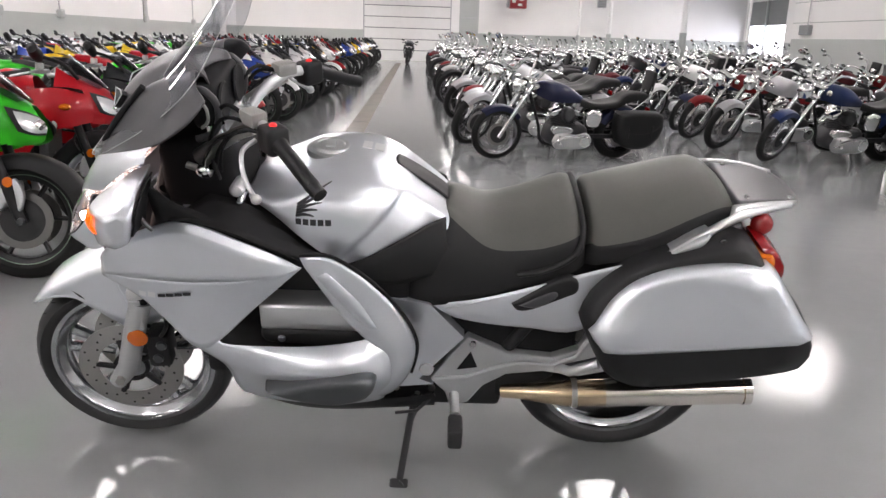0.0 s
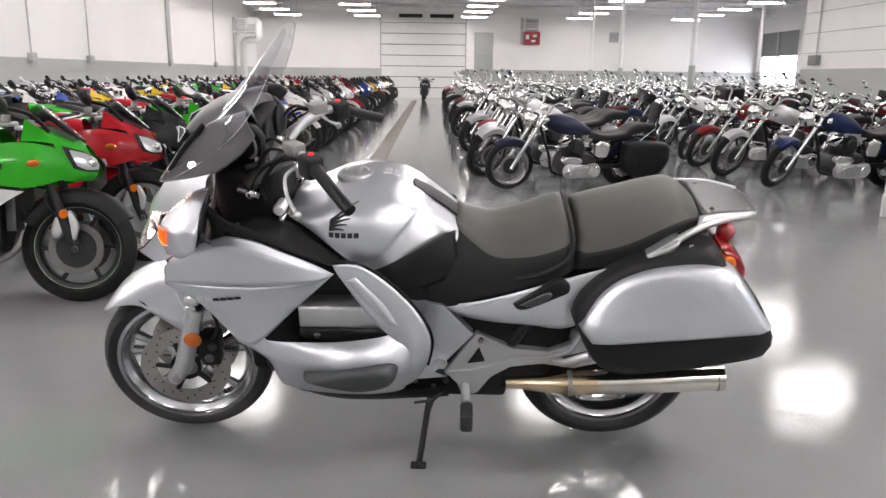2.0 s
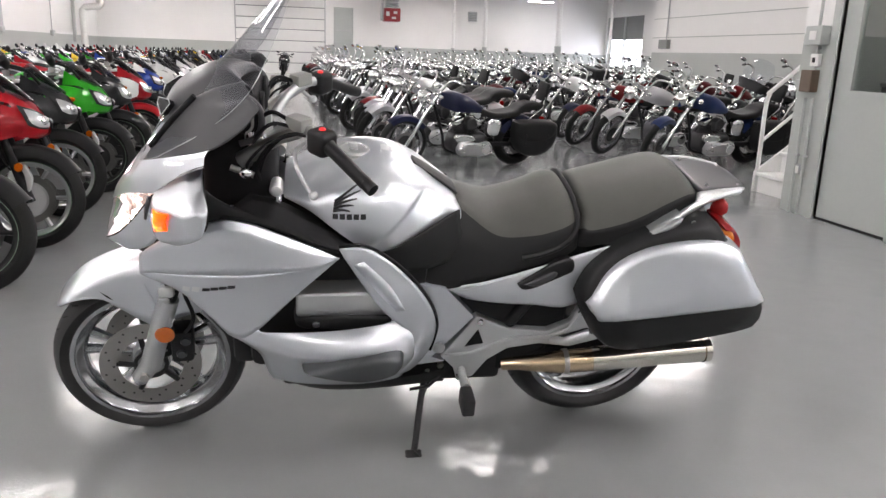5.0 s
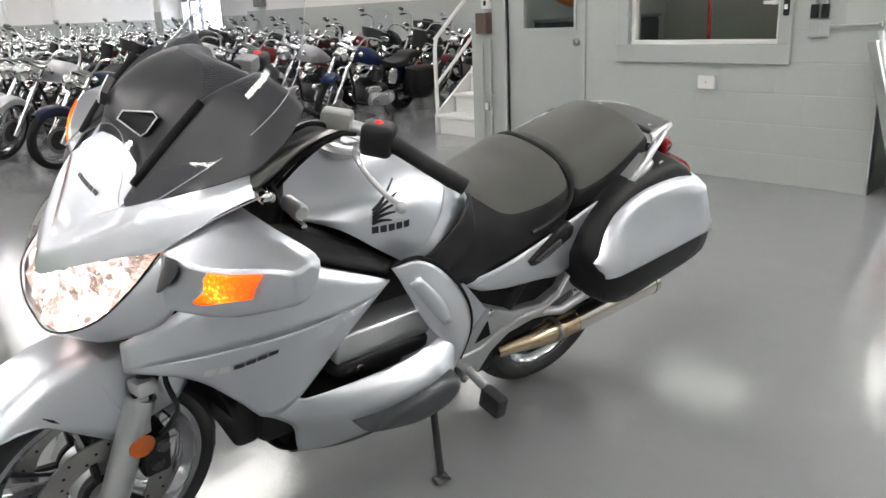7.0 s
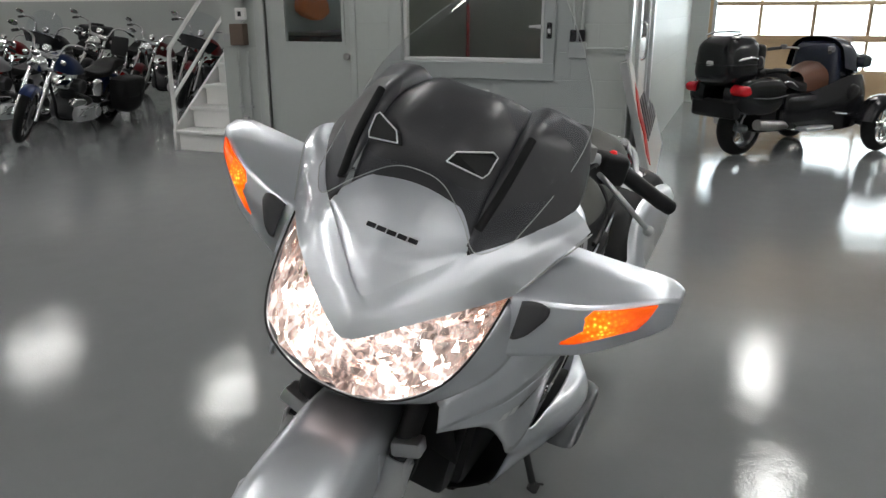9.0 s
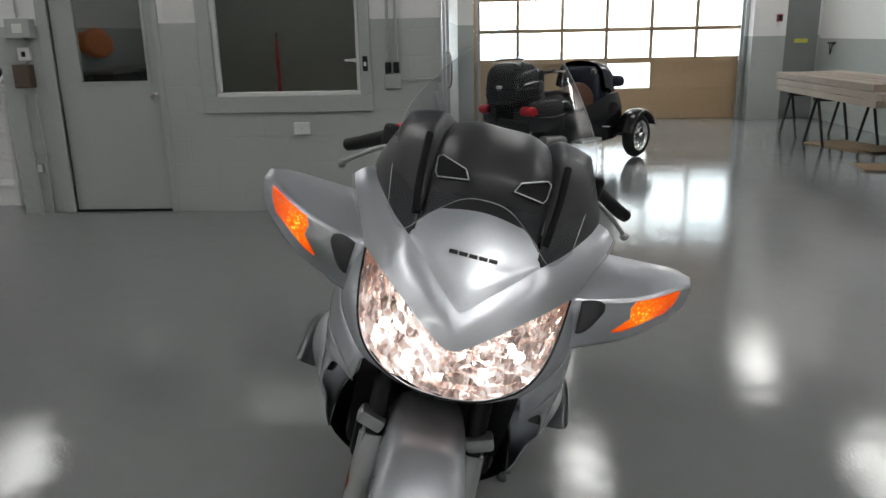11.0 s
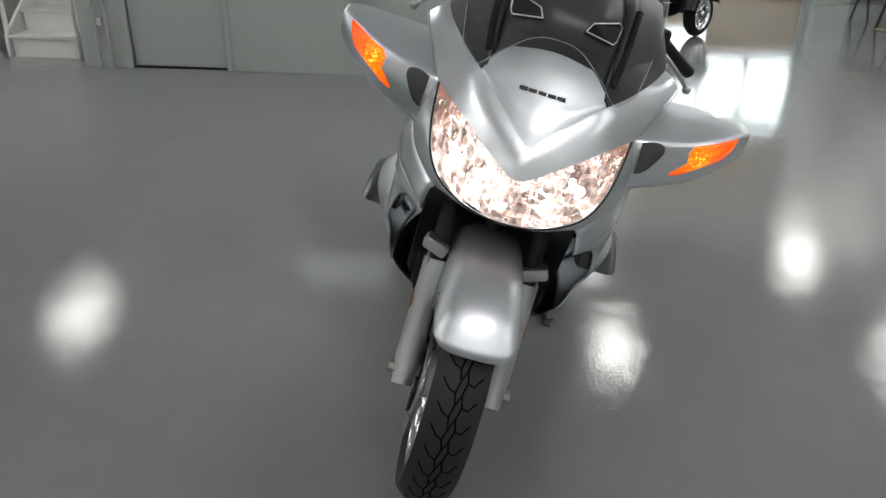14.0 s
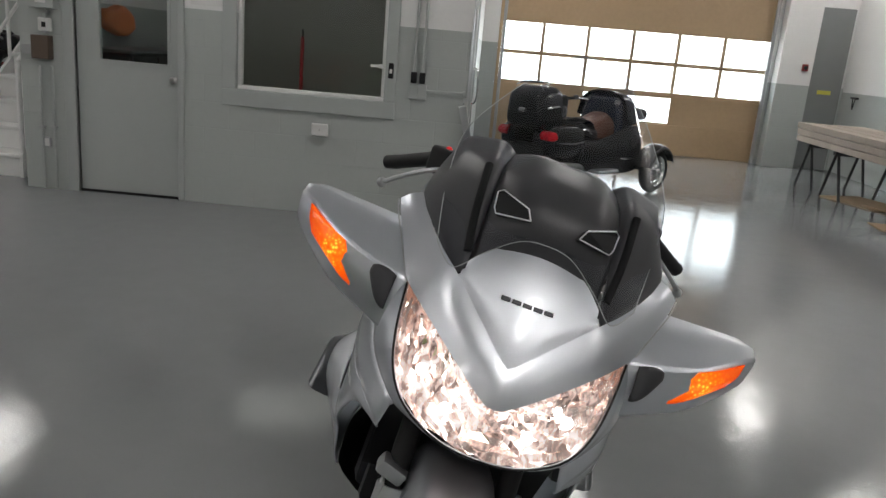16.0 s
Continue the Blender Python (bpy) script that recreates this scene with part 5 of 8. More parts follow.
for k in range(5):
    part("nose_badge_bar", moved(box((-0.001, -0.0085, -0.0042), (0.001, 0.0085, 0.0042), 0.0006), Matrix.Translation((1.4005 - 0.0004 * abs(k - 2) ** 2, -0.040 + 0.020 * k, 0.998)) @ Matrix.Rotation(radians(-40), 4, 'Y')), BADGE, bike, "small dark nose badge as a plain bar")

# --- seat ---
def seat_part(name, prof, label, edge):
    """A padded seat over stations of x, half width, foot, top and dish; the grey top ends where edge says, across the half width."""
    rails = []
    for k in range(-5, 6):
        line = []
        for x, half, foot, top, dish in prof:
            seam = math.asin(np.interp(x, edge[0], edge[1])) * 2 / math.pi
            a = abs(k)
            q = math.copysign(seam * a / 3 if a <= 3 else seam + (1 - seam) * (a - 3) / 2, k)
            z = foot + (top - foot) * (1 - abs(q) ** 2.15) + dish * q * q * (1 - q * q) * 2
            line.append((x, half * math.sin(q * math.pi / 2), z))
        rails.append(line)
    o = part(name, loft(rails, 40, 4, mid=(0.2, 0, 0.5)), [SEAT, SEAT_SIDE], bike, label, True, 60)
    for f in o.data.polygons:
        if not 8 <= f.index % 40 < 32:
            f.material_index = 1
    return thick(o, 0.006)


seat_part("rider_seat", [(0.665, 0.13, 0.680, 0.735, 0), (0.63, 0.178, 0.645, 0.795, 0.0), (0.58, 0.188, 0.632, 0.848, 0.0), (0.53, 0.188, 0.636, 0.876, 0.0), (0.50, 0.187, 0.645, 0.872, 0.0), (0.42, 0.190, 0.670, 0.846, 0.02), (0.32, 0.196, 0.706, 0.862, 0.03), (0.255, 0.194, 0.730, 0.890, 0.03), (0.215, 0.188, 0.742, 0.902, 0.03), (0.19, 0.176, 0.752, 0.890, 0.01), (0.172, 0.155, 0.76, 0.82, 0.0)], "stepped grey and black vinyl rider seat", ([0.18, 0.20, 0.23, 0.32, 0.42, 0.47, 0.53, 0.58, 0.66], [0.82, 0.90, 0.93, 0.90, 0.83, 0.74, 0.52, 0.32, 0.20]))
both("seat_piping", rod(curve([(0.197, 0.0, 0.902), (0.196, 0.08, 0.896), (0.192, 0.128, 0.875), (0.189, 0.160, 0.845), (0.200, 0.180, 0.806), (0.235, 0.191, 0.775), (0.29, 0.196, 0.752), (0.35, 0.195, 0.738)]), 0.008, 8, radii=None), SEAT_SIDE, bike, "rolled black welt round the seat's step", 0)
seat_part("pillion_seat", [(0.188, 0.15, 0.76, 0.82, 0), (0.168, 0.172, 0.762, 0.895, 0.0), (0.14, 0.18, 0.768, 0.908, 0.01), (0.03, 0.178, 0.79, 0.938, 0.02), (-0.09, 0.168, 0.845, 0.968, 0.02), (-0.145, 0.150, 0.875, 0.962, 0.01), (-0.20, 0.12, 0.89, 0.915, 0.0), (-0.215, 0.10, 0.885, 0.895, 0.0)], "grey and black vinyl pillion seat", ([-0.22, -0.15, 0.0, 0.15, 0.19], [0.80, 0.93, 0.965, 0.965, 0.9]))

# --- tail, grab rails, rack ---
both("tail_cowl", loft([[(0.57, 0.180, 0.632), (0.45, 0.196, 0.660), (0.30, 0.204, 0.712), (0.15, 0.200, 0.762), (0.0, 0.188, 0.802), (-0.12, 0.165, 0.86), (-0.22, 0.13, 0.90)],
                        [(0.53, 0.192, 0.612), (0.43, 0.208, 0.622), (0.30, 0.214, 0.645), (0.17, 0.210, 0.68), (0.04, 0.196, 0.745), (-0.12, 0.17, 0.82), (-0.25, 0.12, 0.862)],
                        [(0.50, 0.192, 0.597), (0.42, 0.204, 0.590), (0.30, 0.208, 0.583), (0.18, 0.204, 0.575), (0.05, 0.190, 0.665), (-0.12, 0.165, 0.77), (-0.27, 0.11, 0.825)]], 26, 4), SILVER, bike, "silver tail cowl", 0.004)
# dark depth of the hand-hold, put in as a raised black shape
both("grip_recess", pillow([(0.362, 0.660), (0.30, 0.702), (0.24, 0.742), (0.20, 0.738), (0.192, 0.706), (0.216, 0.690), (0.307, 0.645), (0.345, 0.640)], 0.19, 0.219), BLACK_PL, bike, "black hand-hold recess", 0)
both("grip_pad", pillow([(0.345, 0.66), (0.285, 0.695), (0.25, 0.708), (0.245, 0.69), (0.30, 0.656)], 0.19, 0.225), GARNISH, bike, "dark grey grip pad", 0)
both("tail_crease", rod([(0.53, 0.200, 0.630), (0.45, 0.210, 0.66), (0.38, 0.214, 0.685)], 0.0025, 6), SILVER, bike, "", 0)
part("tail_underside", box((-0.24, -0.14, 0.60), (0.48, 0.15, 0.79), 0.03, 2), BLACK_PL, bike, "black under-seat tray", True)
both("grab_rail", rod(curve([(0.035, 0.200, 0.775), (-0.02, 0.208, 0.820), (-0.08, 0.202, 0.862), (-0.14, 0.184, 0.894), (-0.20, 0.160, 0.912), (-0.27, 0.126, 0.915), (-0.335, 0.098, 0.915)]), 0.011, 10, radii=None), ALLOY, bike, "silver cast grab rail", 0)
both("grab_rail_foot", pillow([(0.043, 0.795), (0.040, 0.770), (0.005, 0.776), (-0.045, 0.812), (-0.10, 0.858), (-0.112, 0.884), (-0.075, 0.868), (-0.02, 0.832)], 0.16, 0.226), ALLOY, bike, "silver cast rail foot", 0)
both("foot_bolt", moved(lathe([(0.0, 0.004), (0.007, 0.004), (0.008, 0.0)], 8), Matrix.Translation((0.012, 0.224, 0.792))), CHROME, bike, "", 0)
# shade between rail and pannier, put in as a domed dark grey shape
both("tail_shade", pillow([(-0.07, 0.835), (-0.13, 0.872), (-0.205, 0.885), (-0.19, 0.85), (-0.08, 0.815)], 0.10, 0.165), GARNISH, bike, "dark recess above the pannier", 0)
rk = part("rear_rack", loft([mirrored([(-0.185, 0.0, 0.930), (-0.185, 0.08, 0.930), (-0.190, 0.135, 0.927)]), mirrored([(-0.28, 0.0, 0.928), (-0.28, 0.07, 0.929), (-0.28, 0.118, 0.929)]), mirrored([(-0.372, 0.0, 0.916), (-0.368, 0.05, 0.918), (-0.345, 0.092, 0.922)])], 12, 4, mid=(0, 0, 0)), GARNISH, bike, "dark grey luggage rack plate", True)
thick(rk, 0.012)
both("rack_side", loft([[(-0.175, 0.142, 0.930), (-0.24, 0.132, 0.934), (-0.29, 0.118, 0.932), (-0.352, 0.094, 0.924)], [(-0.165, 0.170, 0.898), (-0.23, 0.148, 0.908), (-0.29, 0.124, 0.918), (-0.352, 0.097, 0.916)]], 10, 2, mid=(0, -0.5, 0)), ALLOY, bike, "silver rack edge", 0.008)
for x, y in ((-0.22, 0.1), (-0.22, -0.1), (-0.34, 0.075), (-0.34, -0.075)):
    part("rack_bolt", lathe([(0.0, 0.004), (0.006, 0.004), (0.007, 0.0)], 8, 'Z'), CHROME, rk).matrix_local = Matrix.Translation((x, y, 0.931 if x > -0.3 else 0.922))
both("side_reflector", moved(lathe([(0.0, 0.026), (0.018, 0.024), (0.026, 0.014), (0.028, 0.0), (0.022, -0.004)], 20), Matrix.Translation((-0.257, 0.138, 0.880))), RED_LENS, bike, "round red reflector", 0)
part("plate_holder", box((-0.27, -0.08, 0.58), (-0.235, 0.08, 0.80), 0.01), BLACK_PL, bike)

# --- panniers ---
def lid_line(x):
    """Height at which the pannier's side folds inwards."""
    return 0.70 - 0.50 * x


for s in (1, -1):
    def side(bm):
        return bm if s > 0 else flip(bm)
    pn = part("pannier", side(pillow([(0.185, 0.64), (0.172, 0.690), (0.140, 0.736), (0.078, 0.785), (0.0, 0.824), (-0.08, 0.853), (-0.160, 0.876), (-0.21, 0.872), (-0.26, 0.800), (-0.344, 0.72), (-0.396, 0.63), (-0.405, 0.585), (-0.365, 0.540), (-0.125, 0.490), (0.030, 0.470), (0.110, 0.500), (0.158, 0.58)], 0.14, 0.326, 0.55, lid_line, ((0, 1.0), (0.6, 1.0), (0.84, 0.975), (0.95, 0.92), (1.0, 0.70)))), BLACK_PL, bike, "hard pannier, silver lid over black base", True, 50)
    part("pannier_lid", side(pillow([(0.176, 0.641), (0.152, 0.604), (0.119, 0.589), (-0.114, 0.611), (-0.346, 0.638), (-0.388, 0.648), (-0.351, 0.701), (-0.286, 0.791), (-0.251, 0.834), (-0.211, 0.846), (-0.104, 0.831), (-0.012, 0.807), (0.063, 0.771), (0.115, 0.727), (0.149, 0.681)], 0.232, 0.346, 0.55, lid_line, ((0, 1.0), (0.4, 0.995), (0.65, 0.978), (0.82, 0.94), (0.93, 0.87), (1.0, 0.68)))), SILVER, pn, "silver painted pannier lid", True, 50)
    part("pannier_lock", side(moved(lathe([(0.0, 0.006), (0.009, 0.006), (0.01, 0.0)], 10), Matrix.Translation((-0.14, 0.222, 0.866)))), CHROME, pn, "small chrome lock")
    tl = part("tail_lamp", side(pillow([(-0.225, 0.866), (-0.258, 0.862), (-0.285, 0.838), (-0.303, 0.802), (-0.298, 0.765), (-0.262, 0.79), (-0.235, 0.83)], 0.12, 0.244)), RED_LENS, bike, "red tail lamp above the pannier", True, 50)
    part("tail_lamp_amber", side(pillow([(-0.196, 0.846), (-0.222, 0.852), (-0.256, 0.850), (-0.270, 0.825), (-0.262, 0.80), (-0.232, 0.812)], 0.14, 0.256)), AMBER, tl, "amber part of the tail lamp", True, 50)
    mf = part("muffler", rod([(0.36, s * 0.165, 0.33), (0.31, s * 0.178, 0.341), (0.25, s * 0.190, 0.348), (0.18, s * 0.197, 0.356), (0.10, s * 0.200, 0.364), (-0.31, s * 0.206, 0.398)], 0.04, 24, radii=[0.02, 0.022, 0.028, 0.037, 0.0385, 0.036]), TITAN, bike, "bright steel silencer, heat tinted near its front", True, 50)
    part("muffler_can", rod([(0.08, s * 0.2003, 0.3657), (-0.29, s * 0.2057, 0.3963)], 0.0402, 28), CAN, mf, "polished steel silencer body", True, 50)
    part("muffler_ring", rod([(-0.293, s * 0.2058, 0.3966), (-0.313, s * 0.206, 0.3982)], 0.042, 28), CAN, mf, "", True, 50)
    part("muffler_clamp", rod([(0.17, s * 0.1973, 0.3575), (0.155, s * 0.198, 0.3587)], 0.0405, 24), STEEL, mf, "", True, 50)
    fb = part("foot_bracket", side(prism([(0.466, 0.534), (0.406, 0.505), (0.355, 0.482), (0.235, 0.471), (0.164, 0.502), (0.140, 0.563), (0.112, 0.556), (0.045, 0.44), (0.154, 0.409), (0.255, 0.424), (0.355, 0.409), (0.416, 0.367), (0.456, 0.305), (0.506, 0.285), (0.522, 0.338), (0.566, 0.386)], 'Y', 0.160, 0.190)), CAST, bike, "silver cast footrest bracket", False)
    round_off(fb, 0.005)
    # bracket openings are not cut; their dark is put in as shapes laid on
    part("bracket_window", side(prism([(0.456, 0.486), (0.492, 0.424), (0.436, 0.434)], 'Y', 0.1905, 0.193)), MATTE, fb)
    part("bracket_slot", side(pillow([(0.215, 0.448), (0.150, 0.468), (0.105, 0.482), (0.112, 0.455), (0.19, 0.43)], 0.1905, 0.194)), GARNISH, fb)
    part("bracket_rib", side(rod([(0.552, 0.192, 0.39), (0.47, 0.194, 0.398), (0.40, 0.194, 0.43), (0.33, 0.194, 0.455), (0.235, 0.194, 0.452), (0.17, 0.194, 0.478), (0.135, 0.192, 0.548)], 0.006, 8)), CAST, fb, "", True)
    for bx, bz in ((0.452, 0.512), (0.135, 0.54), (0.50, 0.31), (0.09, 0.47)):
        part("bracket_bolt", side(moved(lathe([(0.0, 0.006), (0.009, 0.006), (0.011, 0.0)], 12), Matrix.Translation((bx, 0.190, bz)))), CHROME, fb, "", True)
    part("pillion_peg", side(rod([(0.215, 0.19, 0.44), (0.19, 0.23, 0.46), (0.12, 0.245, 0.50)], 0.014, 10)), CAST, bike, "folded silver pillion footrest", True)
    part("frame_plate", side(prism([(0.70, 0.66), (0.57, 0.64), (0.476, 0.535), (0.595, 0.39), (0.555, 0.372), (0.75, 0.350), (0.76, 0.45)], 'Y', 0.10, 0.196)), SILVER, bike, "silver frame side plate", False)
    part("frame_plug", side(moved(lathe([(0.0, 0.003), (0.014, 0.003), (0.019, 0.005), (0.021, 0.0)], 20), Matrix.Translation((0.575, 0.1965, 0.425)))), CAST, bike, "", True)
    part("peg", side(rod([(0.497, 0.17, 0.335), (0.495, 0.22, 0.325), (0.492, 0.26, 0.318)], 0.014, 10)), CAST, bike, "silver footrest stem", True)
    part("peg_rubber", side(box((0.472, 0.258, 0.262), (0.512, 0.335, 0.325), 0.009, 2)), RUBBER, bike, "black footrest rubber", True)
    part("heel_guard", side(pillow([(0.44, 0.31), (0.41, 0.385), (0.34, 0.42), (0.23, 0.425), (0.22, 0.38), (0.30, 0.345), (0.37, 0.30)], 0.12, 0.165)), MATTE, bike, "black heel guard", True)
    # darkness of the cavity over the bracket, put in as a matt black box
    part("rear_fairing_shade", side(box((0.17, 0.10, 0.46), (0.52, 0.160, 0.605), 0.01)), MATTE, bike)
    part("shade_bolt", side(moved(lathe([(0.0, 0.012), (0.012, 0.01), (0.014, 0.0)], 12), Matrix.Translation((0.335, 0.160, 0.510)))), PLASTIC_WHITE, bike, "small pale cap", True)
    part("shock_body", side(rod([(0.36, 0.158, 0.475), (0.30, 0.158, 0.57)], 0.02, 10)), BLACK_PL, bike, "", True)
part("gear_lever", rod([(0.55, 0.19, 0.33), (0.60, 0.215, 0.29), (0.66, 0.22, 0.285)], 0.005, 8), BLACK_STEEL, bike, "black gear lever", True)
part("swing_arm", box((0.0, -0.13, 0.285), (0.45, 0.13, 0.37), 0.02, 2), BLACK_PL, bike, "dark swing arm", True)
part("rear_axle", rod([(0, -0.14, 0.318), (0, 0.14, 0.318)], 0.018, 12), STEEL, bike)
part("chain_case", box((-0.08, -0.1, 0.25), (0.1, 0.1, 0.39), 0.03, 2), BLACK_PL, bike, "black final drive case", True)
# side stand
stand = part("side_stand", rod([(0.60, 0.155, 0.33), (0.618, 0.20, 0.24), (0.642, 0.288, 0.098)], 0.011, 10), BLACK_STEEL, bike, "black side stand", True)
part("stand_foot", moved(box((-0.026, -0.018, -0.006), (0.026, 0.018, 0.006), 0.005), Matrix.Translation((0.645, 0.297, 0.086)) @ Matrix.Rotation(-LEANED, 4, 'X')), BLACK_STEEL, stand)
part("stand_spring", rod([(0.585, 0.170, 0.31), (0.615, 0.20, 0.23)], 0.005, 8), BLACK_STEEL, stand)
part("stand_tang", rod([(0.645, 0.297, 0.098), (0.63, 0.318, 0.098)], 0.004, 6), BLACK_STEEL, stand)

# --- handlebar ---
for s in (1, -1):
    def hb(bm):
        return bm if s > 0 else flip(bm)
    bar = part("handlebar", hb(rod(curve([(1.06, 0.09, 1.06), (1.02, 0.14, 1.105), (0.965, 0.20, 1.122), (0.925, 0.25, 1.11)]), 0.014, 12)), CAST, bike, "cast handlebar", True)
    part("grip", hb(rod([(0.912, 0.268, 1.105), (0.90, 0.280, 1.098), (0.838, 0.348, 1.057), (0.825, 0.362, 1.049)], 0.018, 14, radii=[0.02, 0.0175, 0.017, 0.018])), GRIP, bar, "black rubber grip", True)
    part("bar_end", hb(rod([(0.825, 0.362, 1.049), (0.807, 0.382, 1.039)], 0.017, 12)), BLACK_PL, bar, "", True)
    part("switch_box", hb(moved(box((-0.032, -0.028, -0.032), (0.032, 0.028, 0.032), 0.012, 3), Matrix.Translation((0.928, 0.245, 1.108)) @ Matrix.Rotation(radians(-50), 4, 'Z'))), BLACK_PL, bar, "black switch box", True)
    part("switch_button", hb(box((0.919, 0.236, 1.136), (0.936, 0.251, 1.145), 0.004)), RED_BUTTON, bar, "red switch")
    part("reservoir", hb(moved(box((-0.030, -0.022, -0.018), (0.030, 0.022, 0.018), 0.008, 2), Matrix.Translation((0.985, 0.185, 1.135)) @ Matrix.Rotation(radians(-45), 4, 'Z'))), FLUID, bar, "grey fluid reservoir", True)
    part("lever", hb(rod(curve([(0.972, 0.235, 1.10), (0.994, 0.27, 1.088), (0.988, 0.31, 1.062), (0.968, 0.345, 1.034), (0.952, 0.362, 1.018)]), 0.0055, 10, radii=None)), ALLOY, bar, "silver lever", True)
    lb = bmesh.new()
    bmesh.ops.create_icosphere(lb, subdivisions=2, radius=0.012)
    part("lever_ball", hb(moved(lb, Matrix.Translation((0.950, 0.364, 1.016)))), ALLOY, bar, "", True)
    for k, (dx, dz, dy) in enumerate(((0.0, 0.0, 0.0), (0.02, 0.03, -0.02), (-0.015, 0.015, 0.02), (0.03, -0.01, 0.01))):
        part("cable", hb(rod(curve([(0.975 + dx * 0.5, 0.205 + dy, 1.115), (1.03 + dx, 0.20 + dy, 1.10 + dz), (1.08 + dx, 0.165 + dy, 1.04 + dz), (1.11 + dx, 0.12, 0.96)]), 0.0055 - 0.0006 * k, 8)), MATTE, bar, "", True)
part("top_clamp", box((1.06, -0.12, 1.02), (1.14, 0.12, 1.06), 0.015, 2), ALLOY, fork_set, "silver top clamp", True)
both("handlebar_riser", rod([(1.135, 0.125, 1.005), (1.085, 0.145, 1.050), (1.035, 0.165, 1.085), (0.985, 0.190, 1.112)], 0.016, 10, radii=[0.026, 0.019, 0.016, 0.017]), STEEL, bike, "cast handlebar riser", 0)
both("fork_cap", lathe([(0.0, 0.034), (0.012, 0.034), (0.014, 0.026), (0.023, 0.024), (0.025, 0.0), (0.025, -0.03)], 20, 'Z'), CHROME, bike, "chrome fork cap", 0)
for o in bike.children:
    if o.name.startswith("fork_cap"):
        o.matrix_local = Matrix.Translation((1.10, 0.105 if o.name == "fork_cap" else -0.105, 1.062))
both("adjuster_knob", moved(lathe([(0.0, 0.026), (0.010, 0.025), (0.017, 0.018), (0.019, 0.006), (0.014, 0.0), (0.012, -0.04)], 18), Matrix.Translation((1.125, 0.150, 0.985))), CHROME, bike, "chrome knob inside the fairing", 0)
both("knob_stem", rod([(1.165, 0.155, 0.998), (1.105, 0.160, 0.978)], 0.009, 8), STEEL, bike, "", 0)
both("spar_plug", moved(lathe([(0.0, 0.010), (0.014, 0.009), (0.019, 0.002), (0.017, -0.05)], 18), Matrix.Translation((1.048, 0.165, 0.938))), CAST, bike, "pale round frame plug", 0)
both("frame_bolt", moved(lathe([(0.0, 0.010), (0.007, 0.009), (0.010, 0.0), (0.009, -0.05)], 10), Matrix.Translation((1.044, 0.170, 0.908))), CHROME, bike, "", 0)
both("inner_duct", rod(curve([(1.16, 0.128, 1.165), (1.115, 0.135, 1.180), (1.085, 0.132, 1.150), (1.082, 0.130, 1.105), (1.10, 0.130, 1.070), (1.14, 0.132, 1.055)]), 0.009, 8), GARNISH, bike, "dark duct beside the instruments", 0)
both("inner_duct_lip", rod(curve([(1.135, 0.138, 1.150), (1.108, 0.140, 1.140), (1.105, 0.139, 1.105), (1.122, 0.138, 1.085)]), 0.004, 6), FLUID, bike, "", 0)
both("brake_hose", rod(curve([(1.00, 0.175, 1.128), (1.05, 0.150, 1.150), (1.09, 0.120, 1.11), (1.105, 0.140, 1.03), (1.09, 0.155, 0.96)]), 0.0055, 8), MATTE, bike, "black hose", 0)
part("ignition_hood", box((1.05, -0.13, 0.86), (1.25, 0.13, 1.05), 0.04, 3), MATTE, bike, "black inner fairing", True)

# ---- office front: door, window, boxes ----
od = thing("office_door", "closed grey office door with a glazed upper half", "door", kind="structure")
lf = part("leaf", boxes(((OX + 0.03, DOOR[0], 0.02), (OX + 0.075, DOOR[1], 1.06)), ((OX + 0.03, DOOR[0], 1.06), (OX + 0.075, 5.29, DOOR[2])), ((OX + 0.03, 5.84, 1.06), (OX + 0.075, DOOR[1], DOOR[2])), ((OX + 0.03, 5.29, 1.9), (OX + 0.075, 5.84, DOOR[2]))), GREY_TRIM, od, "grey painted door leaf")
part("glass", box((OX + 0.05, 5.29, 1.06), (OX + 0.056, 5.84, 1.9)), GLASS, lf, "clear door pane")
part("glass_bead", boxes(((OX + 0.02, 5.27, 1.04), (OX + 0.03, 5.86, 1.065)), ((OX + 0.02, 5.27, 1.065), (OX + 0.03, 5.295, 1.92)), ((OX + 0.02, 5.835, 1.065), (OX + 0.03, 5.86, 1.92))), GREY_TRIM, lf)
part("door_knob", moved(lathe([(0.03, 0.0), (0.03, 0.008), (0.012, 0.012), (0.012, 0.035), (0.028, 0.045), (0.03, 0.06), (0.02, 0.072), (0.0, 0.074)], 20, 'X'), Matrix.Translation((OX + 0.03, 5.235, 0.95)) @ Matrix.Rotation(math.pi, 4, 'Z')), STEEL, lf, "steel door knob", True)
part("threshold_gap", box((OX + 0.02, DOOR[0], 0.0), (OX + 0.08, DOOR[1], 0.02)), BLACK_PL, od)
part("door_frame", boxes(((OX - 0.02, DOOR[1], 0), (OX + 0.12, DOOR[1] + 0.09, DOOR[2] + 0.08)), ((OX - 0.02, DOOR[0] - 0.05, 0), (OX + 0.12, DOOR[0], DOOR[2] + 0.08)), ((OX - 0.02, DOOR[0], DOOR[2]), (OX + 0.12, DOOR[1], DOOR[2] + 0.08)), bevel=0.006), GREY_TRIM, od, "grey door frame")

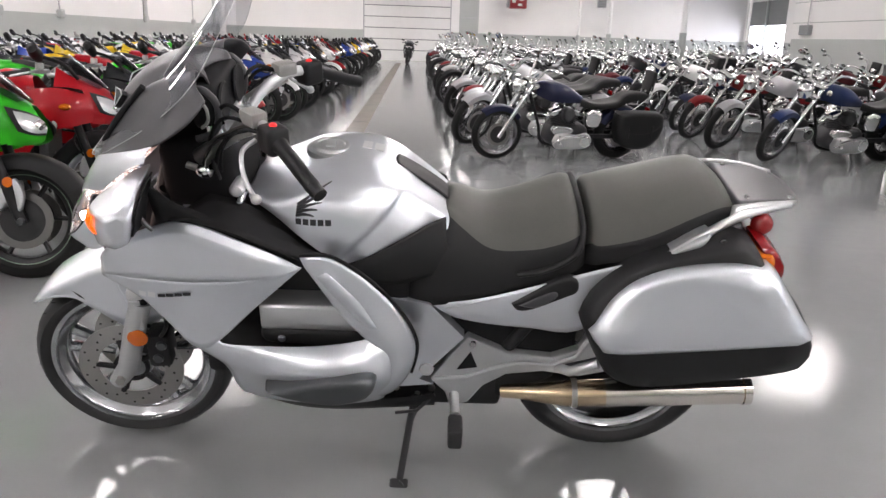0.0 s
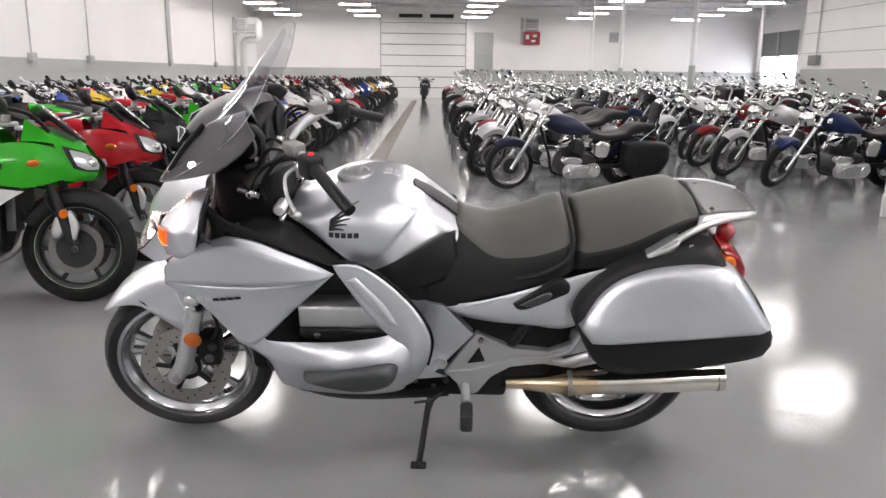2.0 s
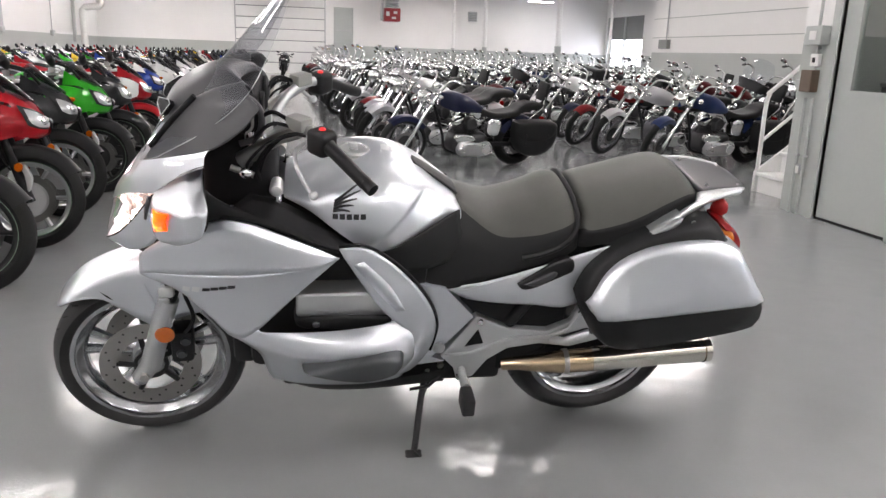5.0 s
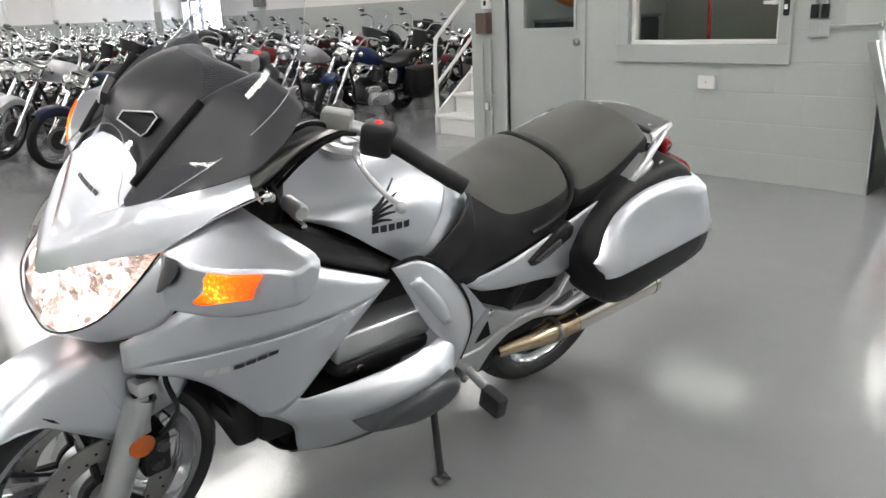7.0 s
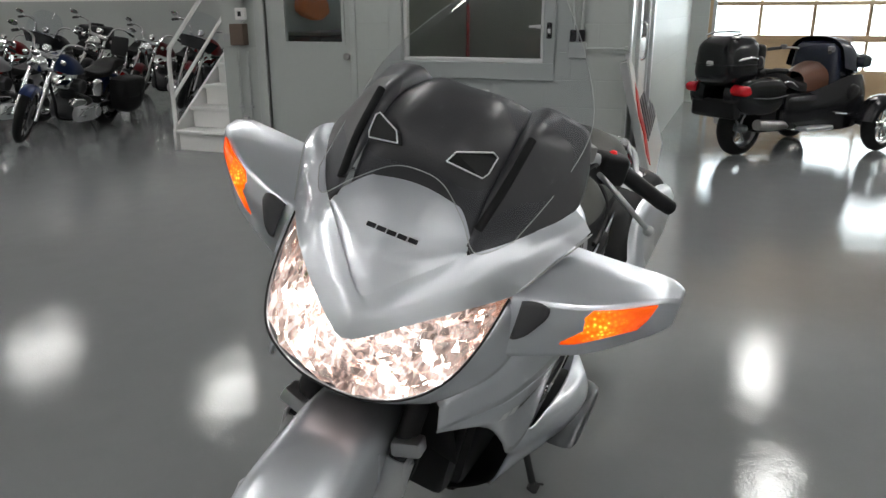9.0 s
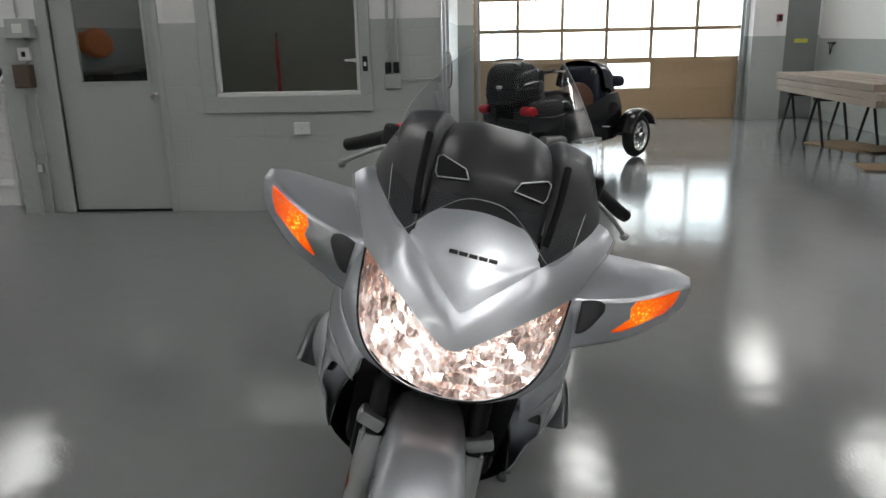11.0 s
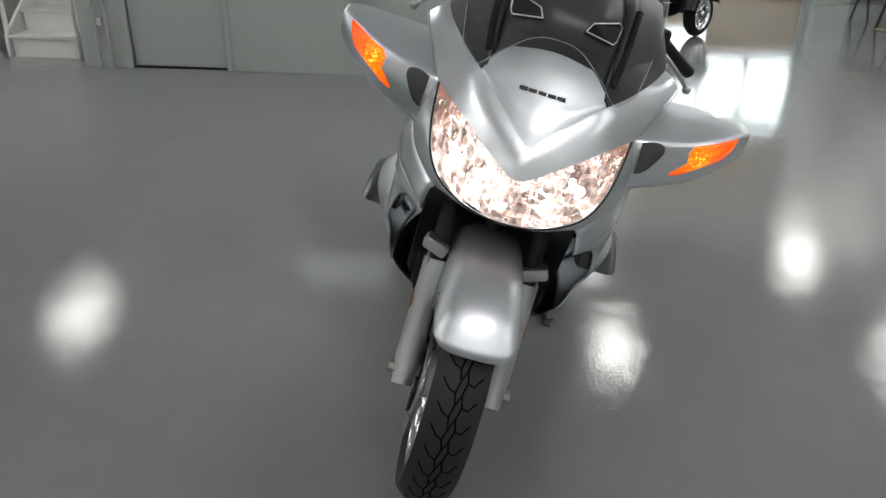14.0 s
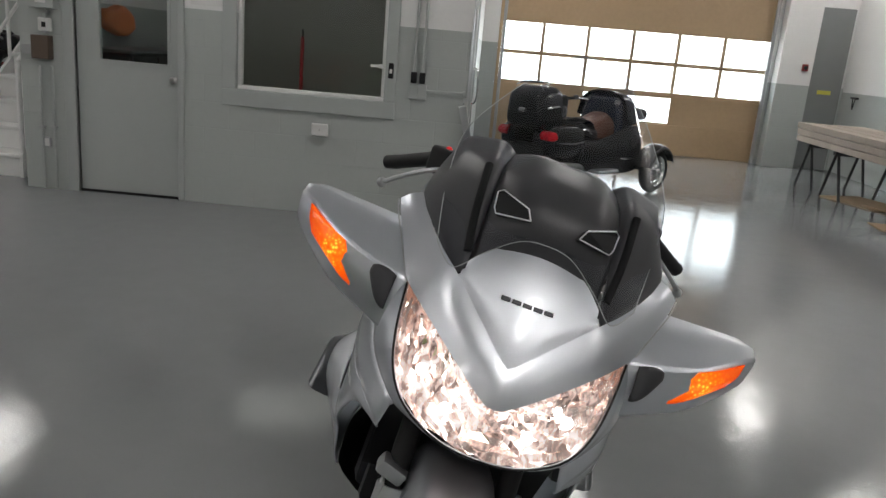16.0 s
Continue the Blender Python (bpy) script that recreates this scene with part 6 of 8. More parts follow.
ow1 = thing("office_window", "large fixed office window with a white inner bead and grey trim", "window", kind="structure")
y0, y1, z0, z1 = WIN
part("glass", box((OX + 0.06, y0 + 0.03, z0 + 0.03), (OX + 0.066, y1 - 0.03, z1 - 0.03)), GLASS, ow1, "clear window pane")
part("bead", boxes(((OX + 0.02, y0, z0), (OX + 0.08, y1, z0 + 0.03)), ((OX + 0.02, y0, z1 - 0.03), (OX + 0.08, y1, z1)), ((OX + 0.02, y0, z0 + 0.03), (OX + 0.08, y0 + 0.03, z1 - 0.03)), ((OX + 0.02, y1 - 0.03, z0 + 0.03), (OX + 0.08, y1, z1 - 0.03)), bevel=0.004), PLASTIC_WHITE, ow1, "white window bead")
part("trim", boxes(((OX - 0.022, y0 - 0.09, z0 - 0.13), (OX - 0.001, y1 + 0.11, z0)), ((OX - 0.022, y0 - 0.09, z0), (OX - 0.001, y0, z1 + 0.1)), ((OX - 0.022, y1, z0), (OX - 0.001, y1 + 0.11, z1 + 0.1)), ((OX - 0.022, y0, z1), (OX - 0.001, y1, z1 + 0.1)), bevel=0.005), GREY_TRIM, ow1, "wide grey window trim")

# inside the office
vest_bm = moved(pillow([(5.27, 1.29), (5.24, 1.40), (5.12, 1.47), (4.98, 1.50), (4.84, 1.46), (4.73, 1.45), (4.70, 1.32), (4.86, 1.25), (5.08, 1.22)], 0, 0.09), Matrix.Translation((0, 6.315, 0)) @ Matrix.Scale(-1, 4, (0, 1, 0)))
bmesh.ops.recalc_face_normals(vest_bm, faces=vest_bm.faces)
tagged(mesh_ob("orange_vest", vest_bm, mat("orange_cloth", (0.75, 0.2, 0.04), 0.8, vary=0.15, vary_scale=12), None, "", True), "bright orange safety vest hung on the office wall", "vest")
oc = thing("office_cabinet", "dark grey steel cabinet in the office below the vest", "cabinet")
part("body", box((4.42, 5.90, 0.012), (5.92, 6.315, 1.09), 0.006), GUNMETAL, oc)
part("top", box((4.40, 5.88, 1.09), (5.94, 6.315, 1.12), 0.006), DARK_GREY, oc)
for x in (4.45, 4.95, 5.45):
    d = part("door", box((x, 5.885, 0.06), (x + 0.46, 5.90, 1.06), 0.004), GUNMETAL, oc)
    part("handle", box((x + 0.40, 5.872, 0.52), (x + 0.415, 5.886, 0.62), 0.003), ALU, d)
rl = thing("red_pole", "red pole leaning in the office behind the window", "pole")
part("shaft", rod([(OX + 0.5, 4.36, 0.012), (OX + 0.46, 4.345, 1.36)], 0.016, 8), RED_PAINT, rl)
part("tip", rod([(OX + 0.46, 4.345, 1.36), (OX + 0.458, 4.344, 1.42)], 0.008, 8), BLACK_PL, rl)
ph = thing("wall_phone", "dark wall phone on the inner office wall", "phone")
part("body", box((OX + 2.94, 3.0 + 0.6, 1.25), (OX + 2.999, 3.0 + 0.72, 1.5), 0.01), BLACK_PL, ph)
part("handset", box((OX + 2.92, 3.62, 1.24), (OX + 2.94, 3.66, 1.5), 0.008), GARNISH, ph)

# unseen ceiling panel, added to brighten the office interior
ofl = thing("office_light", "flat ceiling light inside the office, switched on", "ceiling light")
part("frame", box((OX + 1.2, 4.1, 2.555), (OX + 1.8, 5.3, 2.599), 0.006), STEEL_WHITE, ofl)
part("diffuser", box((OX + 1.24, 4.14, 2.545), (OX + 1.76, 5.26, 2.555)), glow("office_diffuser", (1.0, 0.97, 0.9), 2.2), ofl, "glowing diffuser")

# boxes and conduits on the office front
def wall_box(name, label, y0, y1, z0, z1, d, material, category="electric box"):
    t = thing(name, label, category)
    part("body", box((OX - d, y0, z0), (OX - 0.001, y1, z1), min(0.008, d / 4), 2), material, t)
    return t


mb = wall_box("meter_box", "grey electric meter box with a pale dial", 6.13, 6.33, 1.41, 1.56, 0.09, GREY_TRIM)
part("dial", box((OX - 0.094, 6.19, 1.45), (OX - 0.09, 6.27, 1.52)), PLASTIC_WHITE, mb)
b2 = wall_box("switch_plate", "small white switch plate below the meter box", 6.19, 6.29, 1.24, 1.34, 0.04, PLASTIC_WHITE)
part("rocker", box((OX - 0.046, 6.225, 1.27), (OX - 0.04, 6.255, 1.31)), BLACK_PL, b2)
b3 = wall_box("disconnect_box", "dark brown disconnect box on the office wall", 6.19, 6.33, 1.03, 1.21, 0.08, mat("brown_box_paint", (0.10, 0.07, 0.05), 0.5))
part("side_box", box((OX - 0.05, 6.33, 1.06), (OX - 0.002, 6.42, 1.13), 0.005), GALV, b3)
ol = wall_box("wall_outlet", "grey power outlet low on the office wall", 6.235, 6.29, 0.34, 0.42, 0.03, GALV, "outlet")
part("face", box((OX - 0.034, 6.245, 0.35), (OX - 0.03, 6.28, 0.41)), PLASTIC_WHITE, ol)
for y, za, zb in ((6.20, 0.98, 0.0), (6.30, 0.98, 0.0), (6.24, 1.24, 1.21), (6.23, 1.41, 1.34), (6.25, 1.56, CZ)):
    cn = thing("conduit", "thin grey conduit on the office wall", "conduit", "office conduits")
    part("pipe", rod([(OX - 0.025, y, zb), (OX - 0.025, y, za)], 0.013, 8), GREY_TRIM, cn)
    part("clip", box((OX - 0.04, y - 0.02, (za + zb) / 2), (OX - 0.002, y + 0.02, (za + zb) / 2 + 0.02), 0.003), GALV, cn)
jb = wall_box("junction_box", "small grey junction box below the window", 4.005, 4.135, 0.625, 0.72, 0.035, PLASTIC_WHITE)
part("cover_screw", moved(lathe([(0.0, 0.003), (0.006, 0.002)], 8, 'X'), Matrix.Translation((OX - 0.04, 4.07, 0.672))), STEEL, jb)
sw = wall_box("door_button", "black door control button beside the window", 3.52, 3.56, 1.11, 1.225, 0.03, BLACK_PL, "switch")
part("button", box((OX - 0.036, 3.53, 1.15), (OX - 0.03, 3.55, 1.18)), PLASTIC_WHITE, sw)
lt = wall_box("window_latch", "white latch at the edge of the window", 3.60, 3.70, 1.185, 1.205, 0.02, PLASTIC_WHITE, "latch")
part("tab", box((OX - 0.03, 3.6, 1.18), (OX - 0.02, 3.64, 1.21), 0.003), PLASTIC_WHITE, lt)
for y, z0 in ((3.36, 1.09), (3.295, 1.09)):
    s2 = wall_box("light_switch", "dark switch in a grey wall plate", y - 0.02, y + 0.025, z0, z0 + 0.085, 0.03, BLACK_PL, "switch")
    part("plate", box((OX - 0.02, y - 0.035, z0 - 0.12), (OX - 0.002, y + 0.035, z0 - 0.005), 0.004), GREY_TRIM, s2)
    part("drop", rod([(OX - 0.02, y, z0 + 0.085), (OX - 0.02, y, CZ)], 0.011, 8), GREY_TRIM, s2)
rn = thing("cable_run", "thin grey cable run along the office wall", "conduit", "office conduits")
part("pipe", rod([(OX - 0.02, 3.26, 1.04), (OX - 0.02, OY0 + 0.02, 1.045)], 0.009, 8), GREY_TRIM, rn)
part("end_cap", box((OX - 0.035, OY0 + 0.005, 1.03), (OX - 0.002, OY0 + 0.03, 1.06), 0.003), GREY_TRIM, rn)
np_ = thing("notice_sheet", "blank white paper notice taped to the office wall", "notice")
part("sheet", box((OX - 0.006, 4.81, 1.53), (OX - 0.002, 5.1, 1.9)), PLASTIC_WHITE, np_)
part("tape", box((OX - 0.008, 4.93, 1.88), (OX - 0.0062, 4.99, 1.91)), GALV, np_)

# aluminium glazed door in the south face of the office
ad = thing("aluminium_door", "silver aluminium glazed door in the office side wall", "door", kind="structure")
ax0, ax1 = OX + 0.34, OX + 1.3
part("jamb", boxes(((ax0, OY0 - 0.03, 0), (ax0 + 0.06, OY0 + 0.1, 2.1)), ((ax1 - 0.06, OY0 - 0.03, 0), (ax1, OY0 + 0.1, 2.1)), ((ax0 + 0.06, OY0 - 0.03, 2.04), (ax1 - 0.06, OY0 + 0.1, 2.1)), bevel=0.006), ALU, ad, "aluminium door jamb")
part("stile", boxes(((ax0 + 0.06, OY0, 0.02), (ax0 + 0.16, OY0 + 0.045, 2.03)), ((ax1 - 0.16, OY0, 0.02), (ax1 - 0.06, OY0 + 0.045, 2.03)), bevel=0.008), ALU, ad)
part("rail", boxes(((ax0 + 0.16, OY0, 0.02), (ax1 - 0.16, OY0 + 0.045, 0.2)), ((ax0 + 0.16, OY0, 0.98), (ax1 - 0.16, OY0 + 0.045, 1.1)), ((ax0 + 0.16, OY0, 1.9), (ax1 - 0.16, OY0 + 0.045, 2.03)), bevel=0.008), ALU, ad)
part("lower_panel", box((ax0 + 0.16, OY0 + 0.01, 0.2), (ax1 - 0.16, OY0 + 0.03, 0.98)), ALU, ad)
part("glass", box((ax0 + 0.16, OY0 + 0.02, 1.1), (ax1 - 0.16, OY0 + 0.026, 1.9)), GLASS, ad)
part("pull_handle", rod(curve([(ax0 + 0.11, OY0, 0.95), (ax0 + 0.11, OY0 - 0.06, 0.97), (ax0 + 0.11, OY0 - 0.06, 1.2), (ax0 + 0.11, OY0, 1.22)]), 0.011, 8), CHROME, ad, "chrome pull handle", True)
part("corner_post", box((OX - 0.012, OY0 - 0.012, 0), (OX + 0.06, OY0 - 0.001, 2.1)), ALU, ad)

# leaning sign panels: plain shapes only
sg = thing("sign_panel", "white sign panel with red mark and dark bars, leaning", "sign")
SG = Matrix.Translation((3.62, 2.70, 0.0)) @ Matrix.Rotation(radians(4), 4, 'Z') @ Matrix.Rotation(radians(-15), 4, 'X')
sg.matrix_world = SG
part("panel", box((0, 0, 0.005), (2.3, 0.035, 0.98), 0.006), PLASTIC_WHITE, sg)
part("edge_frame", boxes(((-0.012, -0.008, 0.0), (0, 0.045, 0.99)), ((0, -0.008, 0.98), (2.3, 0.045, 0.99)), ((2.3, -0.008, 0), (2.312, 0.045, 0.99))), ALU, sg)
part("red_mark", prism([(0.12, 0.58), (0.34, 0.82), (0.44, 0.72), (0.33, 0.60), (0.46, 0.44), (0.25, 0.18), (0.12, 0.30), (0.25, 0.42)], 'Y', -0.010, -0.002), mat("red_sign_paint", (0.62, 0.03, 0.02), 0.4), sg, "red angular mark")
for k in range(6):
    part("dark_bar", box((0.56 + 0.27 * k, -0.008, 0.32), (0.56 + 0.27 * k + 0.2, -0.002, 0.66), 0.001), mat("dark_sign_paint", (0.03, 0.035, 0.06), 0.3), sg, "dark plain bar")
s2 = thing("spare_panel", "second white panel stacked behind the sign", "panel")
s2.matrix_world = Matrix.Translation((3.68, 2.752, 0.0)) @ Matrix.Rotation(radians(4), 4, 'Z') @ Matrix.Rotation(radians(-11), 4, 'X')
part("sheet", box((0, 0, 0.004), (2.2, 0.02, 1.02), 0.004), PLASTIC_WHITE, s2)
part("edge_strip", box((0, -0.004, 1.0), (2.2, 0.024, 1.03)), ALU, s2)

# ---- stairs beside the office ----
st = thing("staircase", "white painted steel stairs with pipe handrails", "stairs")
SX, SYA, SYB, RUN, RISE = 4.03, 6.70, 7.32, 0.235, 0.198
for i in range(11):
    part("step", box((SX + RUN * i - 0.025, SYA, RISE * (i + 1) - 0.035), (SX + RUN * (i + 1), SYB, RISE * (i + 1)), 0.006), STEEL_WHITE, st)
    part("riser", box((SX + RUN * i, SYA + 0.02, RISE * i), (SX + RUN * i + 0.012, SYB - 0.02, RISE * (i + 1) - 0.035)), WHITE_WALL, st)
for y in (SYA - 0.03, SYB):
    part("stringer", prism([(SX - 0.03, 0.0), (SX - 0.03, 0.2), (SX + RUN * 11, RISE * 11 + 0.03), (SX + RUN * 11, RISE * 11 - 0.26), (SX + 0.25, 0.0)], 'Y', y, y + 0.03), STEEL_WHITE, st)
for y in (SYB + 0.015, SYA - 0.015):
    part("handrail", rod(curve([(SX, y, 0.02), (SX, y, 0.5), (SX, y, 0.84), (SX + 0.03, y, 0.97), (SX + 0.12, y, 1.06), (SX + 1.3, y, 1.06 + 1.18 * RISE / RUN), (SX + 2.5, y, 1.06 + 2.38 * RISE / RUN)], 5), 0.021, 10), STEEL_WHITE, st, "white pipe handrail", True)
    part("mid_rail", rod([(SX, y, 0.5), (SX + 2.5, y, 0.5 + 2.5 * RISE / RUN)], 0.017, 8), STEEL_WHITE, st, "white pipe mid rail", True)
for i in (4, 8):
    part("baluster", rod([(SX + RUN * i, SYB + 0.015, RISE * i), (SX + RUN * i, SYB + 0.015, RISE * i + 0.96)], 0.017, 8), STEEL_WHITE, st)
part("landing", box((SX + RUN * 11, SYA - 0.03, RISE * 11 - 0.08), (SX + RUN * 11 + 1.5, SYB + 0.03, RISE * 11 - 0.02)), STEEL_WHITE, st)
for x in (SX + RUN * 11 + 0.1, SX + RUN * 11 + 1.4):
    part("landing_post", box((x, SYB - 0.06, 0), (x + 0.06, SYB, RISE * 11 - 0.08)), STEEL_WHITE, st)

# ---- lumber on trestles, cardboard ----
for k, (x, y) in enumerate(((7.78, -1.66), (7.0, -1.66))):
    tr = thing("trestle", "black steel sawhorse trestle", "trestle", "lumber trestles")
    part("beam", box((x - 0.04, y - 0.42, 0.52), (x + 0.04, y + 0.32, 0.585), 0.006), BLACK_STEEL, tr)
    for sx in (-1, 1):
        for yy in (y - 0.36, y + 0.28):
            part("leg", rod([(x + sx * 0.03, yy, 0.53), (x + sx * 0.22, yy + 0.02 * sx, 0.0)], 0.018, 6), BLACK_STEEL, tr)
random.seed(5)
for r in range(3):
    for c in range(4):
        x0 = 5.35 + random.uniform(-0.15, 0.1)
        x1 = 8.05 - random.uniform(0, 0.12)
        ya = -2.12 + c * 0.225
        tagged(mesh_ob("plank", box((x0, ya + random.uniform(0, 0.015), 0.587 + r * 0.078), (x1, ya + 0.205, 0.587 + r * 0.078 + 0.072), 0.004), LUMBER), "weathered reddish-grey plank stacked on the trestles", "plank", "stacked planks")
cbd = thing("cardboard_sheet", "flattened brown cardboard lying on the floor", "cardboard")
part("sheet", moved(box((-0.42, -0.3, 0.002), (0.42, 0.3, 0.014)), pose(6.85, -1.75, 0, 0, 0, 20)), CARDBOARD, cbd)
part("flap", moved(box((-0.2, -0.3, 0.002), (0.2, 0.3, 0.010)), pose(6.5, -1.95, 0.014, 0, 0, 14)), CARDBOARD, cbd)
cb2 = thing("cardboard_sheet", "smaller brown cardboard piece on the floor", "cardboard")
part("sheet", moved(box((-0.2, -0.3, 0.002), (0.2, 0.3, 0.012)), pose(5.35, -1.45, 0, 0, 0, -8)), CARDBOARD, cb2)
part("flap", moved(box((-0.06, -0.3, 0.0), (0.06, 0.3, 0.006)), pose(5.16, -1.42, 0.012, 0, 0, -8)), CARDBOARD, cb2)
bw = thing("wall_bracket", "dark brackets and cord on the grey corner wall", "bracket")
part("bar", box((EX - 0.58, SY + 0.002, 1.12), (EX - 0.40, SY + 0.05, 1.15), 0.006), BLACK_STEEL, bw)
part("cord", rod(curve([(EX - 0.55, SY + 0.04, 1.125), (EX - 0.52, SY + 0.045, 0.98), (EX - 0.49, SY + 0.04, 1.02), (EX - 0.47, SY + 0.04, 1.125)]), 0.008, 6), BLACK_PL, bw)
ob_ = thing("opener_box", "small red alarm box on the pilaster", "alarm box")
part("body", box((EX - 0.27, -1.92, 1.46), (EX - 0.221, -1.84, 1.56), 0.006), RED_PAINT, ob_)
part("cover", box((EX - 0.276, -1.905, 1.48), (EX - 0.27, -1.855, 1.54)), BLACK_PL, ob_)

# floor drain along the aisle
dr = thing("floor_drain", "long brownish steel floor drain down the aisle", "drain", kind="structure")
DRAIN = mat("stained_steel_grate", (0.15, 0.13, 0.105), 0.45, 0.2, vary=0.3, vary_scale=3, grain=0.15, grain_scale=20)
for k in range(11):
    part("grate", box((-1.10, 6.3 + 2.9 * k + 0.02, -0.02), (-0.90, 6.3 + 2.9 * (k + 1) - 0.02, 0.003)), DRAIN, dr)
    part("joint", box((-1.10, 6.3 + 2.9 * k - 0.03, -0.02), (-0.90, 6.3 + 2.9 * k + 0.02, 0.004)), BLACK_STEEL, dr)
for x in (-1.125, -0.90):
    part("edge_angle", box((x, 6.3, -0.02), (x + 0.025, 38.2, 0.004)), DRAIN, dr)

# ---- the parked motorcycles ----
def paint(name, color, metal=0.0):
    return mat(name, color, 0.4, metal, coat=0.4, spec=0.2, vary=0.05, vary_scale=6)


SPORT_PAINTS = [("bright green", paint("green_paint", (0.012, 0.33, 0.006))), ("red", paint("red_paint", (0.34, 0.002, 0.008))), ("black", paint("black_paint", (0.012, 0.012, 0.014))),
                ("blue", paint("blue_paint", (0.015, 0.05, 0.30))), ("white", paint("white_paint", (0.7, 0.7, 0.7))), ("yellow", paint("yellow_paint", (0.65, 0.42, 0.01))),
                ("silver", paint("silver_paint", (0.5, 0.5, 0.52), 0.7)), ("orange", paint("orange_paint", (0.6, 0.15, 0.01)))]
CRUISER_PAINTS = [("dark navy", paint("navy_paint", (0.008, 0.011, 0.036))), ("black", SPORT_PAINTS[2][1]), ("dark red", paint("dark_red_paint", (0.16, 0.008, 0.01))), ("silver", SPORT_PAINTS[6][1]),
                  ("blue", paint("deep_blue_paint", (0.008, 0.02, 0.075))), ("maroon", paint("maroon_paint", (0.09, 0.012, 0.015))), ("white", SPORT_PAINTS[4][1])]
WIRE = mat("dull_chrome_wheel", (0.26, 0.26, 0.27), 0.2, 1.0, vary=0.1, vary_scale=9)
FENDER = mat("black_fender_plastic", (0.008, 0.008, 0.009), 0.5, spec=0.3, vary=0.1, vary_scale=9)
DISC = mat("worn_brake_disc", (0.20, 0.195, 0.19), 0.35, 1.0, vary=0.1, vary_scale=20)
RIM_LINE = mat("pale_rim_line", (0.16, 0.24, 0.17), 0.4, vary=0.3, vary_scale=30)
RIM_DARK = mat("dark_rim", (0.022, 0.022, 0.023), 0.35, 0.3, vary=0.1, vary_scale=9)
OLD_RUBBER = mat("parked_tyre_rubber", (0.014, 0.014, 0.014), 0.75, spec=0.25, vary=0.2, vary_scale=10, grain=0.1, grain_scale=90)
LEATHER = mat("black_leather", (0.009, 0.009, 0.0095), 0.55, spec=0.3, vary=0.2, vary_scale=9)
SMOKE = clear("smoked_screen", (0.30, 0.30, 0.33), 0.02, 1.5)
LAMP_GLASS = mat("lamp_glass", (0.75, 0.76, 0.78), 0.08, 0.6)
ENGINE_GREY = mat("engine_grey", (0.06, 0.06, 0.063), 0.4, 0.6, vary=0.1, vary_scale=10)


def simple_wheel(r, half, rim, rim_mat, parent, at, spokes, detail=36, discs=False, stripe=None):
    m = Matrix.Translation(at)
    w = part("wheel", moved(lathe([(rim - 0.028, -half * 0.35), (rim - 0.012, -half * 0.66), (rim + 0.004, -half * 0.74), (rim + 0.004, half * 0.74), (rim - 0.012, half * 0.66), (rim - 0.028, half * 0.35)], detail, closed=True), m), rim_mat, parent, "", True)
    prof = [(rim, -half * 0.75)] + [(r - (r - rim - 0.02) * abs(s) ** 2.4, half * s) for s in (-1, -0.75, -0.4, 0, 0.4, 0.75, 1)] + [(rim, half * 0.75)]
    part("tyre", moved(lathe(prof, detail, closed=True), m), OLD_RUBBER, w, "", True, 60)
    bm = bmesh.new()
    for k in range(spokes):
        a = 2 * math.pi * k / spokes
        if spokes < 10:
            join(bm, rod([(0.035 * math.cos(a), 0, 0.035 * math.sin(a)), (0.5 * rim * math.cos(a + 0.05), 0, 0.5 * rim * math.sin(a + 0.05)), ((rim - 0.018) * math.cos(a), 0, (rim - 0.018) * math.sin(a))], 0.012, 6, False, [0.02, 0.011, 0.015]))
        else:
            join(bm, rod([(0.03 * math.cos(a), 0.02 * (k % 2 * 2 - 1), 0.03 * math.sin(a)), ((rim - 0.015) * math.cos(a + 0.2 * (k % 4 - 1.5)), 0, (rim - 0.015) * math.sin(a + 0.2 * (k % 4 - 1.5)))], 0.0028, 4, False))
    join(bm, lathe([(0.025, -half), (0.045, -half * 0.8), (0.045, half * 0.8), (0.025, half)], 14))
    part("spokes", moved(bm, m), rim_mat, w)
    for y in ((half + 0.012, -half - 0.012) if discs else (half + 0.012,)):
        d = part("brake_disc", moved(lathe([(0.105, y - 0.002), (0.142, y - 0.002), (0.142, y + 0.002), (0.105, y + 0.002)], 28, closed=True), m), DISC, w, "steel brake disc", True)
        part("disc_carrier", moved(lathe([(0.02, y * 1.1), (0.05, y * 1.08), (0.106, y + 0.001), (0.106, y - 0.001), (0.05, y), (0.02, y)], 20, closed=True), m), RIM_DARK, w, "", True)
    if stripe:
        for y in (-half * 0.74, half * 0.74):
            ring = lathe([(rim - 0.002, y * 1.03), (rim + 0.002, y * 1.05), (rim + 0.001, y * 1.08)], detail, closed=True)
            part("rim_stripe", moved(ring, m), stripe, w, "thin pale stripe round the rim")
    return w


def symmetric(right_rails, n=14, m=3, mid=(0.6, 0, 0.5)):
    """A body over rails given for the left side from the foot up to the crown, mirrored."""
    return loft(right_rails + [[(x, -y, z) for x, y, z in r] for r in right_rails[-2::-1]], n, m, mid=mid)


